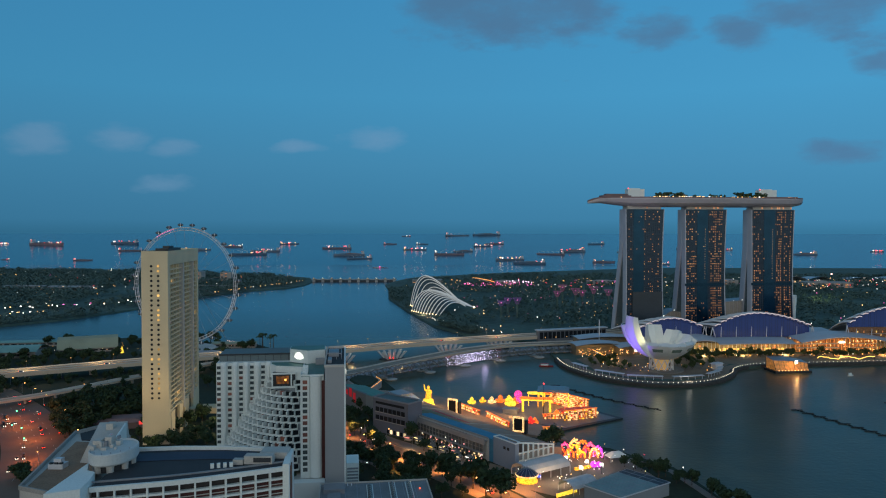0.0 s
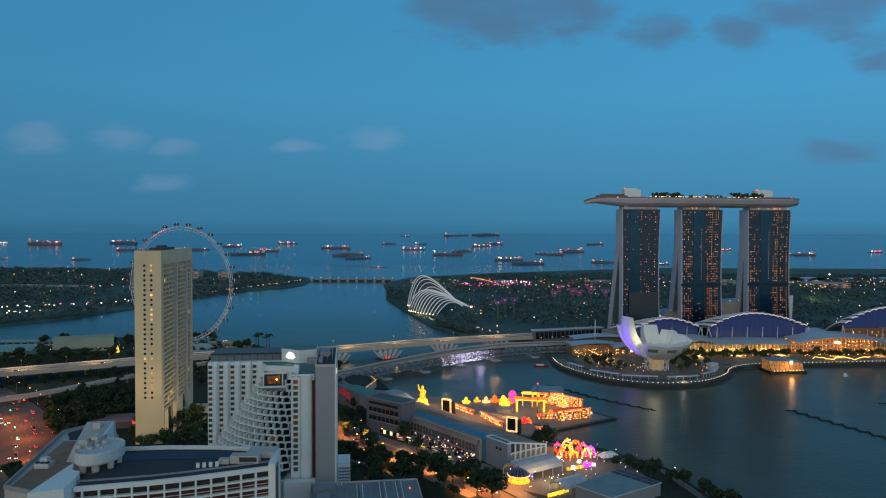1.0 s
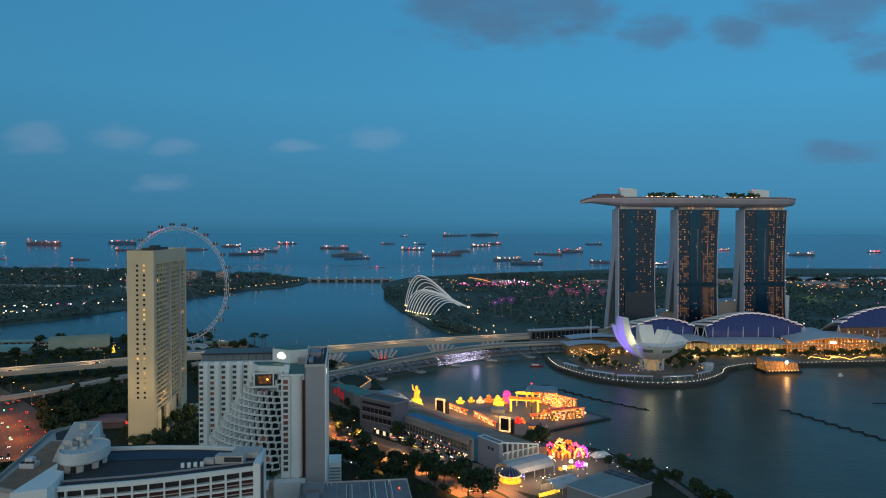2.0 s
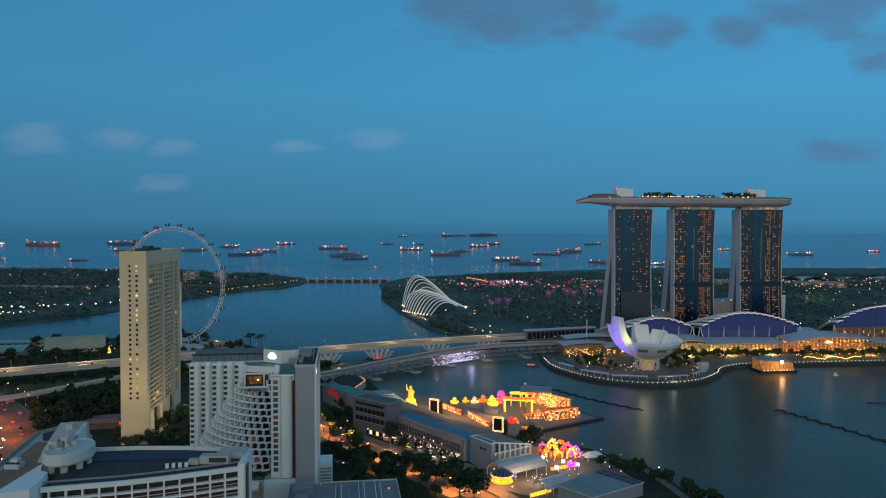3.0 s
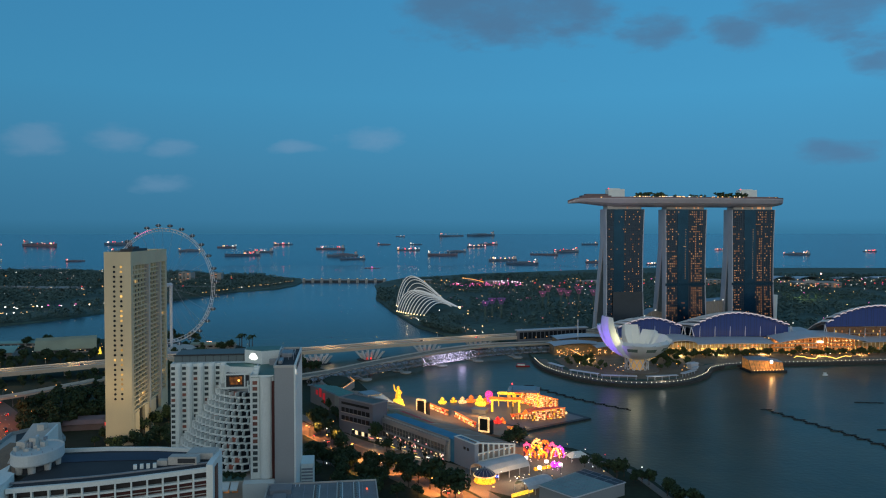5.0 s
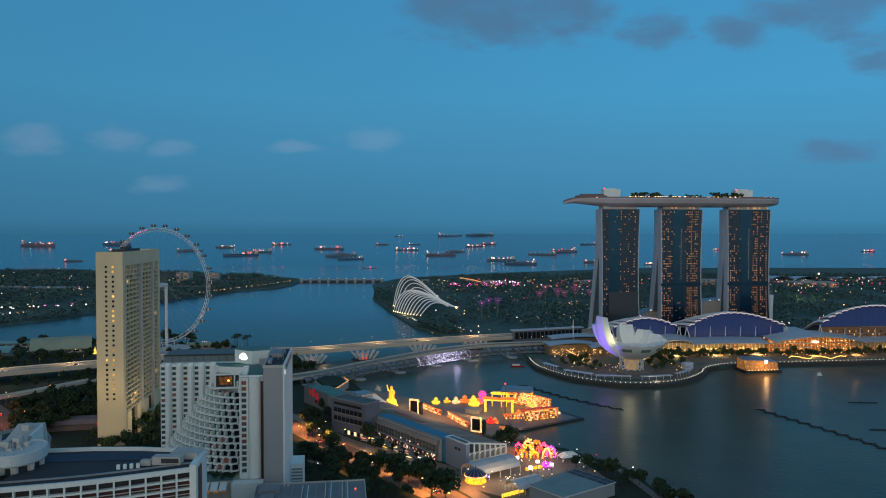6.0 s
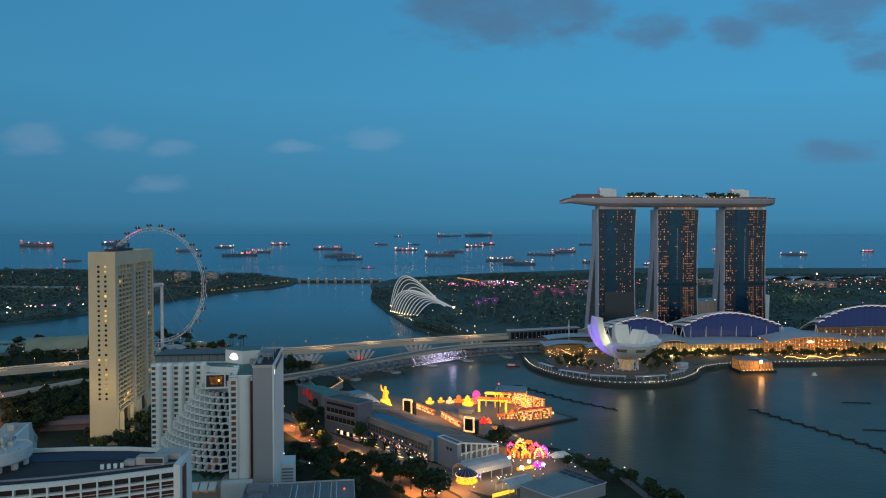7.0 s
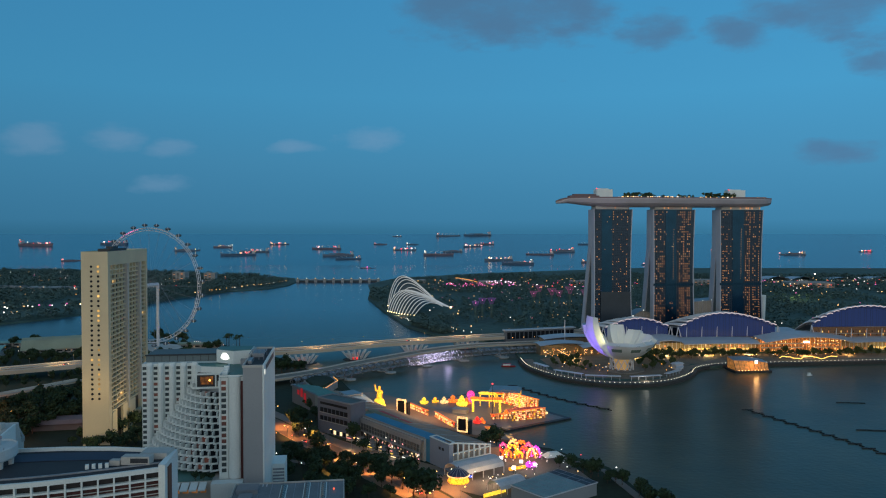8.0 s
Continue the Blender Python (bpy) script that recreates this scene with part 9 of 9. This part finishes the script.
def mall_roof():
    t = thing("mall_roof", -60.5, 358, 2.4, 7.6, "grey flat-roofed mall block with white ridge skylights", "building")
    H = 27.4
    part("block", Geo().box(0, -70, 0, 53, 0, H), grey_panel, t, "grey mall walls")
    part("roof_sheet", Geo().box(0.5, -69.5, H, 52.5, -0.5, H + 0.3), mat("mall_roof_sheet", (0.21, 0.22, 0.23), 0.7, 0, 0.3, 0.08), t, "grey roof sheet")
    for x, y in ((22.5, -5), (33.5, -3), (41.5, -3)):
        sk = part("skylight", Geo().box(x, -40, H + 0.3, x + 3, y, H + 1.0), white_paint, t, "white skylight frame")
        for k in range(11):
            part("skylight_pane", Geo().loft([[(x + 0.3, y - 3 - k * 3, H + 1.0), (x + 2.7, y - 3 - k * 3, H + 1.0), (x + 1.5, y - 3 - k * 3, H + 1.9)], [(x + 0.3, y - 0.6 - k * 3, H + 1.0), (x + 2.7, y - 0.6 - k * 3, H + 1.0), (x + 1.5, y - 0.6 - k * 3, H + 1.9)]]), glass_wall, sk)
    part("plant", Geo().box(2, -14, H + 0.3, 12, -5, H + 2.4).box(4, -24, H + 0.3, 10, -17, H + 2.0), grey_metal, t, "grey plant boxes")
    for k in range(8):
        part("pipe", Geo().tube([(2 + k * 1.9, -1.6, H + 0.6), (2 + k * 1.9, -4.4, H + 0.6)], 0.25, 6), white_metal, t)
    for k in range(9):
        part("roof_seam", Geo().box(5.6 * k + 1, -69, H + 0.3, 5.6 * k + 1.2, -1, H + 0.42), grey_metal, t)
    part("parapet", Geo().box(0, -0.5, H, 53, 0, H + 1.0).box(52.5, -70, H, 53, -0.5, H + 1.0).box(0, -70, H, 0.5, -0.5, H + 1.0), pale_concrete, t, "pale parapet")
    part("red_lamp", Geo().ball((48, -14, H + 1.2), 0.5), lit("roof_red", (1.0, 0.12, 0.05), 1.5), t, "red lamp on the roof")


mall_roof()
solo("kiosk_roof", Geo().box(-9, -5, 0, 9, 5, 3.4).prism([(-10, -6), (10, -6), (10, 6), (-10, 6)], 3.4, 4.4, 0.1), white_paint, 33, 392, 2.66, 30, "white flat-roofed kiosk by the street", "kiosk")
solo("curved_path", Geo().strip([(-62, 486, 2.62), (-45, 476, 2.62), (-38, 462, 2.62), (-42, 448, 2.62)], 4, 0.2), paving, label="pale curving garden path", category="path", kind="structure")
solo("shore_path", Geo().strip([(108, 508, 2.62), (124, 488, 2.62), (146, 462, 2.62), (152, 430, 2.62), (158, 395, 2.62), (186, 325, 2.62)], 5, 0.2), paving, label="pale shore promenade path", category="path", kind="structure")
for k, (p, yaw) in enumerate(along(smooth_path([(108, 512, 2.62), (124, 492, 2.62), (148, 464, 2.62), (155, 430, 2.62), (161, 395, 2.62)], 4), 16)):
    t = new("shore_lamp", mixed[(0, 1, 3)[k % 3]])
    t.location = (p.x, p.y, 2.62)
    tagged(t, "warm glowing lamp on the shore path", "lamp", "shore lamps")
